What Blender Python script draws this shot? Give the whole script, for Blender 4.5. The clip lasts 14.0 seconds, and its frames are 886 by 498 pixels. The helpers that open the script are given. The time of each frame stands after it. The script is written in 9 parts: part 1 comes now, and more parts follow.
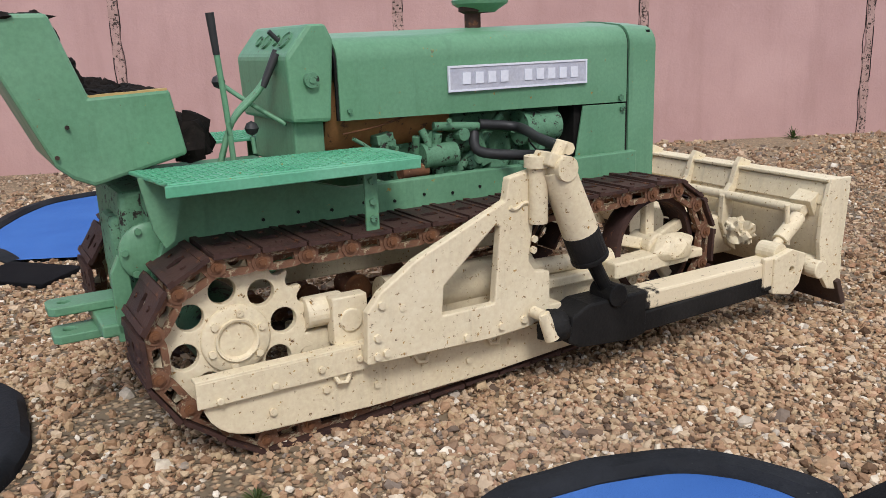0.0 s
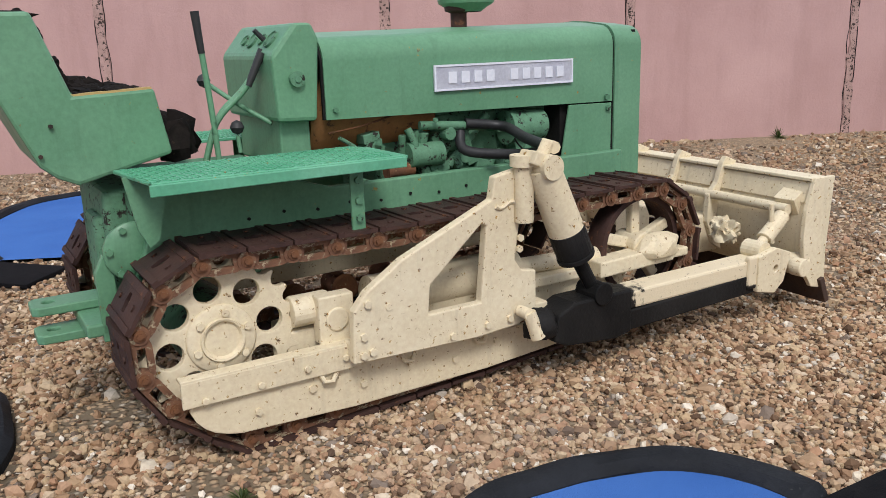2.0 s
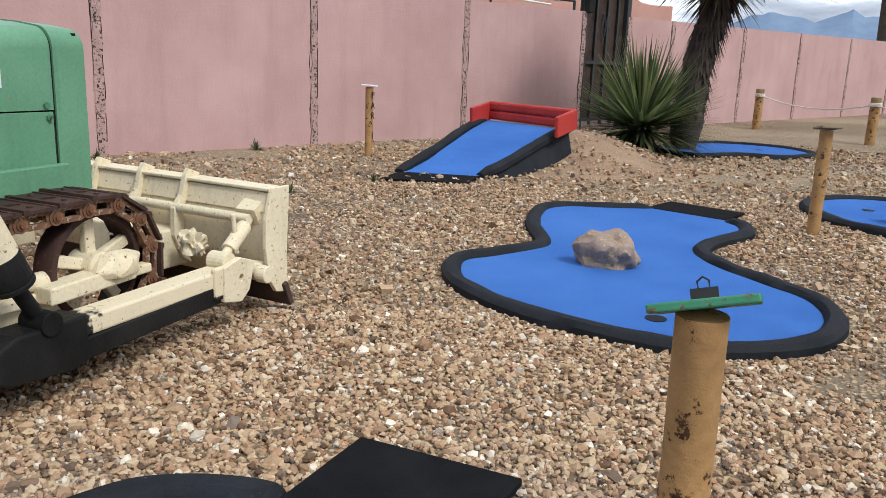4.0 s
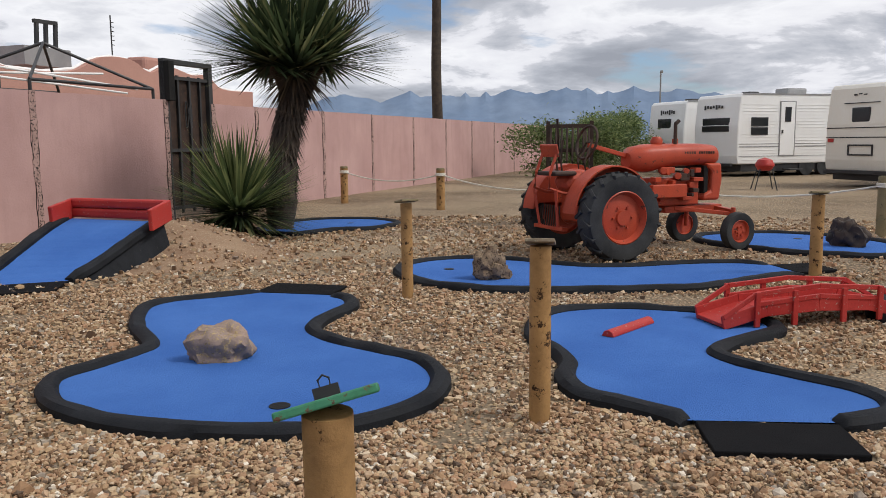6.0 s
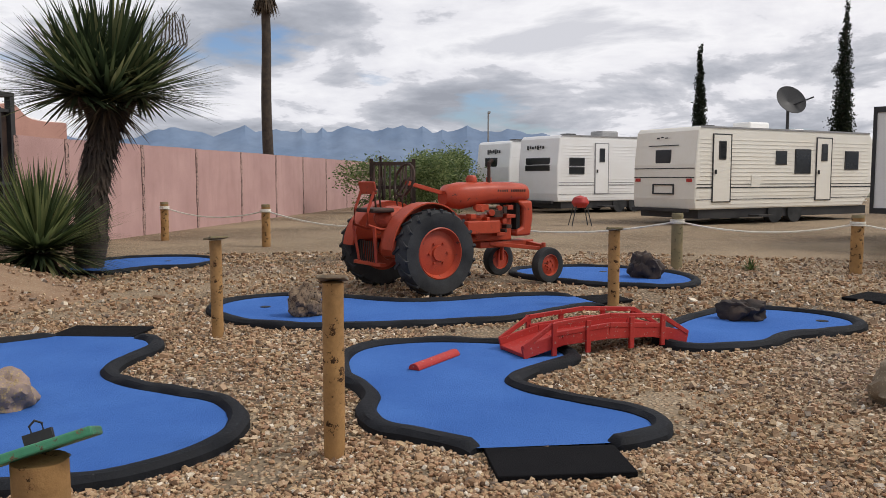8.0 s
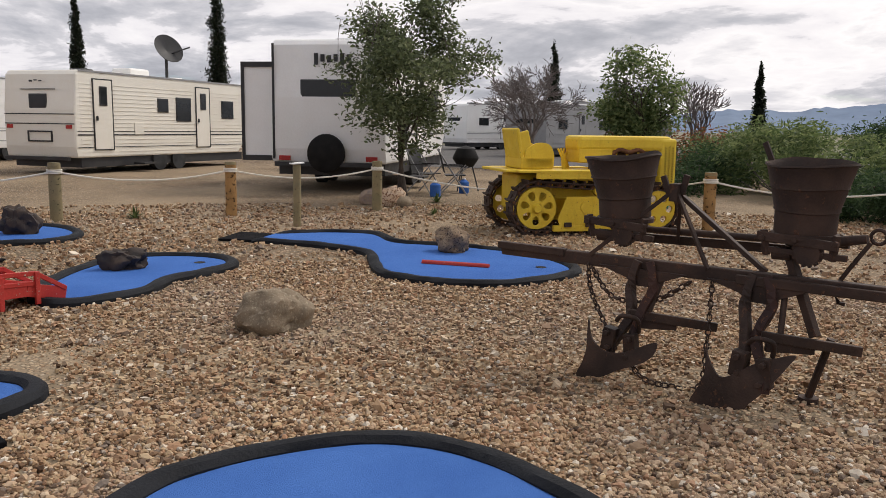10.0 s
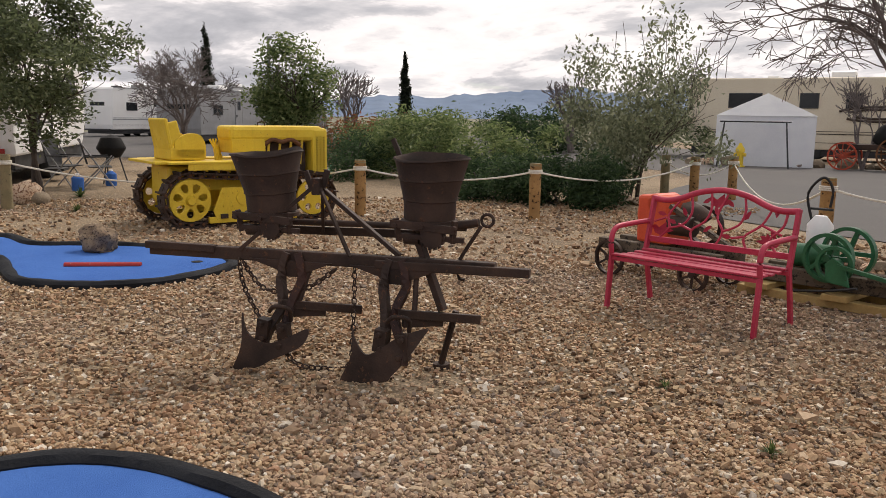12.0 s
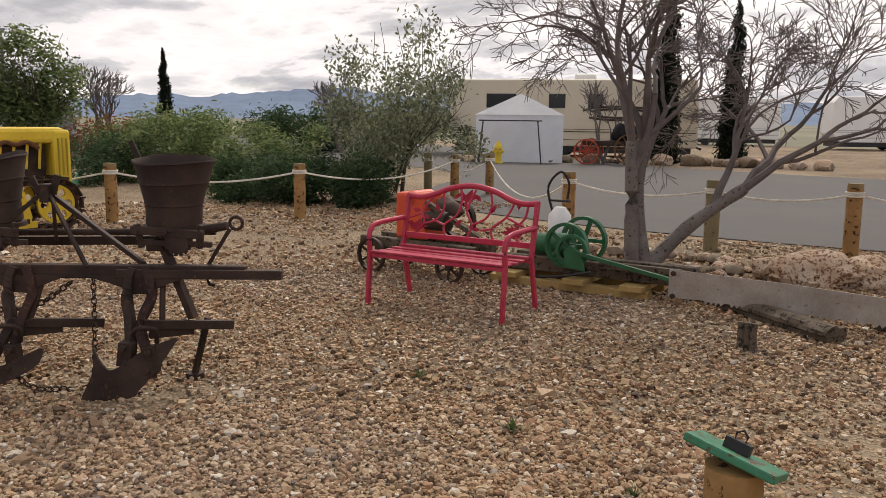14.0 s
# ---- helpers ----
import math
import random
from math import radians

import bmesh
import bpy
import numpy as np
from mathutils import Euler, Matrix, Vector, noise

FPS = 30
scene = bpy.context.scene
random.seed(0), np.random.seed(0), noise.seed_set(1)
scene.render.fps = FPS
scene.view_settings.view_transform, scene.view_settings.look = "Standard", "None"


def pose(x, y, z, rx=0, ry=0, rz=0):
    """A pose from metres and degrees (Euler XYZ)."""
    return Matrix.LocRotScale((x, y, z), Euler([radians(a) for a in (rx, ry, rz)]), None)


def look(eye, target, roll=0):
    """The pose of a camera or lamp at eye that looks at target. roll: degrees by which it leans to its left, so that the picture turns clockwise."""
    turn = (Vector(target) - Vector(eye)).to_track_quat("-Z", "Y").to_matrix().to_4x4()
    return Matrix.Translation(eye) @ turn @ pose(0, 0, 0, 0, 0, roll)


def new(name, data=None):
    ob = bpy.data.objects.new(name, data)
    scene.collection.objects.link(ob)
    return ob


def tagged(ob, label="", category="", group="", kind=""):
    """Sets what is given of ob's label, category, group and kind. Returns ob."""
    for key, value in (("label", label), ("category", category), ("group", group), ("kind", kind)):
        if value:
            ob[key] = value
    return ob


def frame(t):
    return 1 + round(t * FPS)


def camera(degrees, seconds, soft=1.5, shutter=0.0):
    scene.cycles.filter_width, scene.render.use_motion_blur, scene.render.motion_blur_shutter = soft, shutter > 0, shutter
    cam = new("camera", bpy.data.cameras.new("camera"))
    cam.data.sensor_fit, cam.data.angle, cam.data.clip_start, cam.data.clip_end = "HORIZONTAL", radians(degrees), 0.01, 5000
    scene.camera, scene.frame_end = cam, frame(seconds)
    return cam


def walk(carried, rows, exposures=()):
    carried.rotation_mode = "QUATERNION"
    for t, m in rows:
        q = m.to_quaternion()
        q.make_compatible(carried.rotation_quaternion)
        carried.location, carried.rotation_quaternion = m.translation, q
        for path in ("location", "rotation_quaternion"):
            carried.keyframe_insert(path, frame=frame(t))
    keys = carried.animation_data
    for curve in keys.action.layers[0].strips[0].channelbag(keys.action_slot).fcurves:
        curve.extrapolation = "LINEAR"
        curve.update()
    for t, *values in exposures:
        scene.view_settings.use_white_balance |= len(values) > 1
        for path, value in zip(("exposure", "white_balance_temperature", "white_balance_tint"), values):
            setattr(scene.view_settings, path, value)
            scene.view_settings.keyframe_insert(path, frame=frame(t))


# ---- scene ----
cam = camera(57.1, 14.0, 0.75)
PATH = [
    (0, (1.04, 0.214, 1.307), (0.941, 2.15, 0.814), -2.0),
    (0.5, (1.036, 0.216, 1.308), (0.956, 2.153, 0.814), -2.0),
    (1, (1.041, 0.209, 1.305), (0.967, 2.144, 0.805), -2.0),
    (1.5, (1.045, 0.206, 1.305), (0.975, 2.142, 0.808), -2.0),
    (2, (1.047, 0.211, 1.304), (0.977, 2.148, 0.81), -1.9),
    (2.5, (1.073, 0.209, 1.299), (1.004, 2.148, 0.811), -2.0),
    (3, (1.156, 0.209, 1.292), (1.349, 2.14, 0.807), -0.4),
    (3.5, (1.237, 0.195, 1.28), (1.849, 2.039, 0.805), 1.2),
    (4, (1.231, 0.246, 1.299), (2.286, 1.881, 0.834), 2.1),
    (4.2, (1.235, 0.274, 1.303), (2.426, 1.814, 0.843), 1.4),
    (6.3, (1.244, 0.261, 1.364), (2.984, 1.22, 1.131), -0.6),
    (6.5, (1.251, 0.245, 1.371), (2.993, 1.206, 1.165), -0.8),
    (7, (1.269, 0.195, 1.374), (3.013, 1.158, 1.196), -0.9),
    (7.5, (1.286, 0.128, 1.37), (3.041, 1.073, 1.202), -0.7),
    (8, (1.281, 0.042, 1.359), (3.172, 0.669, 1.184), 0.0),
    (8.5, (1.263, 0.016, 1.337), (3.246, 0.184, 1.142), 1.3),
    (9, (1.237, -0.033, 1.349), (3.212, -0.246, 1.117), 1.1),
    (9.2, (1.248, -0.076, 1.351), (3.208, -0.391, 1.105), 0.9),
    (11.3, (0.98, -0.11, 1.457), (2.428, -1.452, 1.135), 1.4),
    (11.5, (0.978, -0.109, 1.457), (2.387, -1.492, 1.136), 1.3),
    (12, (0.973, -0.091, 1.467), (2.343, -1.513, 1.149), 0.9),
    (12.5, (0.949, -0.091, 1.471), (2.284, -1.546, 1.155), 0.7),
    (13, (0.934, -0.076, 1.474), (2.198, -1.594, 1.162), 0.5),
    (13.5, (0.883, -0.101, 1.467), (2.005, -1.727, 1.155), 0.6),
    (14, (0.841, -0.152, 1.473), (1.774, -1.894, 1.161), 0.7),
]
walk(cam, [(t, look(eye, target, roll)) for t, eye, target, roll in PATH],
     [(0, 0.28, 6150, 13), (2.5, 0.28, 6150, 12), (3.5, 0.36, 6050, 10), (4.2, 0.44, 5950, 7), (6.3, 0.0, 6500, 11), (9.2, 0.0, 6550, 12), (11.3, 0.16, 7000, 14), (14, 0.12, 7000, 14)])

# ---- world, sun ----
def nn(nt, kind, **sets):
    n = nt.nodes.new(kind)
    for k, v in sets.items():
        if k in n.inputs.keys():
            n.inputs[k].default_value = v
    return n


def ramp(nt, src, stops):
    r = nt.nodes.new("ShaderNodeValToRGB")
    e = r.color_ramp.elements
    while len(e) < len(stops):
        e.new(0.5)
    for k, (p, c) in enumerate(stops):
        e[k].position = p
        e[k].color = (*c, 1) if isinstance(c, tuple) else (c, c, c, 1)
    nt.links.new(src, r.inputs[0])
    return r.outputs[0]


def mixc(nt, f, a, b, kind="MIX"):
    m = nt.nodes.new("ShaderNodeMix")
    m.data_type, m.blend_type = "RGBA", kind
    for sock, v in ((m.inputs[0], f), (m.inputs[6], a), (m.inputs[7], b)):
        if isinstance(v, bpy.types.NodeSocket):
            nt.links.new(v, sock)
        elif isinstance(v, (int, float)):
            sock.default_value = v if sock == m.inputs[0] else (v, v, v, 1)
        else:
            sock.default_value = (*v, 1)
    return m.outputs[2]


SUN_UP, SUN_AZ = radians(48), radians(168)
world = bpy.data.worlds.new("sky")
scene.world = world
world.use_nodes = True
wt = world.node_tree
wt.nodes.clear()
sky = wt.nodes.new("ShaderNodeTexSky")
sky.sky_type, sky.sun_disc, sky.sun_elevation, sky.sun_rotation = "NISHITA", False, SUN_UP, SUN_AZ
tc = wt.nodes.new("ShaderNodeTexCoord")
sp = wt.nodes.new("ShaderNodeSeparateXYZ")
wt.links.new(tc.outputs["Generated"], sp.inputs[0])


def wmath(op, a, b):
    n = wt.nodes.new("ShaderNodeMath")
    n.operation = op
    for sock, v in ((n.inputs[0], a), (n.inputs[1], b)):
        if isinstance(v, (int, float)):
            sock.default_value = v
        else:
            wt.links.new(v, sock)
    return n.outputs[0]


rise = wmath("ADD", wmath("MAXIMUM", sp.outputs[2], 0.0), 0.20)
lay = wt.nodes.new("ShaderNodeCombineXYZ")
wt.links.new(wmath("DIVIDE", sp.outputs[0], rise), lay.inputs[0])
wt.links.new(wmath("DIVIDE", sp.outputs[1], rise), lay.inputs[1])
wt.links.new(wmath("MULTIPLY", sp.outputs[2], 4.0), lay.inputs[2])
c1 = nn(wt, "ShaderNodeTexNoise", Scale=0.62, Detail=8.0, Roughness=0.55, Distortion=0.2)
c2 = nn(wt, "ShaderNodeTexNoise", Scale=1.25, Detail=12.0, Roughness=0.58, Distortion=0.25)
wt.links.new(lay.outputs[0], c1.inputs["Vector"])
wt.links.new(lay.outputs[0], c2.inputs["Vector"])
cover = ramp(wt, c1.outputs[0], [(0.37, 0.0), (0.415, 1.0)])
shade = ramp(wt, c2.outputs[0], [(0.32, (0.36, 0.38, 0.42)), (0.41, (0.50, 0.52, 0.56)), (0.465, (0.66, 0.67, 0.70)), (0.49, (0.86, 0.86, 0.88)), (0.57, (0.97, 0.97, 0.97)), (0.66, (0.70, 0.71, 0.74))])
blue = mixc(wt, 1.0, sky.outputs[0], (0.085, 0.095, 0.115), "MULTIPLY")
# clouds glow towards the hidden sun
dot = wt.nodes.new("ShaderNodeVectorMath")
dot.operation = "DOT_PRODUCT"
dot.inputs[1].default_value = (math.cos(SUN_UP) * math.sin(SUN_AZ), math.cos(SUN_UP) * math.cos(SUN_AZ), math.sin(SUN_UP))
wt.links.new(tc.outputs["Generated"], dot.inputs[0])
glow = ramp(wt, dot.outputs["Value"], [(0.0, (0.93, 0.94, 0.97)), (0.5, (0.96, 0.96, 0.98)), (1.0, (1.12, 1.11, 1.10))])
cloud = mixc(wt, 1.0, shade, glow, "MULTIPLY")
bg = wt.nodes.new("ShaderNodeBackground")
bg.inputs[1].default_value = 1.0
wt.links.new(mixc(wt, cover, blue, cloud), bg.inputs[0])
wo = wt.nodes.new("ShaderNodeOutputWorld")
wt.links.new(bg.outputs[0], wo.inputs[0])

sun_data = bpy.data.lights.new("sun", "SUN")
sun_data.energy, sun_data.angle, sun_data.color = 2.0, radians(15), (1.0, 0.95, 0.88)
sun_lamp = new("sun", sun_data)
sun_lamp.rotation_euler = (radians(90) - SUN_UP, 0, radians(180) - SUN_AZ)

# ---- materials ----
def material(name):
    m = bpy.data.materials.new(name)
    m.use_nodes = True
    nt = m.node_tree
    return m, nt, nt.nodes["Principled BSDF"]


def coords(nt, kind="Object"):
    t = nt.nodes.new("ShaderNodeTexCoord")
    return t.outputs[kind]


def noisy(nt, vec, scale, detail=5.0, rough=0.55):
    n = nn(nt, "ShaderNodeTexNoise", Scale=scale, Detail=detail, Roughness=rough)
    nt.links.new(vec, n.inputs["Vector"])
    return n.outputs[0]


def bump(nt, bsdf, height, strength=0.3, dist=0.01):
    b = nn(nt, "ShaderNodeBump", Strength=strength, Distance=dist)
    nt.links.new(height, b.inputs["Height"])
    nt.links.new(b.outputs[0], bsdf.inputs["Normal"])


def worn(name, col, col2, rough=0.55, chip=None, chip_at=0.66, scale=3.0, grain=60.0, depth=0.25, metal=0.0, streak=False, chip2=None, gloss=0.35, chip_size=5.5):
    """A painted, stained or raw surface: two tones at two scales, chips where given, fine relief."""
    m, nt, b = material(name)
    v = coords(nt)
    big = noisy(nt, v, scale, 6.0, 0.6)
    fine = noisy(nt, v, grain, 4.0, 0.6)
    c = mixc(nt, ramp(nt, big, [(0.35, 0.0), (0.68, 1.0)]), col, col2)
    c = mixc(nt, 0.35, c, ramp(nt, fine, [(0.3, 0.45), (0.7, 0.75)]), "OVERLAY")
    if streak:
        mpn = nt.nodes.new("ShaderNodeMapping")
        mpn.inputs["Scale"].default_value = (9, 9, 0.9)
        nt.links.new(v, mpn.inputs[0])
        st = noisy(nt, mpn.outputs[0], 2.0, 5.0, 0.65)
        c = mixc(nt, ramp(nt, st, [(0.55, 0.0), (0.8, 0.45)]), c, tuple(x * 0.55 for x in col))
    b.inputs["Roughness"].default_value = rough
    if chip:
        k = noisy(nt, v, scale * chip_size, 8.0, 0.72)
        mask = ramp(nt, k, [(chip_at - 0.06, 0.0), (chip_at - 0.035, 1.0)])
        inner = mixc(nt, ramp(nt, fine, [(0.4, 0.0), (0.6, 1.0)]), chip, chip2 or tuple(x * 0.5 for x in chip))
        c = mixc(nt, mask, c, inner)
    nt.links.new(c, b.inputs["Base Color"])
    nt.links.new(ramp(nt, big, [(0.3, max(rough - 0.12, 0.05)), (0.7, min(rough + 0.15, 1.0))]), b.inputs["Roughness"])
    b.inputs["Metallic"].default_value = metal
    b.inputs["Specular IOR Level"].default_value = gloss
    bump(nt, b, fine, depth, 0.004)
    return m


def island_mat(name, stops, rough=0.8, grain=90.0):
    """Many loose pieces in one mesh, each with its own tone."""
    m, nt, b = material(name)
    g = nt.nodes.new("ShaderNodeNewGeometry")
    c = ramp(nt, g.outputs["Random Per Island"], stops)
    f = noisy(nt, coords(nt), grain, 4.0, 0.6)
    c = mixc(nt, 0.5, c, ramp(nt, f, [(0.3, 0.4), (0.7, 0.72)]), "OVERLAY")
    lane = noisy(nt, coords(nt), 0.42, 3.0, 0.5)
    c = mixc(nt, ramp(nt, lane, [(0.50, 0.0), (0.66, 0.3)]), c, mixc(nt, 0.75, c, (0.30, 0.285, 0.265)))
    nt.links.new(c, b.inputs["Base Color"])
    b.inputs["Roughness"].default_value = rough
    b.inputs["Specular IOR Level"].default_value = 0.2
    return m


def leaf_mat(name, dark, light, tip):
    m, nt, b = material(name)
    g = nt.nodes.new("ShaderNodeNewGeometry")
    c = ramp(nt, g.outputs["Random Per Island"], [(0.0, dark), (0.6, light), (1.0, tip)])
    nt.links.new(c, b.inputs["Base Color"])
    b.inputs["Roughness"].default_value = 0.6
    b.inputs["Specular IOR Level"].default_value = 0.3
    tl = nt.nodes.new("ShaderNodeBsdfTranslucent")
    nt.links.new(c, tl.inputs[0])
    ms = nt.nodes.new("ShaderNodeMixShader")
    ms.inputs[0].default_value = 0.5
    nt.links.new(b.outputs[0], ms.inputs[1])
    nt.links.new(tl.outputs[0], ms.inputs[2])
    nt.links.new(ms.outputs[0], nt.nodes["Material Output"].inputs[0])
    return m


GRAVEL = [(0.0, (0.07, 0.040, 0.023)), (0.12, (0.25, 0.152, 0.088)), (0.28, (0.39, 0.272, 0.162)), (0.42, (0.325, 0.185, 0.107)), (0.56, (0.50, 0.385, 0.262)),
          (0.68, (0.265, 0.158, 0.088)), (0.78, (0.42, 0.305, 0.18)), (0.86, (0.44, 0.33, 0.21)), (0.90, (0.70, 0.62, 0.50)), (0.95, (0.17, 0.13, 0.10)), (1.0, (0.105, 0.066, 0.042))]
M = {}
M["chips"] = island_mat("gravel_chips", GRAVEL, 0.85, 55.0)


def ground_mat():
    m, nt, b = material("gravel_ground")
    v = coords(nt)
    vo = nn(nt, "ShaderNodeTexVoronoi", Scale=34.0)
    nt.links.new(v, vo.inputs["Vector"])
    sep = nt.nodes.new("ShaderNodeSeparateColor")
    nt.links.new(vo.outputs["Color"], sep.inputs[0])
    stones = ramp(nt, sep.outputs[0], GRAVEL)
    # crevice shade between the stones, multiplied into their colour; also drives the bump
    gap = ramp(nt, vo.outputs["Distance"], [(0.30, 1.0), (0.58, 0.10)])
    c = mixc(nt, 1.0, stones, gap, "MULTIPLY")
    sand = noisy(nt, v, 0.9, 6.0, 0.65)
    c = mixc(nt, ramp(nt, sand, [(0.55, 0.0), (0.75, 0.4)]), c, (0.30, 0.19, 0.125))
    far = noisy(nt, v, 0.22, 5.0, 0.6)
    c = mixc(nt, ramp(nt, far, [(0.36, 0.15), (0.60, 0.6)]), c, (0.42, 0.325, 0.215))
    nt.links.new(c, b.inputs["Base Color"])
    b.inputs["Roughness"].default_value = 0.9
    b.inputs["Specular IOR Level"].default_value = 0.2
    bump(nt, b, gap, 0.9, 0.012)
    return m


M["ground"] = ground_mat()
M["desert"] = worn("desert_floor", (0.20, 0.18, 0.12), (0.13, 0.13, 0.08), 0.95, scale=0.01, grain=0.5)
M["asphalt"] = worn("grey_chip_road", (0.07, 0.066, 0.063), (0.115, 0.108, 0.102), 0.9, scale=0.25, grain=45.0, depth=0.6)
M["green"] = worn("faded_green_paint", (0.095, 0.222, 0.124), (0.128, 0.272, 0.16), 0.42, (0.10, 0.08, 0.05), 0.71, 2.2, 70, 0.12, streak=True, chip2=(0.35, 0.22, 0.03), chip_size=12.0)
M["tread"] = worn("tread_plate_green", (0.085, 0.30, 0.175), (0.14, 0.37, 0.235), 0.45, (0.38, 0.27, 0.05), 0.70, 3.0, 70, 0.15, chip_size=7.0)
M["engine_green"] = worn("oily_green_paint", (0.075, 0.175, 0.10), (0.115, 0.235, 0.145), 0.6, (0.035, 0.032, 0.026), 0.63, 5.0, 80, 0.4, gloss=0.2)
M["cream"] = worn("cream_paint", (0.68, 0.585, 0.405), (0.60, 0.50, 0.335), 0.6, (0.10, 0.055, 0.03), 0.668, 3.2, 60, 0.2, streak=True, chip2=(0.36, 0.20, 0.04), gloss=0.3, chip_size=15.0)
M["rust_track"] = worn("rusty_track_steel", (0.030, 0.019, 0.018), (0.068, 0.036, 0.028), 0.62, (0.17, 0.075, 0.04), 0.645, 4.0, 80, 0.5, 0.15, gloss=0.18)
M["rust"] = worn("orange_rust", (0.20, 0.085, 0.035), (0.10, 0.05, 0.03), 0.8, (0.4, 0.28, 0.13), 0.66, 6.0, 90, 0.5, 0.2)
M["iron"] = worn("dark_weathered_iron", (0.030, 0.022, 0.019), (0.075, 0.048, 0.037), 0.6, (0.12, 0.062, 0.04), 0.66, 4.0, 80, 0.45, 0.15, gloss=0.18)
M["grease"] = worn("black_grease", (0.008, 0.008, 0.008), (0.018, 0.017, 0.016), 0.55, None, 0.7, 5.0, 60, 0.7, gloss=0.12)
M["tank"] = worn("rusty_ochre_tank", (0.30, 0.15, 0.05), (0.22, 0.10, 0.035), 0.6, (0.12, 0.06, 0.03), 0.66, 4.0, 60, 0.3)
M["chain_rust"] = worn("flaking_rusty_chain", (0.20, 0.10, 0.055), (0.10, 0.05, 0.032), 0.75, (0.42, 0.34, 0.22), 0.60, 7.0, 80, 0.5, gloss=0.2)
M["rubber"] = worn("black_painted_edging", (0.009, 0.010, 0.012), (0.021, 0.023, 0.027), 0.65, (0.075, 0.078, 0.08), 0.72, 3.0, 60, 1.0, gloss=0.1, chip_size=9.0)
M["mat"] = worn("black_rubber_mat", (0.006, 0.006, 0.007), (0.012, 0.012, 0.013), 0.85, (0.25, 0.22, 0.18), 0.80, 6.0, 120, 0.8, gloss=0.06)
M["turf"] = worn("blue_putting_carpet", (0.043, 0.122, 0.375), (0.062, 0.158, 0.44), 0.95, (0.085, 0.19, 0.48), 0.70, 1.3, 320, 1.0, gloss=0.08, chip_size=40.0)
M["red"] = worn("red_painted_wood", (0.33, 0.020, 0.017), (0.41, 0.036, 0.027), 0.55, (0.45, 0.33, 0.27), 0.675, 3.0, 70, 0.35, chip_size=11.0)
M["orange"] = worn("faded_orange_paint", (0.42, 0.060, 0.025), (0.32, 0.046, 0.021), 0.45, (0.10, 0.045, 0.03), 0.68, 2.6, 60, 0.2, streak=True)
M["brightorange"] = worn("bright_orange_paint", (0.68, 0.095, 0.035), (0.58, 0.07, 0.03), 0.4, (0.2, 0.1, 0.05), 0.74, 3.0, 60, 0.15)
M["yellow"] = worn("yellow_paint", (0.72, 0.50, 0.045), (0.63, 0.41, 0.03), 0.45, (0.12, 0.08, 0.03), 0.71, 2.4, 60, 0.2, streak=True)
M["bench"] = worn("berry_red_paint", (0.40, 0.028, 0.062), (0.47, 0.045, 0.085), 0.42, (0.25, 0.12, 0.10), 0.74, 4.0, 70, 0.1)
M["tyre"] = worn("weathered_tyre", (0.018, 0.019, 0.020), (0.052, 0.053, 0.054), 0.8, None, 0.7, 3.0, 60, 0.6, gloss=0.2)
M["post"] = worn("yellowed_pine_post", (0.37, 0.215, 0.085), (0.22, 0.125, 0.052), 0.75, (0.07, 0.035, 0.016), 0.63, 3.0, 50, 0.7, streak=True, chip_size=4.0, gloss=0.2)
M["postgrey"] = worn("grey_weathered_post", (0.25, 0.20, 0.11), (0.17, 0.15, 0.085), 0.85, (0.06, 0.05, 0.03), 0.66, 4.0, 60, 0.5, streak=True)
M["beam"] = worn("silvered_timber", (0.13, 0.10, 0.07), (0.075, 0.058, 0.042), 0.9, (0.03, 0.025, 0.02), 0.6, 4.0, 40, 0.9, streak=True)
M["lumber"] = worn("new_lumber", (0.42, 0.30, 0.12), (0.36, 0.24, 0.09), 0.8, None, 0.7, 4.0, 40, 0.3)
M["rope"] = worn("white_rope", (0.74, 0.71, 0.62), (0.60, 0.57, 0.48), 0.9, None, 0.7, 8.0, 200, 0.8)
M["black"] = worn("black_plastic", (0.012, 0.012, 0.013), (0.03, 0.03, 0.03), 0.5, None, 0.7, 5.0, 60, 0.2)
M["burnt"] = worn("perished_black_foam", (0.006, 0.0055, 0.005), (0.018, 0.014, 0.012), 0.95, (0.06, 0.042, 0.03), 0.70, 9.0, 60, 1.0, gloss=0.1)
M["plate"] = worn("brushed_aluminium", (0.42, 0.43, 0.50), (0.50, 0.51, 0.56), 0.42, (0.2, 0.2, 0.22), 0.72, 6.0, 90, 0.2, 0.3)
M["letters"] = worn("raised_pale_letters", (0.66, 0.68, 0.74), (0.58, 0.60, 0.66), 0.4, None, 0.7, 8.0, 60, 0.1)
M["white"] = worn("white_siding", (0.82, 0.82, 0.80), (0.76, 0.75, 0.72), 0.4, None, 0.7, 0.7, 30, 0.05)
M["creamrv"] = worn("aged_cream_siding", (0.78, 0.75, 0.66), (0.72, 0.68, 0.58), 0.45, None, 0.7, 0.7, 30, 0.05)
M["tan"] = worn("tan_body", (0.64, 0.56, 0.43), (0.56, 0.48, 0.36), 0.5, None, 0.7, 0.5, 20, 0.05)
M["rvdark"] = worn("dark_trim", (0.02, 0.02, 0.022), (0.04, 0.04, 0.04), 0.5, None, 0.7, 2.0, 30, 0.1)
M["rvgrey"] = worn("grey_trim", (0.22, 0.22, 0.22), (0.28, 0.28, 0.28), 0.5, None, 0.7, 2.0, 30, 0.1)
M["glass"] = worn("tinted_window", (0.012, 0.014, 0.016), (0.02, 0.022, 0.024), 0.08, None, 0.7, 1.0, 10, 0.0)
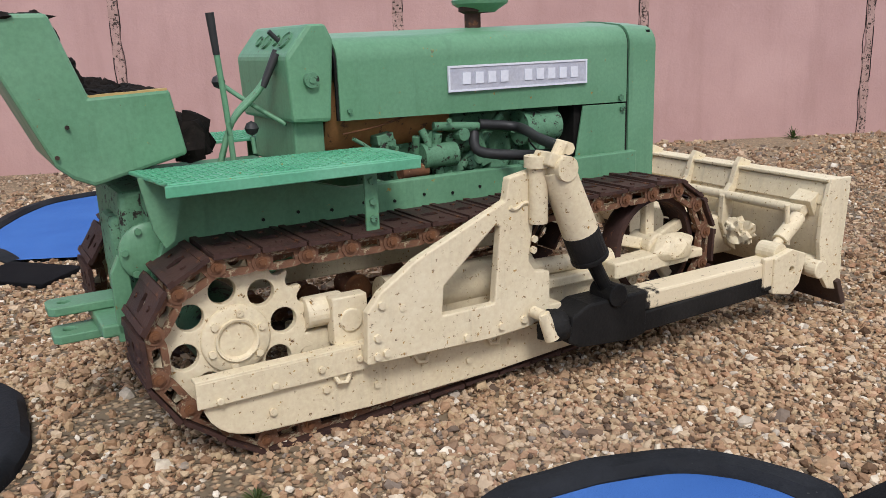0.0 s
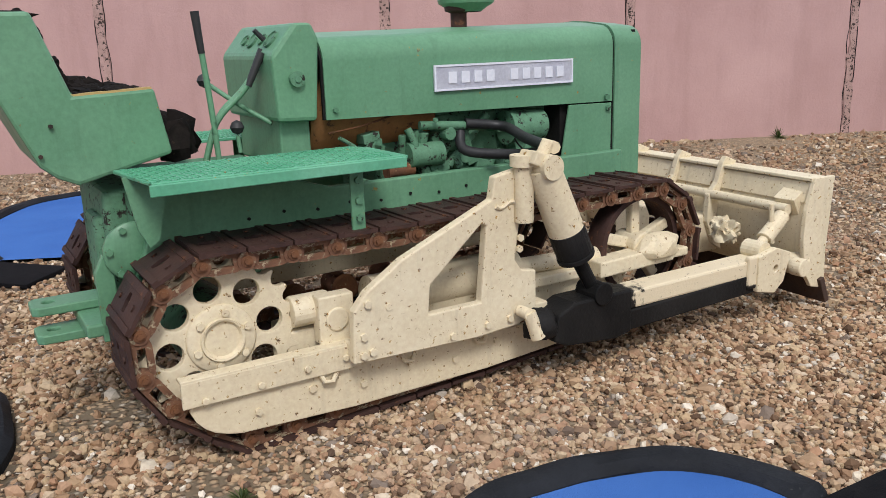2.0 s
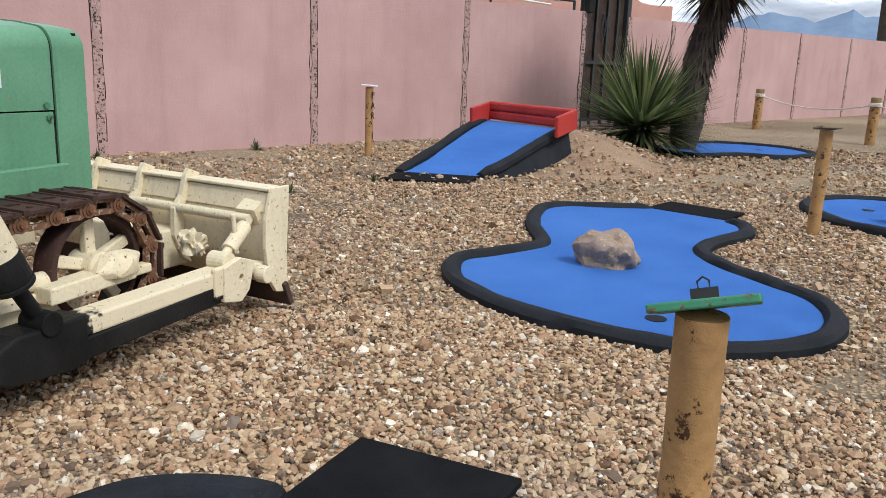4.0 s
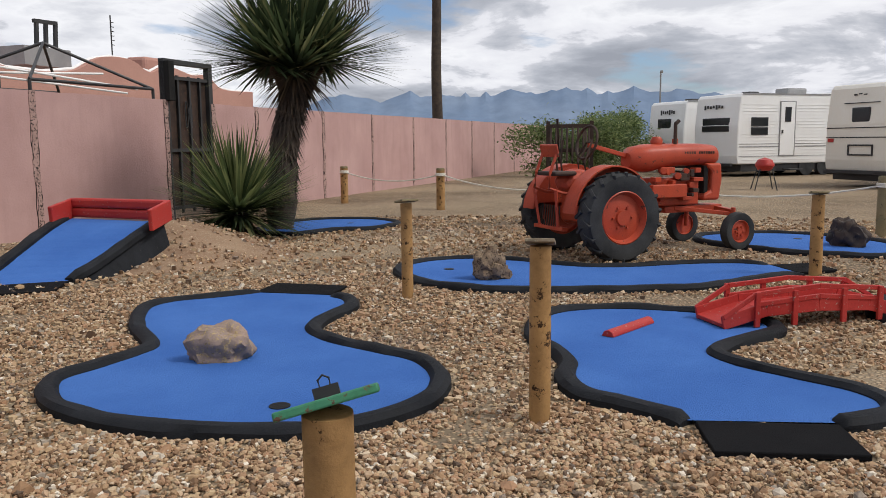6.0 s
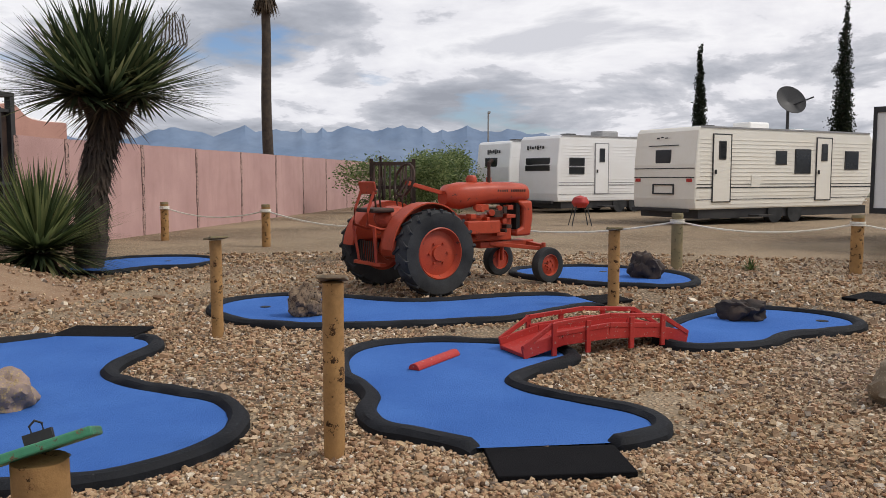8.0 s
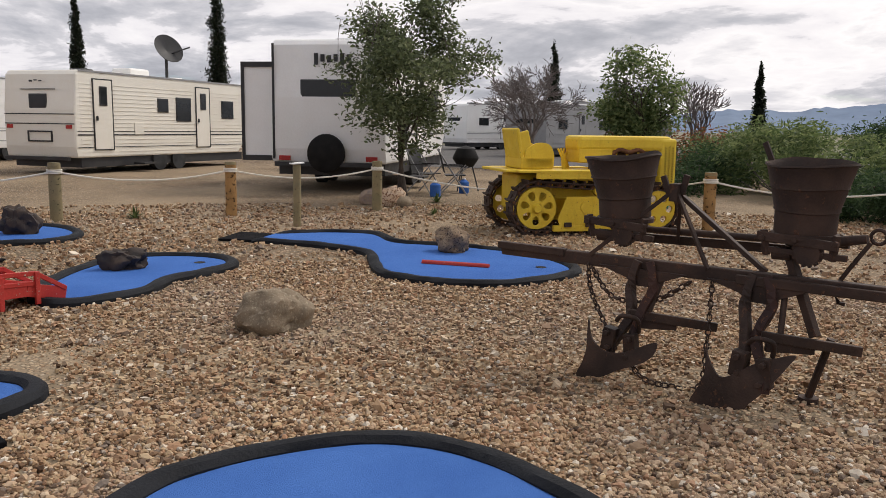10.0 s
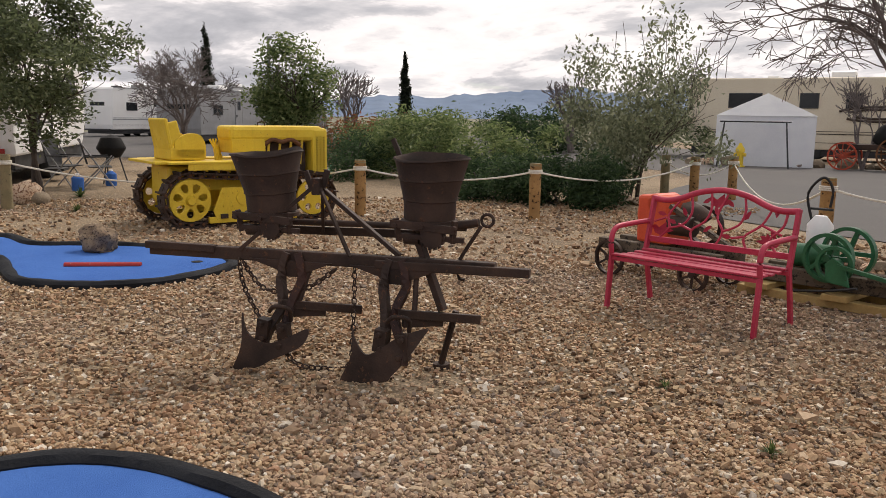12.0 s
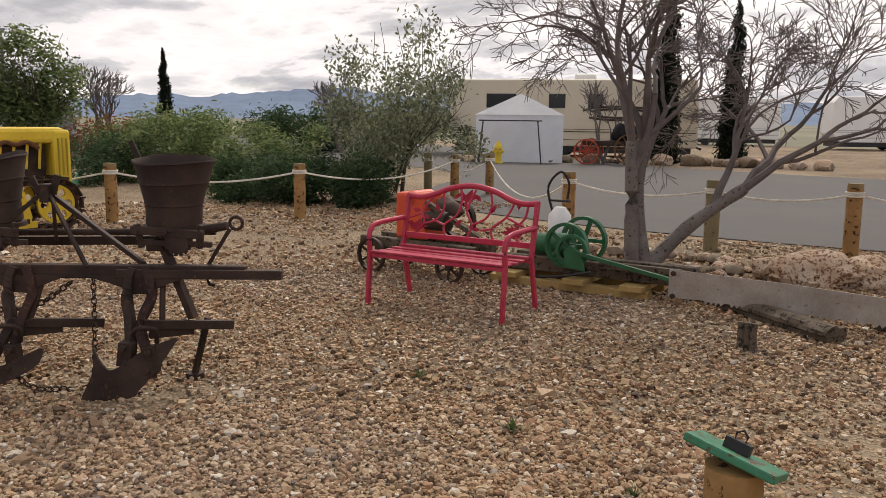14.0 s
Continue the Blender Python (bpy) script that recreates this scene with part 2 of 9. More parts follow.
M["steel"] = worn("grey_saw_steel", (0.38, 0.35, 0.31), (0.27, 0.23, 0.19), 0.55, (0.2, 0.09, 0.04), 0.68, 4.0, 60, 0.3, 0.1)
M["darkgreen"] = worn("dark_green_paint", (0.02, 0.10, 0.045), (0.03, 0.14, 0.06), 0.4, (0.06, 0.04, 0.03), 0.68, 5.0, 60, 0.2)
M["signgreen"] = worn("green_painted_board", (0.02, 0.15, 0.075), (0.05, 0.20, 0.11), 0.5, (0.16, 0.08, 0.045), 0.62, 6.0, 60, 0.3)
M["rockbrown"] = worn("brown_boulder", (0.16, 0.105, 0.065), (0.26, 0.195, 0.13), 0.85, (0.06, 0.04, 0.028), 0.60, 9.0, 40, 1.0)
M["rockpink"] = worn("pinkish_grey_boulder", (0.29, 0.21, 0.17), (0.19, 0.15, 0.13), 0.85, (0.42, 0.31, 0.16), 0.60, 9.0, 40, 1.0)
M["rockdark"] = worn("dark_volcanic_boulder", (0.025, 0.02, 0.018), (0.06, 0.04, 0.03), 0.7, (0.14, 0.09, 0.07), 0.74, 7.0, 40, 1.0)
M["rockgrey"] = worn("lichened_grey_boulder", (0.24, 0.185, 0.125), (0.15, 0.12, 0.085), 0.9, (0.36, 0.30, 0.21), 0.60, 10.0, 40, 1.0)
M["petrified"] = worn("pale_banded_stone", (0.45, 0.30, 0.19), (0.55, 0.46, 0.36), 0.85, (0.22, 0.10, 0.05), 0.58, 5.0, 40, 1.0)
M["dirt"] = worn("bare_red_dirt", (0.20, 0.125, 0.08), (0.29, 0.20, 0.13), 0.95, (0.42, 0.32, 0.22), 0.60, 3.0, 60, 1.0, gloss=0.1, chip_size=14.0)
M["bark"] = worn("shaggy_dark_bark", (0.035, 0.027, 0.022), (0.08, 0.06, 0.045), 0.95, None, 0.7, 5.0, 30, 1.0, streak=True)
M["greybark"] = worn("pale_grey_bark", (0.19, 0.165, 0.15), (0.115, 0.10, 0.09), 0.9, (0.02, 0.017, 0.015), 0.64, 5.0, 40, 0.8, streak=True)
M["twig"] = worn("bare_grey_twigs", (0.16, 0.135, 0.125), (0.10, 0.085, 0.08), 0.9, None, 0.7, 5.0, 40, 0.4)
M["yucca"] = leaf_mat("yucca_leaf", (0.020, 0.032, 0.015), (0.06, 0.085, 0.036), (0.22, 0.22, 0.10))
M["agave"] = leaf_mat("young_yucca_leaf", (0.045, 0.07, 0.028), (0.11, 0.145, 0.055), (0.28, 0.30, 0.12))
M["deadleaf"] = leaf_mat("dead_leaf_skirt", (0.06, 0.042, 0.028), (0.12, 0.085, 0.055), (0.19, 0.14, 0.09))
M["olive"] = leaf_mat("olive_foliage", (0.05, 0.065, 0.03), (0.12, 0.15, 0.07), (0.22, 0.25, 0.13))
M["oleander"] = leaf_mat("oleander_foliage", (0.06, 0.095, 0.035), (0.16, 0.215, 0.08), (0.30, 0.34, 0.15))
M["juniper"] = leaf_mat("dark_shrub_foliage", (0.02, 0.042, 0.018), (0.045, 0.085, 0.034), (0.085, 0.13, 0.055))
M["cypress"] = leaf_mat("cypress_foliage", (0.007, 0.012, 0.007), (0.016, 0.024, 0.012), (0.035, 0.042, 0.02))
M["willow"] = leaf_mat("grey_green_foliage", (0.095, 0.11, 0.065), (0.19, 0.21, 0.125), (0.32, 0.34, 0.22))
M["redleaf"] = leaf_mat("reddish_foliage", (0.12, 0.05, 0.025), (0.27, 0.09, 0.04), (0.12, 0.13, 0.05))
M["weed"] = leaf_mat("weed_leaf", (0.05, 0.08, 0.025), (0.09, 0.13, 0.04), (0.17, 0.19, 0.08))


def greasy_arm_mat():
    """Cream paint whose lower side and rear end are caked in black grease with a ragged edge."""
    m, nt, b = material("grease_caked_cream")
    v = coords(nt)
    sep = nt.nodes.new("ShaderNodeSeparateXYZ")
    nt.links.new(v, sep.inputs[0])
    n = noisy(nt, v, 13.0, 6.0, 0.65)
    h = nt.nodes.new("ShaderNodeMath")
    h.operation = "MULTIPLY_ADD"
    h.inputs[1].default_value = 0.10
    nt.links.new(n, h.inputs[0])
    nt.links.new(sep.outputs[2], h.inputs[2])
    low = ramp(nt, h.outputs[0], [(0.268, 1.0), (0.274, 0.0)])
    x = nt.nodes.new("ShaderNodeMath")
    x.operation = "MULTIPLY_ADD"
    x.inputs[1].default_value, x.inputs[2].default_value = -1.0, 1.95
    nt.links.new(sep.outputs[0], x.inputs[0])
    x2 = nt.nodes.new("ShaderNodeMath")
    x2.operation = "MULTIPLY_ADD"
    x2.inputs[1].default_value = 0.5
    nt.links.new(n, x2.inputs[0])
    nt.links.new(x.outputs[0], x2.inputs[2])
    rear = ramp(nt, x2.outputs[0], [(0.60, 0.0), (0.64, 1.0)])
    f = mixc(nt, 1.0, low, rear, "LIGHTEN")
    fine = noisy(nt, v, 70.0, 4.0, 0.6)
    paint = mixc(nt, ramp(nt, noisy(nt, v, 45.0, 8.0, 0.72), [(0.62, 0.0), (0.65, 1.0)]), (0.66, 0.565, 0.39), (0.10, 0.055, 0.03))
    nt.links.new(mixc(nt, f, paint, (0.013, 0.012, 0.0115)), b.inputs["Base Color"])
    b.inputs["Roughness"].default_value = 0.6
    b.inputs["Specular IOR Level"].default_value = 0.25
    bump(nt, b, fine, 0.5, 0.004)
    return m


M["greasy_arm"] = greasy_arm_mat()


def wall_mat():
    m, nt, b = material("pink_stucco")
    v = coords(nt)
    a = noisy(nt, v, 0.7, 6.0, 0.6)
    f = noisy(nt, v, 26.0, 6.0, 0.65)
    s = nt.nodes.new("ShaderNodeMapping")
    s.inputs["Scale"].default_value = (2.2, 2.2, 0.35)
    nt.links.new(v, s.inputs[0])
    st = noisy(nt, s.outputs[0], 1.6, 6.0, 0.6)
    c = mixc(nt, ramp(nt, a, [(0.35, 0.0), (0.66, 1.0)]), (0.405, 0.248, 0.230), (0.49, 0.315, 0.292))
    c = mixc(nt, ramp(nt, st, [(0.5, 0.0), (0.78, 0.55)]), c, (0.34, 0.205, 0.187))
    c = mixc(nt, ramp(nt, f, [(0.70, 0.0), (0.74, 0.6)]), c, (0.22, 0.12, 0.10))
    nt.links.new(c, b.inputs["Base Color"])
    b.inputs["Roughness"].default_value = 0.93
    bump(nt, b, f, 0.55, 0.012)
    return m


M["wall"] = wall_mat()
M["crack"] = worn("crumbling_grey_mortar", (0.41, 0.27, 0.24), (0.30, 0.20, 0.175), 0.95, (0.05, 0.036, 0.03), 0.60, 5.0, 50, 1.0)
M["adobe"] = worn("pink_adobe_building", (0.38, 0.205, 0.165), (0.44, 0.25, 0.20), 0.95, None, 0.7, 0.8, 20, 0.3)
# distance haze is put into the range's base colour as pale blue
M["farblue"] = worn("range_haze_in_colour", (0.125, 0.18, 0.27), (0.17, 0.225, 0.31), 1.0, None, 0.7, 0.004, 0.02, 0.0)
M["tarp"] = worn("white_tent_fabric", (0.74, 0.75, 0.76), (0.64, 0.65, 0.68), 0.8, None, 0.7, 1.0, 40, 0.1)

# ---- mesh kit ----
def part(name, bm, mat, parent=None, label="", bevel=0.0, smooth=False):
    """Links a bmesh as one mesh object, under a thing or a part."""
    me = bpy.data.meshes.new(name)
    bm.normal_update()
    bm.to_mesh(me)
    bm.free()
    me.materials.append(M[mat] if isinstance(mat, str) else mat)
    if smooth:
        me.shade_smooth()
        me.set_sharp_from_angle(angle=radians(38))
    ob = new(name, me)
    if parent:
        ob.parent = parent
    if label:
        ob["label"] = label
    if bevel:
        md = ob.modifiers.new("edge", "BEVEL")
        md.width, md.segments, md.limit_method, md.angle_limit = bevel, 2, "ANGLE", radians(40)
    return ob


def thing(name, m, label, category, group="", kind=""):
    ob = new(name)
    ob.empty_display_size = 0.1
    ob.matrix_world = m
    return tagged(ob, label, category, group, kind)


def B():
    return bmesh.new()


def box(bm, c, s, rot=None):
    m = Matrix.Translation(c) @ (rot.to_4x4() if rot else Matrix()) @ Matrix.Diagonal((s[0], s[1], s[2], 1))
    bmesh.ops.create_cube(bm, size=1, matrix=m)
    return bm


def rotm(rx=0, ry=0, rz=0):
    return Euler((radians(rx), radians(ry), radians(rz))).to_matrix()


def cyl(bm, p0, p1, r, r2=None, seg=14, cap=True):
    p0, p1 = Vector(p0), Vector(p1)
    d = p1 - p0
    q = d.to_track_quat("Z", "Y").to_matrix().to_4x4()
    m = Matrix.Translation((p0 + p1) / 2) @ q
    bmesh.ops.create_cone(bm, cap_ends=cap, segments=seg, radius1=r, radius2=r if r2 is None else r2, depth=d.length, matrix=m)
    return bm


def bar(bm, p0, p1, w, h, up=(0, 0, 1)):
    """A straight bar of rectangular section from p0 to p1."""
    p0, p1 = Vector(p0), Vector(p1)
    x = (p1 - p0).normalized()
    y = Vector(up).cross(x)
    if y.length < 1e-4:
        y = Vector((0, 1, 0)).cross(x)
    y.normalize()
    z = x.cross(y)
    m = Matrix((x, y, z)).transposed()
    return box(bm, (p0 + p1) / 2, ((p1 - p0).length, w, h), m)


def spline(pts, n=6, closed=False):
    """Catmull-Rom through the points."""
    P = [Vector(p) for p in pts]
    out = []
    k = len(P)
    for i in range(k if closed else k - 1):
        a, b, c, d = (P[(i - 1) % k], P[i], P[(i + 1) % k], P[(i + 2) % k]) if closed else (P[max(i - 1, 0)], P[i], P[i + 1], P[min(i + 2, k - 1)])
        for j in range(n):
            t = j / n
            out.append(0.5 * (2 * b + (c - a) * t + (2 * a - 5 * b + 4 * c - d) * t * t + (3 * b - a - 3 * c + d) * t ** 3))
    if not closed:
        out.append(P[-1])
    return out


def tube(bm, pts, r, seg=8, closed=False, r_end=None, wob=0.0):
    """A round tube along a line of points."""
    P = [Vector(p) for p in pts]
    n = len(P)
    rings = []
    for i, p in enumerate(P):
        a = P[(i - 1) % n] if closed or i else p
        b = P[(i + 1) % n] if closed or i < n - 1 else p
        t = (b - a).normalized() if (b - a).length > 1e-9 else Vector((0, 0, 1))
        u = t.cross(Vector((0, 0, 1)))
        if u.length < 0.05:
            u = t.cross(Vector((0, 1, 0)))
        u.normalize()
        v = u.cross(t)
        rr = r if r_end is None else r + (r_end - r) * i / (n - 1)
        if wob:
            rr *= 1 + wob * noise.noise(p * 9)
        rings.append([bm.verts.new(p + (u * math.cos(k * math.tau / seg) + v * math.sin(k * math.tau / seg)) * rr) for k in range(seg)])
    for i in range(n if closed else n - 1):
        A, C = rings[i], rings[(i + 1) % n]
        for k in range(seg):
            bm.faces.new((A[k], A[(k + 1) % seg], C[(k + 1) % seg], C[k]))
    if not closed:
        bm.faces.new(rings[0][::-1])
        bm.faces.new(rings[-1])
    return bm


def plate(bm, outer, holes, a, b, axis="y"):
    """A flat plate of outline outer (pairs) with holes, from a to b along axis."""
    def at(p, w):
        return {"y": (p[0], w, p[1]), "z": (p[0], p[1], w), "x": (w, p[0], p[1])}[axis]
    edges, loops = [], []
    for loop in [outer, *holes]:
        vs = [bm.verts.new(at(p, a)) for p in loop]
        loops.append(vs)
        for i in range(len(vs)):
            edges.append(bm.edges.new((vs[i], vs[(i + 1) % len(vs)])))
    got = bmesh.ops.triangle_fill(bm, use_beauty=True, edges=edges)
    faces = [g for g in got["geom"] if isinstance(g, bmesh.types.BMFace)]
    ext = bmesh.ops.extrude_face_region(bm, geom=faces)
    off = Vector(at((0, 0), b)) - Vector(at((0, 0), a))
    bmesh.ops.translate(bm, verts=[g for g in ext["geom"] if isinstance(g, bmesh.types.BMVert)], vec=off)
    bmesh.ops.recalc_face_normals(bm, faces=bm.faces)
    return bm


def circle(cx, cz, r, n=20, start=0.0):
    return [(cx + r * math.cos(start + k * math.tau / n), cz + r * math.sin(start + k * math.tau / n)) for k in range(n)]


def lathe(bm, prof, seg=24, m=None, closed=False):
    """Turns a profile of (radius, height) about z; m places it."""
    m = m or Matrix()
    rings = []
    for r, z in prof:
        rings.append([bm.verts.new(m @ Vector((r * math.cos(k * math.tau / seg), r * math.sin(k * math.tau / seg), z))) for k in range(seg)])
    pairs = list(zip(rings, rings[1:] + rings[:1])) if closed else list(zip(rings, rings[1:]))
    for A, C in pairs:
        for k in range(seg):
            bm.faces.new((A[k], A[(k + 1) % seg], C[(k + 1) % seg], C[k]))
    bmesh.ops.recalc_face_normals(bm, faces=bm.faces)
    return bm


def axis_y(x, y, z):
    """Turns lathe's axis to lie along y."""
    return Matrix.Translation((x, y, z)) @ Euler((radians(90), 0, 0)).to_matrix().to_4x4()


def blob(bm, c, s, seed, rough=0.25, sub=3, freq=1.5):
    """A rough stone."""
    got = bmesh.ops.create_icosphere(bm, subdivisions=sub, radius=1)
    off = Vector((seed * 3.1, seed * 7.7, seed * 1.3))
    for v in got["verts"]:
        p = v.co.copy()
        k = 1 + rough * noise.noise(p * freq + off) + rough * 0.4 * noise.noise(p * freq * 2.7 + off) + 0.05 * noise.noise(p * freq * 6 + off) - 0.09 * abs(noise.noise(p * freq * 3.3 - off))
        p = p * k
        if p.z < -0.55:
            p.z = -0.55 - (p.z + 0.55) * -0.15
        v.co = Vector((c[0] + p.x * s[0], c[1] + p.y * s[1], c[2] + (p.z + 0.55) * s[2]))
    return bm


LUMP8 = ([(-1, -1, -1), (1, -1, -1), (1, 1, -1), (-1, 1, -1), (-1, -1, 1), (1, -1, 1), (1, 1, 1), (-1, 1, 1)],
         [(0, 3, 2, 1), (4, 5, 6, 7), (0, 1, 5, 4), (1, 2, 6, 5), (2, 3, 7, 6), (3, 0, 4, 7)])


def lump12():
    bm = bmesh.new()
    bmesh.ops.create_icosphere(bm, subdivisions=1, radius=1.12)
    bm.verts.ensure_lookup_table()
    got = [tuple(v.co) for v in bm.verts], [tuple(v.index for v in f.verts) for f in bm.faces]
    bm.free()
    return got


def chips(name, spots, size, mat, flat=0.6, seed=1, fine=False):
    """Loose stones as one mesh; spots: rows of x, y, z."""
    rng = np.random.default_rng(seed)
    pts, faces = lump12() if fine else LUMP8
    base, face = np.array(pts, float), np.array(faces)
    if not fine:
        base *= 0.68
    m = len(base)
    n = len(spots)
    v = np.repeat(base[None], n, 0) * rng.uniform(0.78, 1.18, (n, m, 1)) + rng.normal(0, 0.14, (n, m, 3))
    v *= rng.uniform(0.62, 1.2, (n, 1, 3)) * size * rng.lognormal(0, 0.34, (n, 1, 1))
    a = rng.uniform(0, math.tau, n)
    ti = rng.normal(0, 0.4, n)
    ca, sa, ct, st = np.cos(a), np.sin(a), np.cos(ti), np.sin(ti)
    x, y, z = v[..., 0].copy(), v[..., 1].copy(), v[..., 2] * flat
    y, z = y * ct[:, None] - z * st[:, None], y * st[:, None] + z * ct[:, None]
    x, y = x * ca[:, None] - y * sa[:, None], x * sa[:, None] + y * ca[:, None]
    v = np.stack([x, y, z], -1) + np.asarray(spots)[:, None, :]
    me = bpy.data.meshes.new(name)
    me.from_pydata(v.reshape(-1, 3).tolist(), [], (face[None] + np.arange(n)[:, None, None] * m).reshape(-1, face.shape[1]).tolist())
    me.materials.append(M[mat])
    return new(name, me)

# ---- ground, distance, wall ----
def ground():
    bm = B()
    rings = [0.0, 6, 14, 30, 60, 120, 300, 800, 2000, 4400]
    seg = 48
    prev = None
    for r in rings:
        if r == 0:
            prev = [bm.verts.new((3, 0, 0))]
            continue
        cur = [bm.verts.new((3 + r * math.cos(k * math.tau / seg), r * math.sin(k * math.tau / seg), 0)) for k in range(seg)]
        for k in range(seg):
            if len(prev) == 1:
                bm.faces.new((prev[0], cur[k], cur[(k + 1) % seg]))
            else:
                bm.faces.new((prev[k], cur[k], cur[(k + 1) % seg], prev[(k + 1) % seg]))
        prev = cur
    ob = part("ground", bm, "ground")
    ob.data.materials.append(M["desert"])
    for p in ob.data.polygons:
        if Vector((p.center.x - 3, p.center.y)).length > 62:
            p.material_index = 1
    tagged(ob, "tan and reddish crushed gravel with bare dirt patches", "ground", kind="structure")


ground()


def sheet(name, pts, z, mat, label, category):
    bm = B()
    f = bm.faces.new([bm.verts.new((x, y, z)) for x, y in pts])
    if f.normal.z < 0:
        bmesh.ops.reverse_faces(bm, faces=[f])
    bmesh.ops.triangulate(bm, faces=bm.faces)
    bm.normal_update()
    for f in bm.faces:
        if f.normal.z < 0:
            f.normal_flip()
    return tagged(part(name, bm, mat), label, category, kind="structure")


# the grey park road behind the rope fence
sheet("road", [(p.x, p.y) for p in spline([(-14, -11.6), (-4, -11.2), (2, -11.0), (6, -11.8), (8.2, -13.2), (9.6, -16), (11, -20), (15, -22.5), (22, -17), (27, -12.5), (34, -10), (60, -16),
      (60, -50), (30, -46), (12, -31), (4, -26.5), (-6, -25), (-24, -26)], 5, True)], 0.012, "asphalt", "pale grey chip-seal road with worn gravel edges", "road")


def hills():
    """A long blue range on the horizon, its ridge broken by gullies."""
    bm = B()
    n = 520
    rows = [[] for _ in range(6)]
    for k in range(n + 1):
        az = -100 + k * 180 / n
        a = radians(az)
        env = 0.95 * math.exp(-((az - 25) / 15) ** 2) + 0.62 * math.exp(-((az - 46) / 14) ** 2) + 0.55 * math.exp(-((az - 5) / 16) ** 2) + 0.62 + 0.5 * math.exp(-((az + 62) / 16) ** 2)
        p = Vector((az * 0.30, 3.7, 0.4))
        ridge = 1 - abs(noise.noise(p * 0.9)) * 0.7 - abs(noise.noise(p * 2.3 + Vector((0, 4, 0)))) * 0.32 - abs(noise.noise(p * 5.7)) * 0.16 - abs(noise.noise(p * 13.0)) * 0.07
        h = 96 * env * (0.55 + 0.55 * max(ridge, 0.1))
        c, s = math.cos(a), math.sin(a)
        for j, row in enumerate(rows):
            u = j / 5
            d = 2300 + 380 * u
            row.append(bm.verts.new((d * c, d * s, -6 + (u * (74 * env * (1 - u * u) + h * u * u) + 6) * (j > 0) + (5 * noise.noise(p * 1.7 + Vector((u * 3, j, 0))) if 0 < j < 5 else 0))))
    for A, C in zip(rows, rows[1:]):
        for k in range(n):
            bm.faces.new((A[k], A[k + 1], C[k + 1], C[k]))
    tagged(part("mountain_range", bm, "farblue", smooth=True), "rugged mountain range on the horizon, blue haze painted into its colour", "mountains", kind="structure")


hills()
WALL = pose(0, 9.9, 0, 0, 0, 9.4)


def panel_wall(name, joints, top, label):
    """Stucco panels between crumbling mortar joints."""
    w = thing(name, WALL, label, "wall", kind="structure")
    for a, b in zip(joints, joints[1:]):
        bm = box(B(), ((a + b) / 2, 0.09, top / 2 - 0.05), (b - a - 0.03, 0.18, top + 0.1))
        bmesh.ops.subdivide_edges(bm, edges=bm.edges, cuts=5, use_grid_fill=True)
        for v in bm.verts:
            v.co.z += 0.012 * noise.noise(v.co * 2.1) * (v.co.z > 1)
        part("panel", bm, "wall", w)
    for k, a in enumerate(joints):
        bm = B()
        n = 26
        for i in range(n):
            z = top * (i + 0.5) / n
            dx = 0.02 * noise.noise(Vector((a, z * 2.3, 0.3)))
            wd = 0.10 + 0.05 * noise.noise(Vector((a, z * 4.1, 2.3)))
            box(bm, (a + dx, 0.055, z), (wd, 0.135 + 0.02 * noise.noise(Vector((a * 3, z * 6, 1))), top / n * 1.02), rotm(0, 0, 14 * noise.noise(Vector((z * 5, a, 0)))))
        part("mortar_joint", bm, "crack", w)
        bm = B()
        for side in (-1, 1):
            pts = [(a + side * (0.055 + 0.03 * noise.noise(Vector((a, z * 0.31, side * 3)))), -0.002, z * 0.1) for z in range(0, int(top * 10))]
            tube(bm, pts, 0.0055, 5, wob=0.95)
        part("crack", bm, "grease", w)
    return w


wall_near = panel_wall("wall_near", [-8.9, -5.95, -3.02, 0.12, 3.05, 5.95, 8.8, 11.72], 2.15, "faded pink stucco panel wall with crumbling joints")
wall_far = panel_wall("wall_far", [13.1, 14.6, 17.5, 20.3, 23.3, 26.25, 29.1, 32.0, 35.1, 38.2, 41.4], 2.12, "long faded pink stucco panel wall")
for ox, oy, rz, ln in ((-8.8, 8.5, 99.4, 24),):
    bm = box(B(), (-ln / 2, 0.1, 1.05), (ln, 0.2, 2.15))
    bmesh.ops.subdivide_edges(bm, edges=bm.edges, cuts=3, use_grid_fill=True)
    w = part("wall_side", bm, "wall")
    w.matrix_world = pose(ox, oy, 0, 0, 0, rz)
    tagged(w, "plain pink stucco wall closing the yard", "wall", kind="structure")

# ---- putting greens ----
LAWNS = []


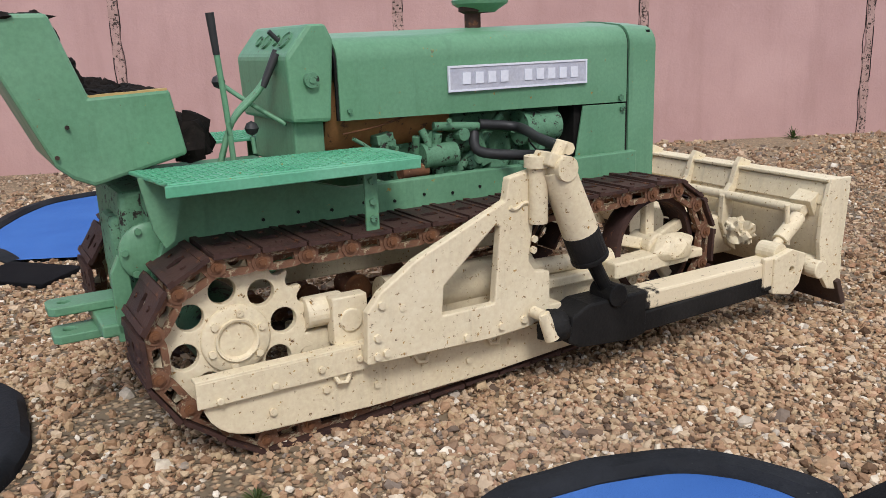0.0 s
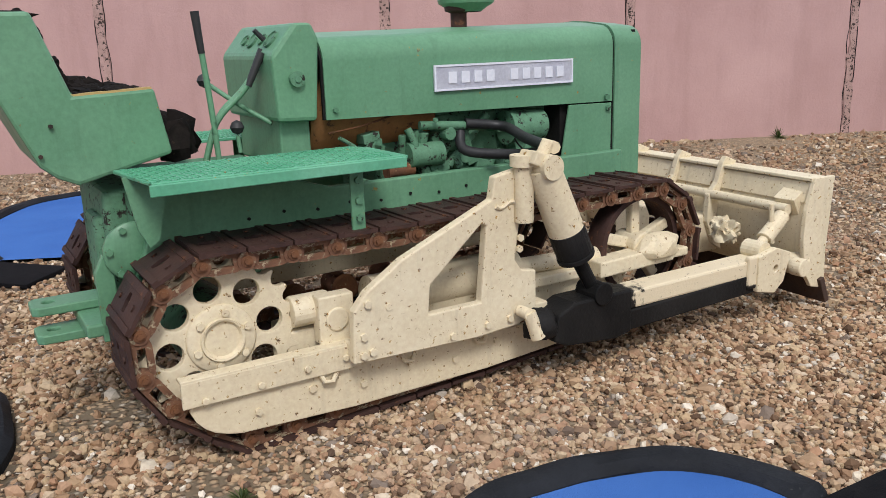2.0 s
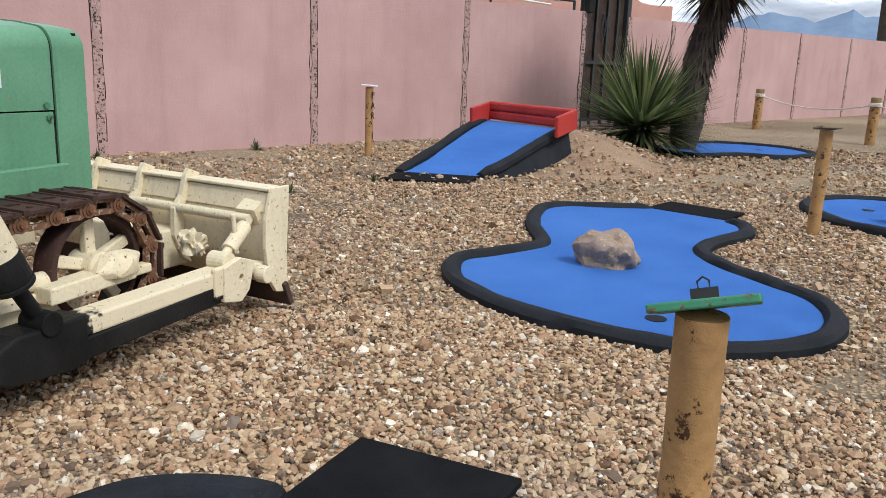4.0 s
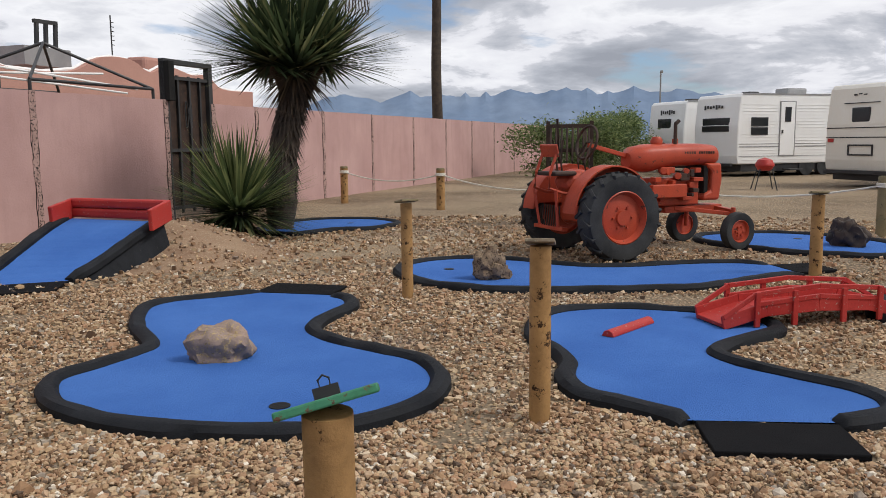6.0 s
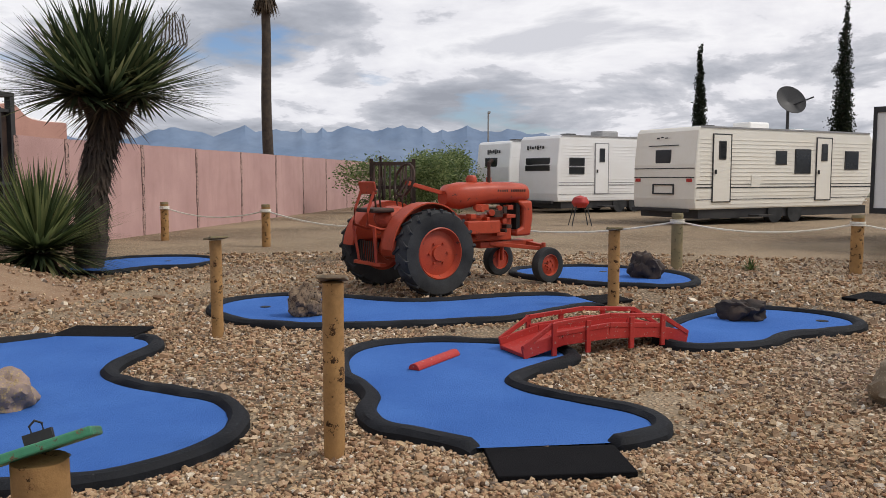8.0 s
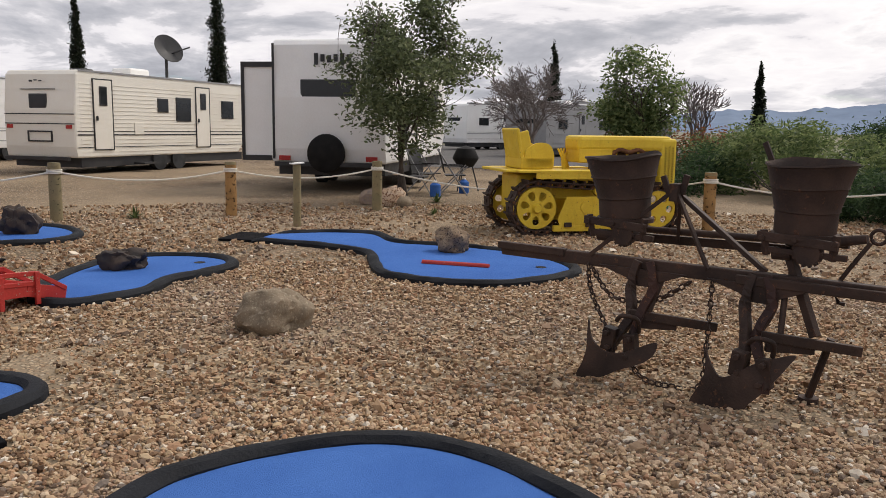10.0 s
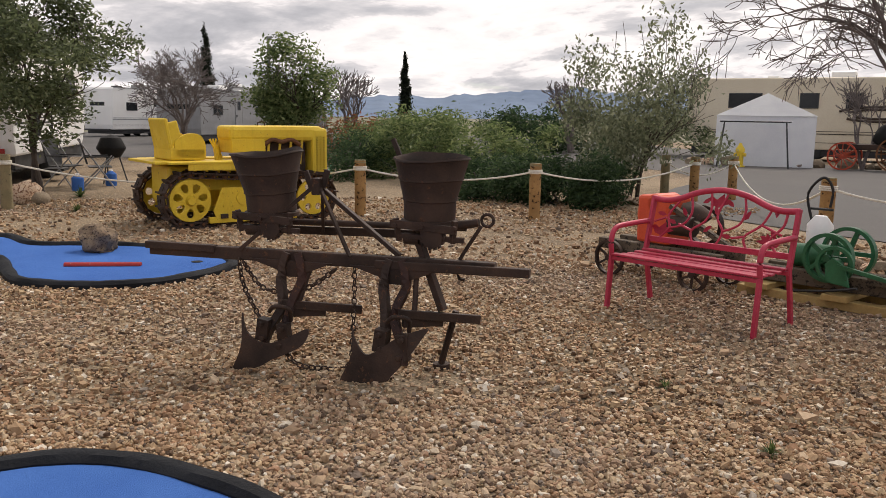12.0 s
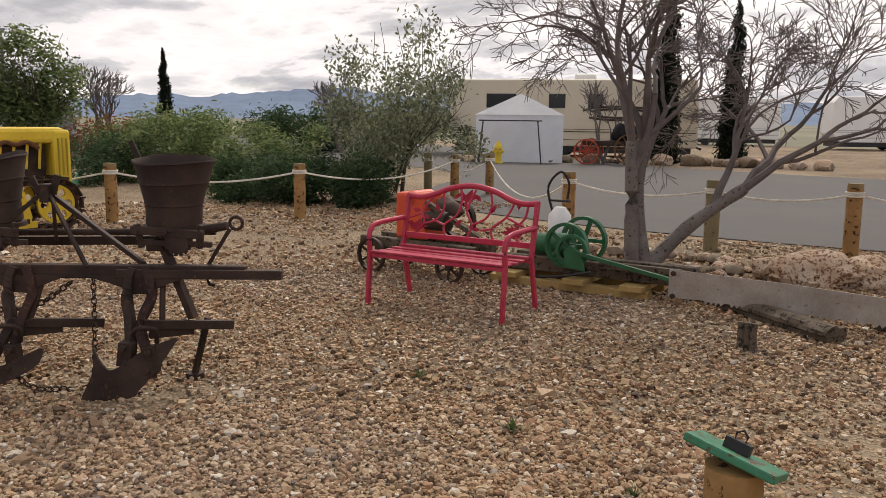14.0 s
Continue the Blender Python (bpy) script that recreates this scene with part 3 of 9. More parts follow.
def half_round(bm, pts, w, h, closed):
    """A low rounded kerb along a line."""
    n = len(pts)
    prof = [(-0.5, -0.25), (-0.47, 0.55), (-0.26, 0.95), (0.0, 1.0), (0.26, 0.93), (0.47, 0.5), (0.5, -0.25)]
    rings = []
    for i, p in enumerate(pts):
        a = pts[(i - 1) % n] if closed or i else p
        b = pts[(i + 1) % n] if closed or i < n - 1 else p
        t = (b - a).normalized()
        s = Vector((-t.y, t.x, 0))
        q = 1 + 0.12 * noise.noise(p * 3.1) + 0.06 * noise.noise(p * 9.0)
        e = 1.0 if closed else min(1.0, 0.45 + 0.2 * min(i, n - 1 - i))
        rings.append([bm.verts.new(p + s * u * w * q * (0.6 + 0.4 * e) + Vector((0, 0, v * h * e * (1 + 0.16 * noise.noise(p * 4 + Vector((u, 3, 0))))))) for u, v in prof])
    for i in range(n if closed else n - 1):
        A, C = rings[i], rings[(i + 1) % n]
        for k in range(len(prof) - 1):
            bm.faces.new((A[k], C[k], C[k + 1], A[k + 1]))
    if not closed:
        bm.faces.new(rings[0])
        bm.faces.new(rings[-1][::-1])
    bmesh.ops.recalc_face_normals(bm, faces=bm.faces)
    return bm


def putting_green(line, mat_quad=None, hole=None, closed=False, label="", w=0.125, h=0.065):
    """Blue carpet inside a black rounded edging; the edging leaves a gap at the tee mat."""
    g = thing("putting_green", Matrix(), label or "blue carpeted putting green with black rounded edging", "putting green", "mini golf holes")
    pts = spline([(x, y, 0.0) for x, y in line], 8, closed)
    LAWNS.append(([(p.x, p.y) for p in pts], w / 2 + 0.02))
    bm = B()
    vs = [bm.verts.new((p.x, p.y, 0.028)) for p in pts]
    edges = [bm.edges.new((vs[i], vs[(i + 1) % len(vs)])) for i in range(len(vs))]
    bmesh.ops.triangle_fill(bm, use_beauty=True, edges=edges)
    bm.normal_update()
    for f in bm.faces:
        if f.normal.z < 0:
            f.normal_flip()
    part("carpet", bm, "turf", g, "blue outdoor carpet")
    part("edging", half_round(B(), pts, w, h, closed), "rubber", g, "black painted rounded edging", smooth=True)
    if mat_quad:
        bm = B()
        lo = [bm.verts.new((x, y, 0.005)) for x, y in mat_quad]
        up = [bm.verts.new((x, y, 0.034)) for x, y in mat_quad]
        bm.faces.new(up), bm.faces.new(lo[::-1])
        for k in range(4):
            bm.faces.new((lo[k], lo[(k + 1) % 4], up[(k + 1) % 4], up[k]))
        bmesh.ops.recalc_face_normals(bm, faces=bm.faces)
        part("tee_mat", bm, "mat", g, "black rubber tee mat", bevel=0.006)
        LAWNS.append((list(mat_quad), 0.02))
    if hole:
        part("cup", cyl(B(), (hole[0], hole[1], 0.0285), (hole[0], hole[1], 0.032), 0.055, seg=24), "grease", g, "dark cup hole")
    return g


putting_green([(6.72, 5.28), (6.34, 5.5), (6.02, 5.70), (5.68, 5.62), (5.23, 5.15), (4.9, 4.62), (4.66, 4.51), (4.36, 4.48), (4.02, 4.42), (3.77, 4.02), (3.74, 3.56), (3.8, 3.22), (3.94, 2.9), (4.08, 2.65), (4.31, 2.47), (4.58, 2.38),
               (4.84, 2.39), (5.15, 2.53), (5.40, 2.82), (5.47, 3.19), (5.56, 3.62), (5.78, 3.95), (6.16, 4.10), (6.52, 4.16), (6.78, 4.36), (6.86, 4.6)],
              [(6.66, 5.32), (6.86, 4.62), (7.30, 4.76), (7.12, 5.46)], (4.3, 2.98))
putting_green([(5.05, 1.12), (5.12, 1.29), (5.17, 1.50), (5.22, 1.70), (5.46, 1.89), (5.74, 1.98), (5.97, 2.14), (6.2, 2.38), (6.6, 2.58), (6.96, 2.64), (7.25, 2.52), (7.48, 2.2), (7.58, 1.8), (7.58, 1.4), (7.47, 1.12), (7.2, 1.0), (6.9, 1.12), (6.66, 1.22),
               (6.39, 1.25), (6.2, 1.07), (6.06, 0.72), (5.96, 0.44), (5.8, 0.29), (5.6, 0.28), (5.42, 0.40), (5.34, 0.50)],
              [(5.05, 1.08), (5.31, 0.48), (4.96, 0.33), (4.70, 0.92)], None)
putting_green([(9.93, 1.14), (9.3, 1.51), (8.7, 1.85), (8.35, 2.31), (8.08, 2.76), (7.86, 3.18), (7.73, 3.60), (7.76, 4.08), (7.96, 4.50), (8.3, 4.84), (8.7, 4.98), (9.15, 4.87), (9.46, 4.50), (9.5, 3.92), (9.4, 3.34), (9.58, 2.83), (10.03, 2.36), (10.36, 1.85), (10.36, 1.5)],
              [(9.92, 1.16), (10.34, 1.48), (10.66, 1.12), (10.28, 0.84)], (8.6, 4.4))
putting_green([(8.1, 0.42), (8.66, 0.42), (9.3, 0.22), (9.82, -0.06), (10.09, -0.45), (9.97, -0.95), (9.62, -1.24), (9.2, -1.2), (8.88, -0.9), (8.66, -0.6), (8.22, -0.38), (7.98, -0.08), (7.9, 0.24)], None, (9.5, -0.95), True)
putting_green([(10.99, -1.72), (10.72, -2.05), (10.29, -2.42), (9.67, -2.74), (8.94, -2.6), (8.33, -2.51), (7.87, -2.78), (7.61, -3.17), (7.58, -3.66), (7.79, -4.2), (8.2, -4.44), (8.94, -4.42), (9.56, -4.11), (10.01, -3.66), (10.36, -3.32),
               (11.14, -3.3), (11.5, -2.75), (11.52, -2.1)], [(10.95, -1.74), (11.5, -2.06), (11.8, -1.7), (11.2, -1.34)], (8.2, -4.1))
putting_green([(4.48, -0.87), (4.45, -1.15), (4.3, -1.38), (4.06, -1.55), (3.8, -1.64), (3.5, -1.70), (2.95, -1.72), (2.5, -1.86), (2.1, -1.98), (1.76, -1.78), (1.78, -1.4), (2.2, -1.12), (2.75, -0.95), (3.2, -0.55), (3.6, -0.15), (4.0, -0.02), (4.3, -0.22), (4.44, -0.52)], None, (3.8, -1.05), True)
putting_green([(2.0, 2.27), (1.95, 2.34), (1.87, 2.41), (1.76, 2.47), (1.60, 2.50), (1.38, 2.455), (1.22, 2.38), (1.09, 2.295), (0.9, 2.08), (0.6, 1.84), (0.3, 1.5), (0.5, 1.25), (0.9, 1.3), (1.3, 1.5), (1.7, 1.66), (2.1, 1.72), (2.26, 1.84)],
              [(2.0, 2.27), (2.39, 2.51), (2.70, 2.02), (2.32, 1.80)], (0.9, 1.6))
putting_green([(-0.9, 3.1), (-0.72, 2.9), (-0.56, 2.6), (-0.55, 2.3), (-0.8, 2.0), (-1.4, 1.9), (-1.9, 2.3), (-1.8, 2.9), (-1.3, 3.15)], None, None, True)
putting_green([(-2.0, 5.2), (-2.5, 5.6), (-2.72, 6.15), (-2.84, 6.8), (-2.8, 7.3), (-2.4, 7.7), (-1.8, 7.5), (-1.3, 6.8), (-0.9, 6.0), (-1.0, 5.3)], [(-2.0, 5.15), (-1.45, 5.0), (-1.5, 4.6), (-2.05, 4.75)], None)
putting_green([(12.9, 2.7), (13.5, 1.9), (13.4, 1.05), (12.93, 0.45), (12.2, 0.22), (11.62, 0.4), (11.5, 0.87), (11.5, 1.4), (11.8, 2.1), (12.2, 2.6)], None, (12.9, 1.5), True)
putting_green([(11.8, 9.35), (12.6, 9.1), (12.95, 8.35), (12.56, 7.6), (11.7, 7.5), (11.2, 7.95), (10.5, 8.1), (10.6, 8.9)], None, (12.2, 8.3), True)


# ---- golf ramp by the wall ----
def golf_ramp():
    r = thing("golf_ramp", Matrix(), "blue carpeted golf ramp with red timber backstop and black edging", "golf ramp")
    lo_l, lo_r, up_l, up_r = Vector((5.62, 8.0, 0.03)), Vector((6.3, 7.42, 0.03)), Vector((7.62, 9.22, 0.47)), Vector((7.78, 7.72, 0.47))
    n = 12
    bm = B()
    L, R = [], []
    for i in range(n + 1):
        t = i / n
        lift = 0.5 * t + 0.5 * t * t * (3 - 2 * t)
        a, b = lo_l.lerp(up_l, t), lo_r.lerp(up_r, t)
        a.z = b.z = 0.03 + 0.44 * lift
        L.append(a), R.append(b)
    tops = [(bm.verts.new(a), bm.verts.new(b)) for a, b in zip(L, R)]
    lows = [(bm.verts.new((a.x, a.y, a.z - 0.012)), bm.verts.new((b.x, b.y, b.z - 0.012))) for a, b in zip(L, R)]
    for i in range(n):
        bm.faces.new((tops[i][0], tops[i][1], tops[i + 1][1], tops[i + 1][0]))
        bm.faces.new((lows[i][0], lows[i + 1][0], lows[i + 1][1], lows[i][1]))
    bmesh.ops.recalc_face_normals(bm, faces=bm.faces)
    part("carpet", bm, "turf", r, "blue outdoor carpet")
    bm = B()
    tops = [(bm.verts.new(a - Vector((0, 0, 0.014))), bm.verts.new(b - Vector((0, 0, 0.014)))) for a, b in zip(L, R)]
    lows = [(bm.verts.new((a.x, a.y + 0.1, -0.03)), bm.verts.new((b.x, b.y - 0.16, -0.03))) for a, b in zip(L, R)]
    for i in range(n):
        bm.faces.new((tops[i][0], tops[i][1], tops[i + 1][1], tops[i + 1][0]))
        bm.faces.new((tops[i][0], tops[i + 1][0], lows[i + 1][0], lows[i][0]))
        bm.faces.new((tops[i][1], lows[i][1], lows[i + 1][1], tops[i + 1][1]))
    bm.faces.new((tops[n][0], tops[n][1], lows[n][1], lows[n][0]))
    bmesh.ops.recalc_face_normals(bm, faces=bm.faces)
    part("ramp_body", bm, "rubber", r, "dark packed ramp body")
    for side in (L, R):
        pts = spline([p + Vector((0, 0, 0.0)) for p in side[::2]], 5)
        part("edging", half_round(B(), pts, 0.14, 0.07, False), "rubber", r, "black painted rounded edging", smooth=True)
    back = (up_r - up_l).normalized()
    for dz in (0.07, 0.19):
        part("backstop_beam", bar(B(), up_l + Vector((0.06, 0, dz)), up_r + Vector((0.06, 0, dz)), 0.11, 0.115), "red", r, "red painted timber", bevel=0.03)
    for p, d in ((up_l, L[n - 3]), (up_r, L[n - 3] - L[n] + up_r)):
        q = p + (Vector(d) - p) * 0.8
        bm = B()
        bar(bm, p + Vector((0.1, 0, 0.13)), q + Vector((0, 0, 0.13)), 0.05, 0.24)
        part("side_board", bm, "red", r, "red painted side board", bevel=0.012)
    q = [(lo_l.x, lo_l.y), (lo_r.x, lo_r.y), (lo_r.x - 0.42, lo_r.y - 0.36), (lo_l.x - 0.42, lo_l.y - 0.36)]
    bm = plate(B(), q, [], 0.006, 0.03, "z")
    part("tee_mat", bm, "mat", r, "black rubber tee mat")
    LAWNS.append(([(p.x, p.y) for p in (lo_l, lo_r, up_r, up_l)], 0.05))


golf_ramp()


def mound_z(x, y):
    """Height of the dirt banked up behind the ramp."""
    d1 = math.exp(-(((x - 8.2) / 0.95) ** 2 + ((y - 8.35) / 1.15) ** 2))
    d2 = math.exp(-(((x - 9.1) / 0.9) ** 2 + ((y - 8.3) / 0.8) ** 2))
    z = 0.42 * d1 + 0.10 * d2 - 0.035 + 0.03 * noise.noise(Vector((x * 3, y * 3, 0)))
    u = (x - 6.0) * 0.9 + (y - 7.7) * 0.42
    w = abs((x - 6.0) * -0.42 + (y - 7.7) * 0.9)
    if u < 1.75 and w < 0.9:
        z = min(z, 0.03 + 0.22 * max(u, 0) - 0.1)
    return z


def mound():
    bm = B()
    n = 22
    grid = {}
    for i in range(n + 1):
        for j in range(n + 1):
            x, y = 6.2 + i * 4.6 / n, 6.2 + j * 4.4 / n
            z = mound_z(x, y)
            grid[i, j] = bm.verts.new((x, y, z))
    for i in range(n):
        for j in range(n):
            bm.faces.new((grid[i, j], grid[i + 1, j], grid[i + 1, j + 1], grid[i, j + 1]))
    tagged(part("dirt_mound", bm, "dirt", smooth=True), "bare reddish dirt and gravel mound banked behind the ramp", "mound", kind="structure")


mound()

# ---- posts, ropes, rocks, logs ----
def post(name, x, y, h, r, mat, label, cat, sign=None, lean=(0, 0), group=""):
    p = thing(name, pose(x, y, 0, lean[0], lean[1], 0), label, cat, group)
    bm = B()
    k = random.random() * 9
    pts = [(0.006 * noise.noise(Vector((k, z, 0))), 0.006 * noise.noise(Vector((k, z, 5))), z * (h + 0.15) / 8 - 0.15) for z in range(9)]
    tube(bm, pts, r, 18, wob=0.03)
    part("shaft", bm, mat, p, smooth=True)
    return p


def letter_marks(parent, text, m, size, mat, name="lettering", label=""):
    cu = bpy.data.curves.new(name, "FONT")
    cu.body, cu.size, cu.extrude, cu.align_x, cu.align_y = text, size, 0.002, "CENTER", "CENTER"
    tmp = bpy.data.objects.new("tmp", cu)
    scene.collection.objects.link(tmp)
    me = bpy.data.meshes.new_from_object(tmp.evaluated_get(bpy.context.evaluated_depsgraph_get()))
    bpy.data.objects.remove(tmp)
    ob = new(name, me)
    me.materials.clear()
    me.materials.append(M[mat])
    ob.parent = parent
    ob.matrix_basis = m
    if label:
        ob["label"] = label
    return ob


def facing(x, y, z, az, r=0.0):
    """A pose on the side of an upright thing, whose text is read from the direction az (degrees)."""
    return pose(x + r * math.cos(radians(az)), y + r * math.sin(radians(az)), z, 90, 0, az + 90)


def sign_post(x, y, h, r, az, board, tilt, text="", name="hole_marker_post", boardmat="postgrey", mat="post", clip=False, label=""):
    p = post(name, x, y, h, r, mat, label or "round pine post with a small sloping board on top", "post", group="hole markers")
    bm = box(B(), (0, 0, 0), (board[0], board[1], 0.018))
    bd = part("board", bm, boardmat, p, "painted sloping board" if boardmat == "signgreen" else "weathered sloping board", bevel=0.004)
    bd.matrix_basis = pose(0, 0, h + 0.02, tilt[0], tilt[1], az)
    if clip:
        c = box(B(), (0, 0.0, 0.012), (0.05, 0.02, 0.022))
        tube(c, [(-0.01, 0, 0.02), (-0.011, 0, 0.036), (0, 0, 0.044), (0.011, 0, 0.036), (0.01, 0, 0.02)], 0.0025, 6)
        cl = part("binder_clip", c, "black", p, "black binder clip")
        cl.matrix_basis = pose(0, 0, h + 0.028, tilt[0], tilt[1], az)
    for k, ch in enumerate(text):
        if ch != " ":
            letter_marks(p, ch, facing(0, 0, h - 0.1 - k * 0.125, az - 90, r + 0.003), 0.12, "grease", label="dark painted letter")
    return p


sign_post(7.18, 4.02, 0.83, 0.05, 50, (0.2, 0.16), (0, 8))
sign_post(4.785, 1.76, 0.86, 0.052, 20, (0.16, 0.14), (0, 12), boardmat="rockgrey")
sign_post(9.87, 1.01, 0.81, 0.06, 10, (0.2, 0.17), (0, 6))
sign_post(5.98, 9.42, 0.87, 0.05, -62 + 90, (0.17, 0.14), (0, 5), "PAR 1", boardmat="white", label="round pine post with dark letters down its face")
sign_post(12.42, -2.58, 0.86, 0.055, -167 + 270, (0.17, 0.14), (0, 5), "PAR 2", mat="postgrey", boardmat="white", label="round pine post with dark letters down its face")
sign_post(2.43, 1.2, 0.845, 0.05, -52, (0.2, 0.13), (-17, -14), boardmat="signgreen", clip=True, label="short pine post with a green sloping board and a black clip")
sign_post(1.04, -1.71, 0.83, 0.055, 168, (0.18, 0.10), (-16, 13), boardmat="signgreen", clip=True, label="short pine post with a green sloping board and a black clip")


def rope_post(x, y, mat="post", h=0.82):
    p = post("rope_post", x, y, h, 0.085, mat, "thick round timber post with rope wound round its top" if mat == "post" else "thick greyed timber post with rope wound round its top", "post", group="rope fence posts")
    top = part("cap", cyl(B(), (0, 0, h - 0.03), (0, 0, h + 0.012), 0.088, 0.08, 18), "postgrey", p, "darkened weathered top", smooth=True)
    for k in range(3):
        part("rope_wrap", tube(B(), [(0.095 * math.cos(a * math.tau / 20), 0.095 * math.sin(a * math.tau / 20), h - 0.09 - k * 0.021) for a in range(20)], 0.011, 6, True), "rope", p, "white rope wrap", smooth=True)
    return (x, y, h - 0.11)


def rope(a, b, sag):
    bm = B()
    a, b = Vector(a), Vector(b)
    tube(bm, [a.lerp(b, t / 18) - Vector((0, 0, sag * 4 * t / 18 * (1 - t / 18))) for t in range(19)], 0.0145, 6)
    tagged(part("rope", bm, "rope", smooth=True), "sagging white rope strung between timber posts", "rope", "rope fence ropes")


line_a = [rope_post(*q) for q in ((16.1, 11.3), (15.4, 8.4), (14.1, 4.3), (13.85, 0.54, "postgrey"), (14.0, -1.9), (14.18, -4.32, "postgrey"), (10.3, -7.97), (8.32, -9.65))]
line_b = [rope_post(*q) for q in ((8.8, -14.34, "postgrey"), (8.1, -14.15), (7.8, -15.1))]
line_c = [rope_post(*q) for q in ((4.42, -10.3), (2.53, -9.92, "postgrey"), (1.08, -10.37), (-1.6, -10.9))]
for seq in (line_a, line_c):
    for a, b in zip(seq, seq[1:]):
        rope(a, b, 0.05 * (Vector(a) - Vector(b)).length + 0.02)
rope(line_a[-1], line_b[1], 0.22)
rope(line_b[0], line_b[2], 0.25)
rope(line_b[2], line_c[0], 0.45)


def boulder(x, y, s, seed, mat, label, rz=0, rough=0.3, z=0.0, name="boulder"):
    bm = blob(B(), (0, 0, 0), s, seed, rough, 4)
    ob = part(name, bm, mat, smooth=True)
    ob.matrix_world = pose(x, y, z, 0, 0, rz)
    tagged(ob, label, "rock")
    return ob


boulder(4.84, 3.92, (0.205, 0.14, 0.145), 3, "rockpink", "rounded pinkish-grey boulder resting on the blue carpet", -50, 0.28, 0.026)
boulder(8.26, 3.74, (0.13, 0.165, 0.19), 5, "rockbrown", "upright notched brown boulder on the blue carpet", 30, 0.55, 0.026)
boulder(9.36, -0.24, (0.19, 0.13, 0.13), 7, "rockdark", "jagged black boulder on the blue carpet", 80, 0.5, 0.026)
boulder(6.66, -1.13, (0.265, 0.19, 0.19), 9, "rockgrey", "large tan-grey boulder lying on the gravel", -80, 0.25)
boulder(12.42, 0.88, (0.21, 0.17, 0.22), 11, "rockdark", "dark red-brown boulder on the blue carpet", 70, 0.45, 0.026)
boulder(9.46, -3.69, (0.2, 0.18, 0.19), 13, "rockbrown", "blocky brown boulder on the blue carpet", 20, 0.4, 0.026)


def half_log(name, a, b, r, label):
    bm = B()
    a, b = Vector(a), Vector(b)
    d = (b - a).normalized()
    s = Vector((-d.y, d.x, 0))
    rings = [[bm.verts.new(p + s * r * math.cos(math.pi * k / 10) + Vector((0, 0, r * math.sin(math.pi * k / 10)))) for k in range(11)] for p in (a, b)]
    for k in range(10):
        bm.faces.new((rings[0][k], rings[1][k], rings[1][k + 1], rings[0][k + 1]))
    bm.faces.new(rings[0][::-1]), bm.faces.new(rings[1]), bm.faces.new((rings[0][0], rings[0][10], rings[1][10], rings[1][0]))
    bmesh.ops.recalc_face_normals(bm, faces=bm.faces)
    tagged(part(name, bm, "red", bevel=0.004), label, "log")


half_log("red_half_log", (6.48, 1.98, 0.029), (7.05, 1.86, 0.029), 0.045, "red-painted half log lying on the blue carpet")
half_log("red_half_log", (8.8, -3.06, 0.029), (8.35, -3.6, 0.029), 0.035, "thin red-painted half log lying on the blue carpet")


def golf_bridge():
    g = thing("golf_bridge", pose(7.71, 0.9, 0.03, 0, 0, -48), "small red-painted wooden humped footbridge over the edging", "bridge")
    w = 0.17
    prof = [(-0.76, 0.02), (-0.42, 0.10), (0.0, 0.118), (0.42, 0.10), (0.76, 0.02)]
    for a, b in zip(prof, prof[1:]):
        part("deck_board", bar(B(), (a[0], 0, a[1]), (b[0], 0, b[1]), 2 * w, 0.03), "red", g, bevel=0.004)
    for sy in (-w, w):
        for a, b in zip(prof, prof[1:]):
            part("side_board", bar(B(), (a[0], sy * 1.05, a[1] + 0.02), (b[0], sy * 1.05, b[1] + 0.02), 0.022, 0.1), "red", g, bevel=0.004)
        for hgt in (0.085, 0.16):
            part("rail", bar(B(), (-0.50, sy * 1.08, 0.075 + hgt), (0.0, sy * 1.08, 0.112 + hgt), 0.022, 0.035), "red", g, bevel=0.004)
            part("rail", bar(B(), (0.0, sy * 1.08, 0.112 + hgt), (0.50, sy * 1.08, 0.075 + hgt), 0.022, 0.035), "red", g, bevel=0.004)
        for sx in (-1, 1):
            part("end_rail", bar(B(), (sx * 0.50, sy * 1.08, 0.235), (sx * 0.76, sy * 1.08, 0.08), 0.022, 0.035), "red", g, bevel=0.004)
        for x in (-0.50, -0.2, 0.2, 0.50):
            part("baluster", box(B(), (x, sy * 1.15, 0.125), (0.04, 0.025, 0.25)), "red", g, bevel=0.004)
    return g


golf_bridge()

# ---- green crawler tractor with dozer blade ----
def loop_path(wheels, n):
    """Points and tangent angles evenly spaced round a track stretched over wheels (x, z, r)."""
    pts = sorted({(round(x + r * math.cos(k * math.tau / 72), 5), round(z + r * math.sin(k * math.tau / 72), 5)) for x, z, r in wheels for k in range(72)})

    def half(run):
        out = []
        for p in run:
            while len(out) > 1 and (out[-1][0] - out[-2][0]) * (p[1] - out[-2][1]) - (out[-1][1] - out[-2][1]) * (p[0] - out[-2][0]) <= 0:
                out.pop()
            out.append(p)
        return out[:-1]
    P = [Vector(p) for p in half(pts) + half(pts[::-1])]
    P.append(P[0])
    acc = [0.0]
    for p, q in zip(P, P[1:]):
        acc.append(acc[-1] + (q - p).length)
    out = []
    for k in range(n):
        s = acc[-1] * k / n
        i = max(j for j in range(len(acc) - 1) if acc[j] <= s)
        t = (s - acc[i]) / max(acc[i + 1] - acc[i], 1e-9)
        p = P[i].lerp(P[i + 1], t)
        d = P[i + 1] - P[i]
        out.append((p.x, p.y, math.atan2(d.y, d.x)))
    return out, acc[-1] / n


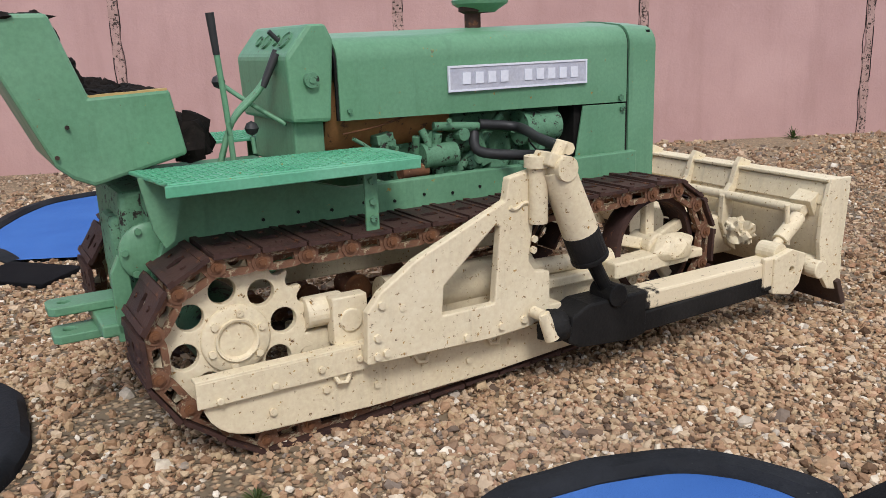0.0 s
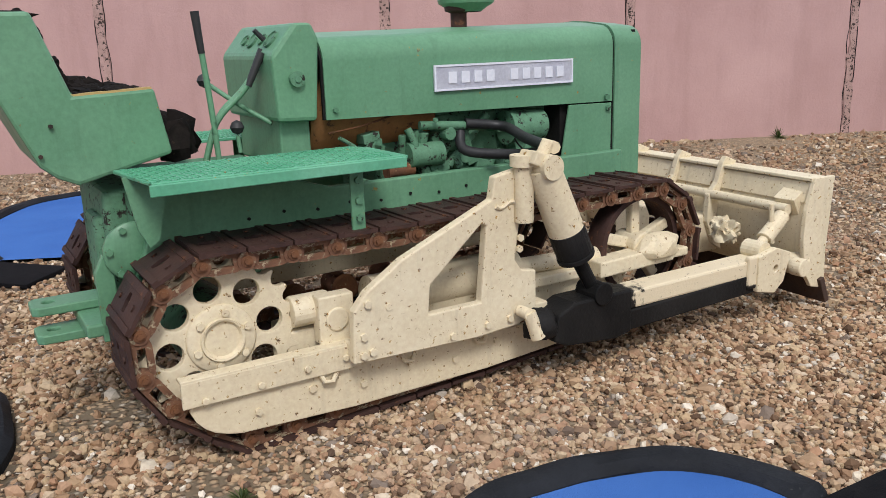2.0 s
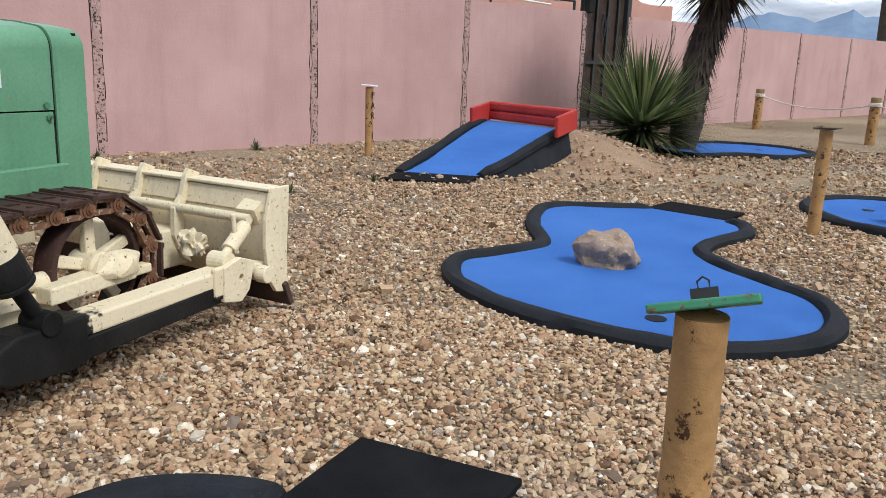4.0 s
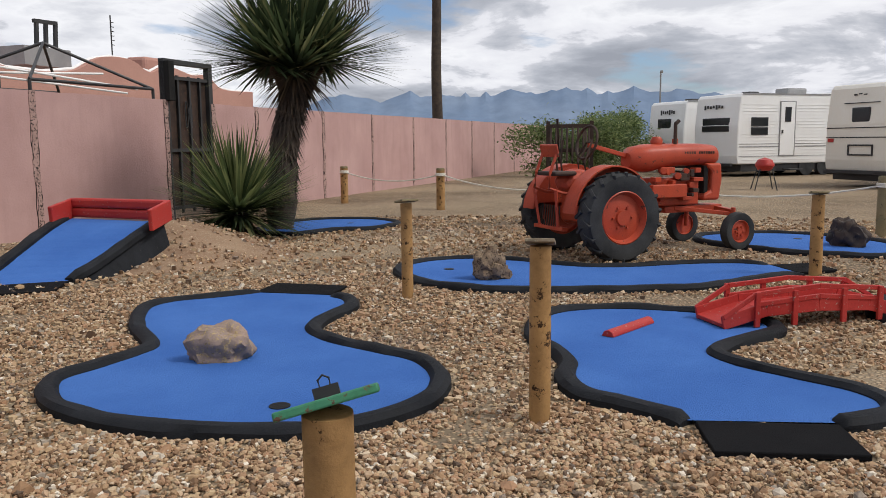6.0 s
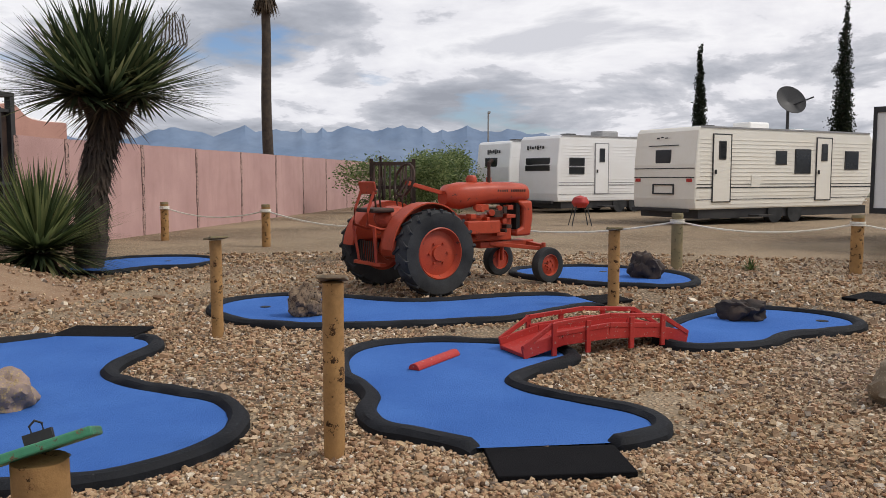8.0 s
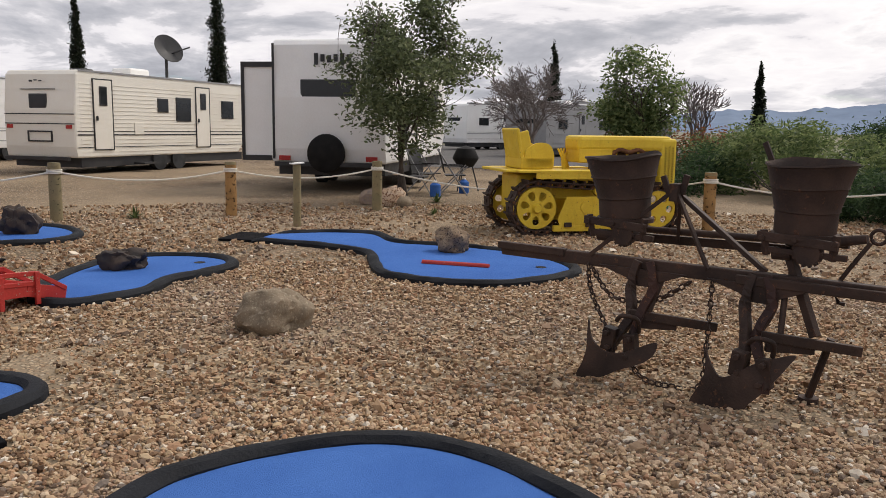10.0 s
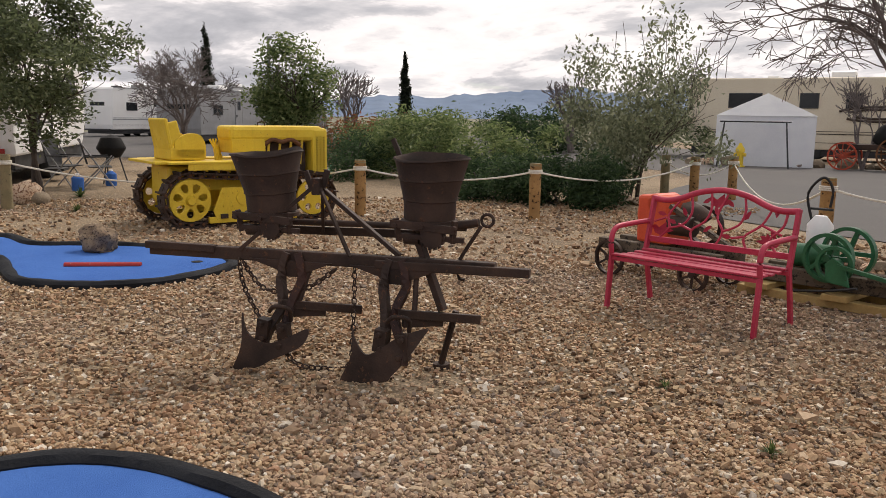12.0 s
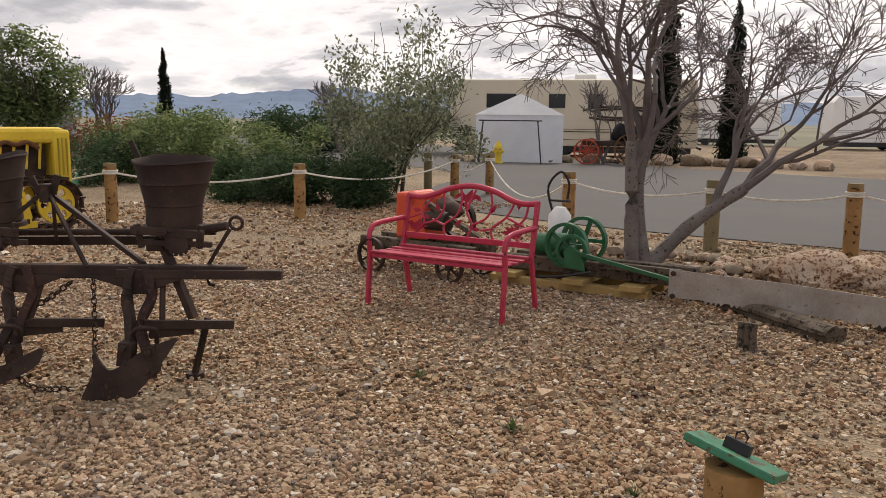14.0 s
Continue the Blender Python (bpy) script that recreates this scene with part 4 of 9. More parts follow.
def spoked(parent, name, x, y, z, r, rim, half, n, mat, w=0.016, label="", rim_mat=None, hub=0.03, turn=0.0):
    """A spoked wheel about the y axis: its rim with each spoke and the hub as pieces of their own."""
    wh = part(name, lathe(B(), [(r - rim, -half), (r, -half), (r, half), (r - rim, half)], 32, axis_y(x, y, z), closed=True), rim_mat or mat, parent, label, smooth=True)
    for k in range(n):
        a = k * math.tau / n + turn
        part("spoke", bar(B(), (x, y, z), (x + (r - rim * 0.6) * math.cos(a), y, z + (r - rim * 0.6) * math.sin(a)), w, w * 1.2), mat, wh)
    part("hub", cyl(B(), (x, y - half * 1.6, z), (x, y + half * 1.6, z), hub, seg=14), mat, wh)
    return wh


def shared(name, me, parent, m):
    ob = new(name, me)
    ob.parent = parent
    ob.matrix_basis = m
    return ob


def track(parent, yc, w, wheels, n, padmat, linkmat, sag=0.0, grouser=0.018, link_y=0.0):
    """A crawler track: slotted overlapping pads with a grouser, links and pins."""
    t = part("track_chain", B(), linkmat, parent, "rusty track chain")
    path, pitch = loop_path(wheels, n)
    x0, x1 = min(c[0] for c in wheels), max(c[0] for c in wheels)
    mid = wheels[0][1]
    bm = B()

    def slot(y):
        return [(-0.03, y - 0.014), (0.0, y - 0.024), (0.034, y - 0.014), (0.034, y + 0.014), (0.0, y + 0.024), (-0.03, y + 0.014)]
    plate(bm, [(-pitch * 0.5 + 0.004, -w / 2), (pitch * 0.5 - 0.004, -w / 2), (pitch * 0.5 - 0.004, w / 2), (-pitch * 0.5 + 0.004, w / 2)], [slot(0.0)], 0.0, -0.013, "z")
    box(bm, (pitch * 0.5 - 0.016, 0, -0.013 - grouser / 2), (0.022, w, grouser))
    box(bm, (-pitch * 0.5 + 0.016, 0, -0.010), (0.026, w * 0.985, 0.012), rotm(0, 9, 0))
    for y in (-w * 0.30, w * 0.30):
        cyl(bm, (0.0, y, -0.012), (0.0, y, -0.019), 0.011, seg=6)
    pad = part("track_pad", bm, padmat, t, bevel=0)
    pme = pad.data
    bpy.data.objects.remove(pad)
    lme, nme = link_mesh(pitch, linkmat), pin_mesh(pitch)
    for x, z, a in path:
        dip = -sag * math.sin(math.pi * max(0, min(1, (x - x0) / (x1 - x0)))) if z > mid and x0 < x < x1 else 0
        m = Matrix.Translation((x, yc, z + dip)) @ Euler((0, -a, 0)).to_matrix().to_4x4()
        shared("track_pad", pme, t, m)
        ml = m @ Matrix.Translation((0, link_y, 0))
        shared("track_link", lme, t, ml)
        shared("track_pin", nme, t, ml)
    return t


def link_mesh(pitch, mat):
    """A pair of side links: raised bosses at both ends, an open window between them."""
    bm = B()
    for sy in (-0.055, 0.055):
        h = [(-pitch * 0.22, 0.018), (pitch * 0.22, 0.018), (pitch * 0.24, 0.045), (-pitch * 0.24, 0.045)]
        plate(bm, [(-pitch * 0.49, 0.004), (pitch * 0.49, 0.004), (pitch * 0.49, 0.058), (pitch * 0.25, 0.066), (-pitch * 0.25, 0.066), (-pitch * 0.49, 0.055)], [h], sy - 0.011, sy + 0.011)
        cyl(bm, (-0.5 * pitch, sy - 0.016, 0.034), (-0.5 * pitch, sy + 0.016, 0.034), 0.031, seg=14)
    me = bpy.data.meshes.new("track_link")
    bm.to_mesh(me), bm.free()
    me.materials.append(M[mat])
    return me


def pin_mesh(pitch):
    bm = B()
    cyl(bm, (-pitch * 0.5, -0.076, 0.034), (-pitch * 0.5, 0.076, 0.034), 0.019, seg=12)
    cyl(bm, (-pitch * 0.5, -0.084, 0.034), (-pitch * 0.5, 0.084, 0.034), 0.010, seg=8)
    me = bpy.data.meshes.new("track_pin")
    bm.to_mesh(me), bm.free()
    me.materials.append(M["rust"])
    return me


def bolts(bm, spots, y, r=0.013, out=-1, h=0.012):
    for x, z in spots:
        cyl(bm, (x, y, z), (x, y + out * h, z), r, seg=6)
    return bm


def sprocket(parent, x, z, y, r, mat, side):
    """A flat disc with scalloped teeth, eight round holes and a bolted hub with a shallow dish."""
    bm = B()
    n, outer = 23, []
    for k in range(n):
        a0 = k * math.tau / n
        for j in range(7):
            u = j / 7
            d = 0.034 * math.sqrt(max(0.0, 1 - ((u - 0.43) / 0.40) ** 2)) if abs(u - 0.43) < 0.40 else 0.0
            a = a0 + u * math.tau / n
            outer.append((x + (r - d) * math.cos(a), z + (r - d) * math.sin(a)))
    holes = [circle(x + r * 0.62 * math.cos(k * math.tau / 8 + 0.17), z + r * 0.62 * math.sin(k * math.tau / 8 + 0.17), r * 0.165, 20) for k in range(8)]
    plate(bm, outer, holes, y - 0.016, y + 0.016)
    s = part("sprocket", bm, mat, parent, "cream drive sprocket with round holes" if mat == "cream" else "drive sprocket with round holes", bevel=0.003)
    turn = axis_y(x, y + side * 0.016, z) @ Matrix.Diagonal((1, 1, -side, 1))
    hub = lathe(B(), [(0.001, 0.014), (r * 0.21, 0.012), (r * 0.235, 0.024), (r * 0.26, 0.026), (r * 0.27, 0.016), (r * 0.40, 0.013), (r * 0.42, 0.008), (r * 0.425, 0.0)], 40, turn)
    part("hub", hub, mat, s, "round bolted hub plate", smooth=True)
    for k in range(6):
        a = k * math.tau / 6 + 0.35
        part("hub_bolt", bolts(B(), [(x + r * 0.33 * math.cos(a), z + r * 0.33 * math.sin(a))], y + side * 0.028, 0.013, side, 0.013), mat, s)


def idler(parent, x, z, y, r, mat):
    bm = B()
    lathe(bm, [(r * 0.86, -0.05), (r * 0.97, -0.05), (r, -0.035), (r, 0.035), (r * 0.97, 0.05), (r * 0.86, 0.05)], 36, axis_y(x, y, z), closed=True)
    i = part("idler_wheel", bm, "rust_track", parent, "rusty spoked front idler wheel", smooth=True)
    bm = B()
    for k in range(5):
        a = k * math.tau / 5 + 0.35
        bar(bm, (x + 0.04 * math.cos(a), y, z + 0.04 * math.sin(a)), (x + r * 0.9 * math.cos(a), y, z + r * 0.9 * math.sin(a)), 0.05, 0.04, (0, 1, 0))
    cyl(bm, (x, y - 0.07, z), (x, y + 0.07, z), 0.06, seg=20)
    part("spoke_hub", bm, mat, i, "cream spokes stained with rust", bevel=0.008)


def crawler_tractor():
    T = thing("crawler_tractor", pose(-0.08, 3.18, 0, 0, 0, 33.5), "old green crawler tractor with cream dozer blade and rusty tracks", "crawler tractor")
    wheels = ((-0.02, 0.395, 0.288), (0.08, 0.215, 0.205), (1.845, 0.40, 0.292))
    for s in (-1, 1):
        track(T, s * 0.51, 0.30, wheels, 36, "rust_track", "chain_rust", 0.012, 0.006, s * 0.062)
        sprocket(T, -0.02, 0.395, s * 0.575, 0.272, "cream", s)
        idler(T, 1.845, 0.41, s * 0.55, 0.235, "cream")
        # track frame rail and lower rollers
        part("track_frame", box(B(), (0.95, s * 0.51, 0.30), (1.5, 0.16, 0.13)), "cream", T, bevel=0.01)
        for k in range(5):
            bm = lathe(B(), [(0.001, -0.09), (0.06, -0.09), (0.07, -0.07), (0.055, -0.05), (0.055, 0.05), (0.07, 0.07), (0.06, 0.09), (0.001, 0.09)], 20, axis_y(0.35 + k * 0.27, s * 0.51, 0.145))
            part("track_roller", bm, "rust", T, smooth=True)
        part("final_drive", cyl(B(), (0.0, s * 0.16, 0.36), (0.0, s * 0.5, 0.36), 0.13, seg=24), "engine_green", T, smooth=True)
    # right rock guard, ledge and their bolts
    bm = plate(B(), [(-0.165, 0.205), (-0.15, 0.17), (-0.125, 0.14), (-0.095, 0.118), (-0.055, 0.102), (-0.01, 0.092), (0.4, 0.075), (0.95, 0.08), (1.62, 0.12), (1.62, 0.215), (0.4, 0.235), (-0.16, 0.225)], [], -0.685, -0.665)
    for k in range(4):
        cyl(bm, (0.30 + k * 0.31, -0.67, 0.235), (0.30 + k * 0.31, -0.69, 0.235), 0.036, seg=16)
    g = part("rock_guard", bm, "cream", T, "cream lower guard plate with chipped paint", bevel=0.005)
    part("guard_bolts", bolts(B(), [(0.05 + k * 0.19, 0.155 + 0.03 * (k % 2)) for k in range(8)], -0.685), "cream", g)
    for k in range(4):
        part("roller_hook", tube(B(), [(0.27 + k * 0.31, -0.69, 0.235), (0.28 + k * 0.31, -0.705, 0.205), (0.31 + k * 0.31, -0.705, 0.20), (0.335 + k * 0.31, -0.69, 0.23)], 0.009, 8), "cream", g, smooth=True)
    bm = bar(B(), (-0.19, -0.70, 0.272), (0.42, -0.70, 0.272), 0.012, 0.085)
    bar(bm, (-0.19, -0.68, 0.316), (0.42, -0.68, 0.316), 0.05, 0.012)
    bolts(bm, [(-0.12, 0.245), (0.06, 0.252), (0.22, 0.268), (0.36, 0.275)], -0.707)
    part("guard_ledge", bm, "cream", T, "cream angle-iron ledge", bevel=0.003)
    # rear frame block by the sprocket
    bm = box(B(), (0.36, -0.63, 0.40), (0.13, 0.06, 0.17))
    cyl(bm, (0.36, -0.655, 0.40), (0.36, -0.668, 0.40), 0.042, seg=24)
    cyl(bm, (0.22, -0.58, 0.43), (0.36, -0.58, 0.43), 0.055, seg=20)
    part("bearing_block", bm, "cream", T, bevel=0.006)
    part("recoil_housing", cyl(B(), (0.55, -0.52, 0.40), (1.2, -0.52, 0.40), 0.085, seg=24), "cream", T, smooth=True)
    part("recoil_cover", box(B(), (1.25, -0.52, 0.355), (0.5, 0.22, 0.04)), "cream", T, "cream cover with yellow lichen", bevel=0.006)
    # blade-lift tower
    outer = [(0.36, 0.27), (0.37, 0.45), (0.42, 0.51), (0.56, 0.60), (0.93, 0.755), (0.945, 0.835), (1.055, 0.855), (1.065, 0.75), (1.03, 0.52), (1.06, 0.475), (1.125, 0.465), (1.125, 0.30), (1.04, 0.265), (0.87, 0.255)]
    hole = [(0.655, 0.385), (0.665, 0.49), (0.885, 0.675), (0.905, 0.665), (0.875, 0.385)]
    tw = part("lift_tower", plate(B(), outer, [hole], -0.775, -0.735), "cream", T, "cream welded lift tower with chipped paint", bevel=0.006)
    part("tower_flange", box(B(), (0.78, -0.72, 0.30), (0.82, 0.09, 0.055)), "cream", tw, bevel=0.005)
    bm = bolts(B(), [(0.42, 0.47), (0.43, 0.30), (0.395, 0.295), (0.75, 0.285), (0.90, 0.295), (1.0, 0.30), (1.045, 0.56), (1.05, 0.60), (0.40, 0.36)], -0.775, 0.014)
    cyl(bm, (0.50, -0.775, 0.445), (0.50, -0.779, 0.445), 0.013, seg=16)
    part("tower_bolts", bm, "cream", tw)
    part("weld_seam", tube(B(), [(0.945 + 0.115 * k / 8, -0.777, 0.73 - 0.01 * math.sin(k)) for k in range(9)], 0.008, 6, wob=0.5), "cream", tw, smooth=True)
    bm = lathe(B(), [(0.001, 0.66), (0.034, 0.66), (0.036, 0.67), (0.036, 0.86), (0.05, 0.865), (0.05, 0.905), (0.001, 0.905)], 20, Matrix.Translation((1.06, -0.79, 0)))
    part("pivot_barrel", bm, "cream", T, smooth=True)
    # hydraulic cylinder, half of it under black grease
    a, b, c = Vector((1.118, -0.82, 0.862)), Vector((1.275, -0.82, 0.515)), Vector((1.375, -0.82, 0.345))
    hy = part("hydraulic_cylinder", cyl(cyl(B(), a, a.lerp(b, 0.74), 0.064, 0.069, 24), a + Vector((0, -0.07, 0)), a + Vector((0, 0.07, 0)), 0.045, seg=20), "cream", T, "cream hydraulic ram, its lower end black with grease", smooth=True)
    bm = cyl(B(), a.lerp(b, 0.72), b, 0.0705, seg=24)
    cyl(bm, b, b + (b - a).normalized() * 0.02, 0.074, seg=24)
    cyl(bm, b, c, 0.028, seg=16)
    cyl(bm, c + Vector((0, -0.06, 0)), c + Vector((0, 0.06, 0)), 0.045, seg=20)
    box(bm, c + Vector((0.0, 0, -0.03)), (0.09, 0.09, 0.08))
    tube(bm, [a + Vector((0.07, 0.02, 0.0)), a.lerp(b, 0.5) + Vector((0.08, 0.03, 0)), b + Vector((0.07, 0.03, 0.03))], 0.016, 10)
    part("ram_rod", bm, "grease", hy, "rod and hose caked in black grease", bevel=0.004)
    bm = box(B(), a + Vector((-0.02, 0, 0.02)), (0.10, 0.10, 0.05), rotm(0, 25, 0))
    cyl(bm, a + Vector((0.0, 0, 0.035)), a + Vector((0.03, 0, 0.085)), 0.024, seg=12)
    part("ram_fitting", bm, "cream", hy, bevel=0.006)
    # push arm: greasy rear half, cream front half
    bm = box(B(), (1.92, -0.80, 0.285), (0.90, 0.12, 0.075))
    box(bm, (2.30, -0.86, 0.27), (0.14, 0.03, 0.15))
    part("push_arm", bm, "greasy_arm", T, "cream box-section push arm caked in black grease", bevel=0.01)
    bm = box(B(), (1.95, -0.80, 0.21), (0.92, 0.125, 0.085), rotm(0, -1, 0))
    plate(bm, [(1.14, 0.20), (1.16, 0.30), (1.24, 0.335), (1.53, 0.335), (1.53, 0.16), (1.45, 0.145), (1.2, 0.17)], [], -0.87, -0.73)
    part("arm_grease", bm, "grease", T, "arm end black with old grease", bevel=0.008)
    bm = cyl(B(), (1.03, -0.80, 0.33), (1.03, -0.86, 0.33), 0.022, seg=18)
    cyl(bm, (1.035, -0.85, 0.335), (1.065, -0.865, 0.235), 0.024, 0.028, 14)
    part("trunnion_pin", bm, "cream", T, smooth=True)
    part("trunnion_socket", blob(B(), (1.10, -0.83, 0.225), (0.07, 0.06, 0.07), 4, 0.12, 4), "grease", T, smooth=True)
    # dozer blade
    bl = part("dozer_blade", B(), "cream", T, "cream dozer blade with chipped rust spots")
    bl.matrix_basis = pose(2.78, 0, 0, 0, 0, -4.5)
    W = 0.87
    prof = [(0.05, 0.64), (-0.03, 0.60), (-0.075, 0.50), (-0.085, 0.38), (-0.06, 0.26), (-0.005, 0.17), (0.04, 0.12)]
    sp = [(p.x, p.y) for p in spline([(x, z, 0) for x, z in prof], 4)]
    part("mouldboard", plate(B(), sp + [(x + 0.022, z) for x, z in sp[::-1]], [], -W, W), "cream", bl, "curved cream mouldboard", smooth=True)
    bm = box(B(), (-0.015, 0, 0.638), (0.10, 2 * W, 0.016))
    box(bm, (-0.055, 0, 0.575), (0.02, 2 * W, 0.10), rotm(0, 14, 0))
    part("top_rail", bm, "cream", bl, bevel=0.004)
    part("cutting_edge", box(B(), (0.045, 0, 0.105), (0.03, 2 * W + 0.06, 0.13), rotm(0, -22, 0)), "iron", bl, "dark steel cutting edge", bevel=0.004)
    for s in (-1, 1):
        part("end_plate", plate(B(), [(0.075, 0.648), (-0.055, 0.648), (-0.10, 0.5), (-0.105, 0.36), (-0.08, 0.2), (-0.03, 0.13), (0.06, 0.11), (0.05, 0.3)], [], s * W - 0.012, s * W + 0.012), "cream", bl, bevel=0.004)
    part("cross_tube", cyl(B(), (-0.125, -W * 0.92, 0.50), (-0.125, W * 0.92, 0.50), 0.024, seg=14), "cream", bl, smooth=True)
    for y in (-0.32, 0.0, 0.34):
        r = [(0.03, 0.66), (-0.045, 0.69), (-0.07, 0.655), (-0.10, 0.56), (-0.155, 0.50), (-0.16, 0.36), (-0.11, 0.24), (-0.05, 0.2), (-0.095, 0.36), (-0.085, 0.5), (-0.04, 0.6)]
        part("back_rib", plate(B(), r, [], y - 0.016, y + 0.016), "cream", bl, bevel=0.004)
    part("centre_box", box(B(), (-0.14, 0.0, 0.29), (0.18, 0.62, 0.2)), "cream", bl, bevel=0.012)
    part("ball_socket", blob(B(), (-0.17, -0.46, 0.29), (0.05, 0.08, 0.075), 8, 0.75, 4), "cream", bl, "lumpy cream casting", smooth=True)
    # screw brace between arm and blade
    a, b = Vector((2.36, -0.80, 0.345)), Vector((2.66, -0.76, 0.515))
    bm = cyl(B(), a, b, 0.022, seg=14)
    cyl(bm, a.lerp(b, 0.22), a.lerp(b, 0.72), 0.036, seg=16)
    cyl(bm, a + Vector((0, -0.05, 0)), a + Vector((0, 0.05, 0)), 0.045, seg=18)
    box(bm, b, (0.09, 0.11, 0.12), rotm(0, -30, 0))
    tube(bm, [a.lerp(b, 0.5) + Vector((-0.01, 0, -0.08)), a.lerp(b, 0.5) + Vector((-0.03, 0, 0.11))], 0.013, 8)
    part("screw_brace", bm, "cream", T, "cream screw brace with cross handle", bevel=0.003)
    bm = plate(B(), [(2.28, 0.18), (2.28, 0.34), (2.40, 0.365), (2.50, 0.33), (2.46, 0.20), (2.40, 0.155)], [circle(2.4, 0.27, 0.016, 12)], -0.885, -0.85)
    cyl(bm, (2.56, -0.86, 0.25), (2.56, -0.92, 0.25), 0.042, seg=20)
    cyl(bm, (2.56, -0.7, 0.25), (2.68, -0.86, 0.25), 0.04, seg=14)
    part("arm_bracket", bm, "cream", T, bevel=0.005)
    bm = bar(B(), (1.55, -0.62, 0.36), (1.98, -0.62, 0.37), 0.10, 0.07)
    blob(bm, (1.90, -0.64, 0.36), (0.13, 0.07, 0.07), 6, 0.25, 2)
    box(bm, (2.03, -0.63, 0.36), (0.10, 0.06, 0.04))
    part("idler_yoke", bm, "cream", T, "cream cast idler yoke", bevel=0.008)
    part("inner_tube", cyl(B(), (1.05, -0.56, 0.42), (1.62, -0.56, 0.40), 0.035, seg=16), "cream", T, smooth=True)
    part("inner_push_arm", box(B(), (1.7, 0.80, 0.25), (1.9, 0.12, 0.14)), "cream", T, bevel=0.01)
    # hood and nose
    def arch(hw, top, low, r=0.09, n=6):
        pts = [(-hw, low)] + [(-hw + r - r * math.cos(k * math.pi / 2 / n), top - r + r * math.sin(k * math.pi / 2 / n)) for k in range(n + 1)]
        mid = [(-hw + r + (2 * hw - 2 * r) * k / 4, top + 0.018 * math.sin(math.pi * k / 4)) for k in range(1, 4)]
        return pts + mid + [(-x, z) for x, z in pts[::-1]]
    def skin(x0, x1, sec0, sec1, th=0.012):
        bm = B()
        rows = []
        for x, s in ((x0, sec0), (x1, sec1)):
            rows.append([bm.verts.new((x, y, z)) for y, z in s])
        for k in range(len(sec0) - 1):
            bm.faces.new((rows[0][k], rows[1][k], rows[1][k + 1], rows[0][k + 1]))
        bmesh.ops.recalc_face_normals(bm, faces=bm.faces)
        return bmesh.ops.solidify(bm, geom=bm.faces, thickness=th) and bm
    hood = part("hood", skin(0.535, 1.955, arch(0.285, 1.335, 1.035), arch(0.285, 1.355, 1.015)), "green", T, "faded green sheet-metal hood", smooth=True)
    part("nose_shell", skin(1.965, 2.13, arch(0.29, 1.36, 0.66), arch(0.285, 1.35, 0.66)), "green", T, "green radiator shell", smooth=True)
    part("hood_seam", skin(1.952, 1.968, arch(0.281, 1.348, 0.70), arch(0.281, 1.349, 0.70)), "grease", T)
    part("grille", box(B(), (2.10, 0, 1.0), (0.02, 0.53, 0.66)), "grease", T, "dark radiator grille")
    part("side_panel", plate(B(), [(1.70, 1.012), (1.95, 1.008), (1.95, 0.70), (1.655, 0.775)], [], -0.287, -0.277), "green", T, bevel=0.002)
    part("side_panel", plate(B(), [(1.70, 1.012), (1.95, 1.008), (1.95, 0.70), (1.655, 0.775)], [], 0.277, 0.287), "green", T, bevel=0.002)
    bm = bolts(B(), [(1.915, 1.035), (1.925, 0.985), (1.885, 0.74), (1.935, 0.74), (1.905, 0.69)], -0.288, 0.014)
    bolts(bm, [(0.57, 1.07), (1.0, 1.0)], -0.287, 0.01)
    part("panel_bolts", bm, "engine_green", T)
    np_ = part("nameplate", box(B(), (1.355, -0.291, 1.163), (0.70, 0.008, 0.092)), "plate", T, "pale metal nameplate with raised bars", bevel=0.004)
    part("plate_rim", plate(B(), [(1.00, 1.112), (1.71, 1.112), (1.71, 1.214), (1.00, 1.214)], [[(1.008, 1.12), (1.702, 1.12), (1.702, 1.206), (1.008, 1.206)]], -0.2985, -0.289), "letters", np_)
    for k in range(9):
        x = 1.085 + k * 0.0615 + (0.06 if k > 3 else 0.0)
        part("raised_mark", box(B(), (x, -0.2965, 1.163), (0.038, 0.005, 0.045)), "letters", np_)
    # dash console
    dk = plate(B(), [(0.35, 1.04), (0.50, 1.035), (0.525, 1.33), (0.50, 1.385), (0.43, 1.385), (0.34, 1.275)], [], -0.285, 0.285)
    con = part("dash_console", dk, "green", T, "green dash console with rust bleeding through", bevel=0.014)
    part("console_leg", box(B(), (0.43, 0, 0.96), (0.12, 0.46, 0.18)), "green", T, bevel=0.01)
    gp = Matrix.Translation((0.384, -0.1, 1.330)) @ Euler((0, radians(-50), 0)).to_matrix().to_4x4()
    for dy, r in ((-0.08, 0.036), (0.01, 0.024), (0.11, 0.036), (0.2, 0.024)):
        bm = lathe(B(), [(0.001, 0.001), (r * 0.82, 0.001), (r * 0.88, 0.006), (r, 0.006), (r, -0.01)], 22)
        ga = part("gauge", bm, "engine_green", con, "round gauge with faded rim", smooth=True)
        ga.matrix_basis = gp @ Matrix.Translation((0, dy, 0.002))
    bm = cyl(B(), (0.425, -0.285, 1.19), (0.425, -0.305, 1.19), 0.028, seg=18)
    cyl(bm, (0.425, -0.305, 1.19), (0.425, -0.31, 1.19), 0.012, seg=12)
    part("light_socket", bm, "engine_green", con, smooth=True)
    part("key_knob", cyl(B(), (0.36, -0.17, 1.33), (0.325, -0.17, 1.365), 0.009, seg=10), "black", con)
    part("console_gap", skin(0.526, 0.537, arch(0.277, 1.325, 1.035), arch(0.277, 1.325, 1.035)), "grease", T)
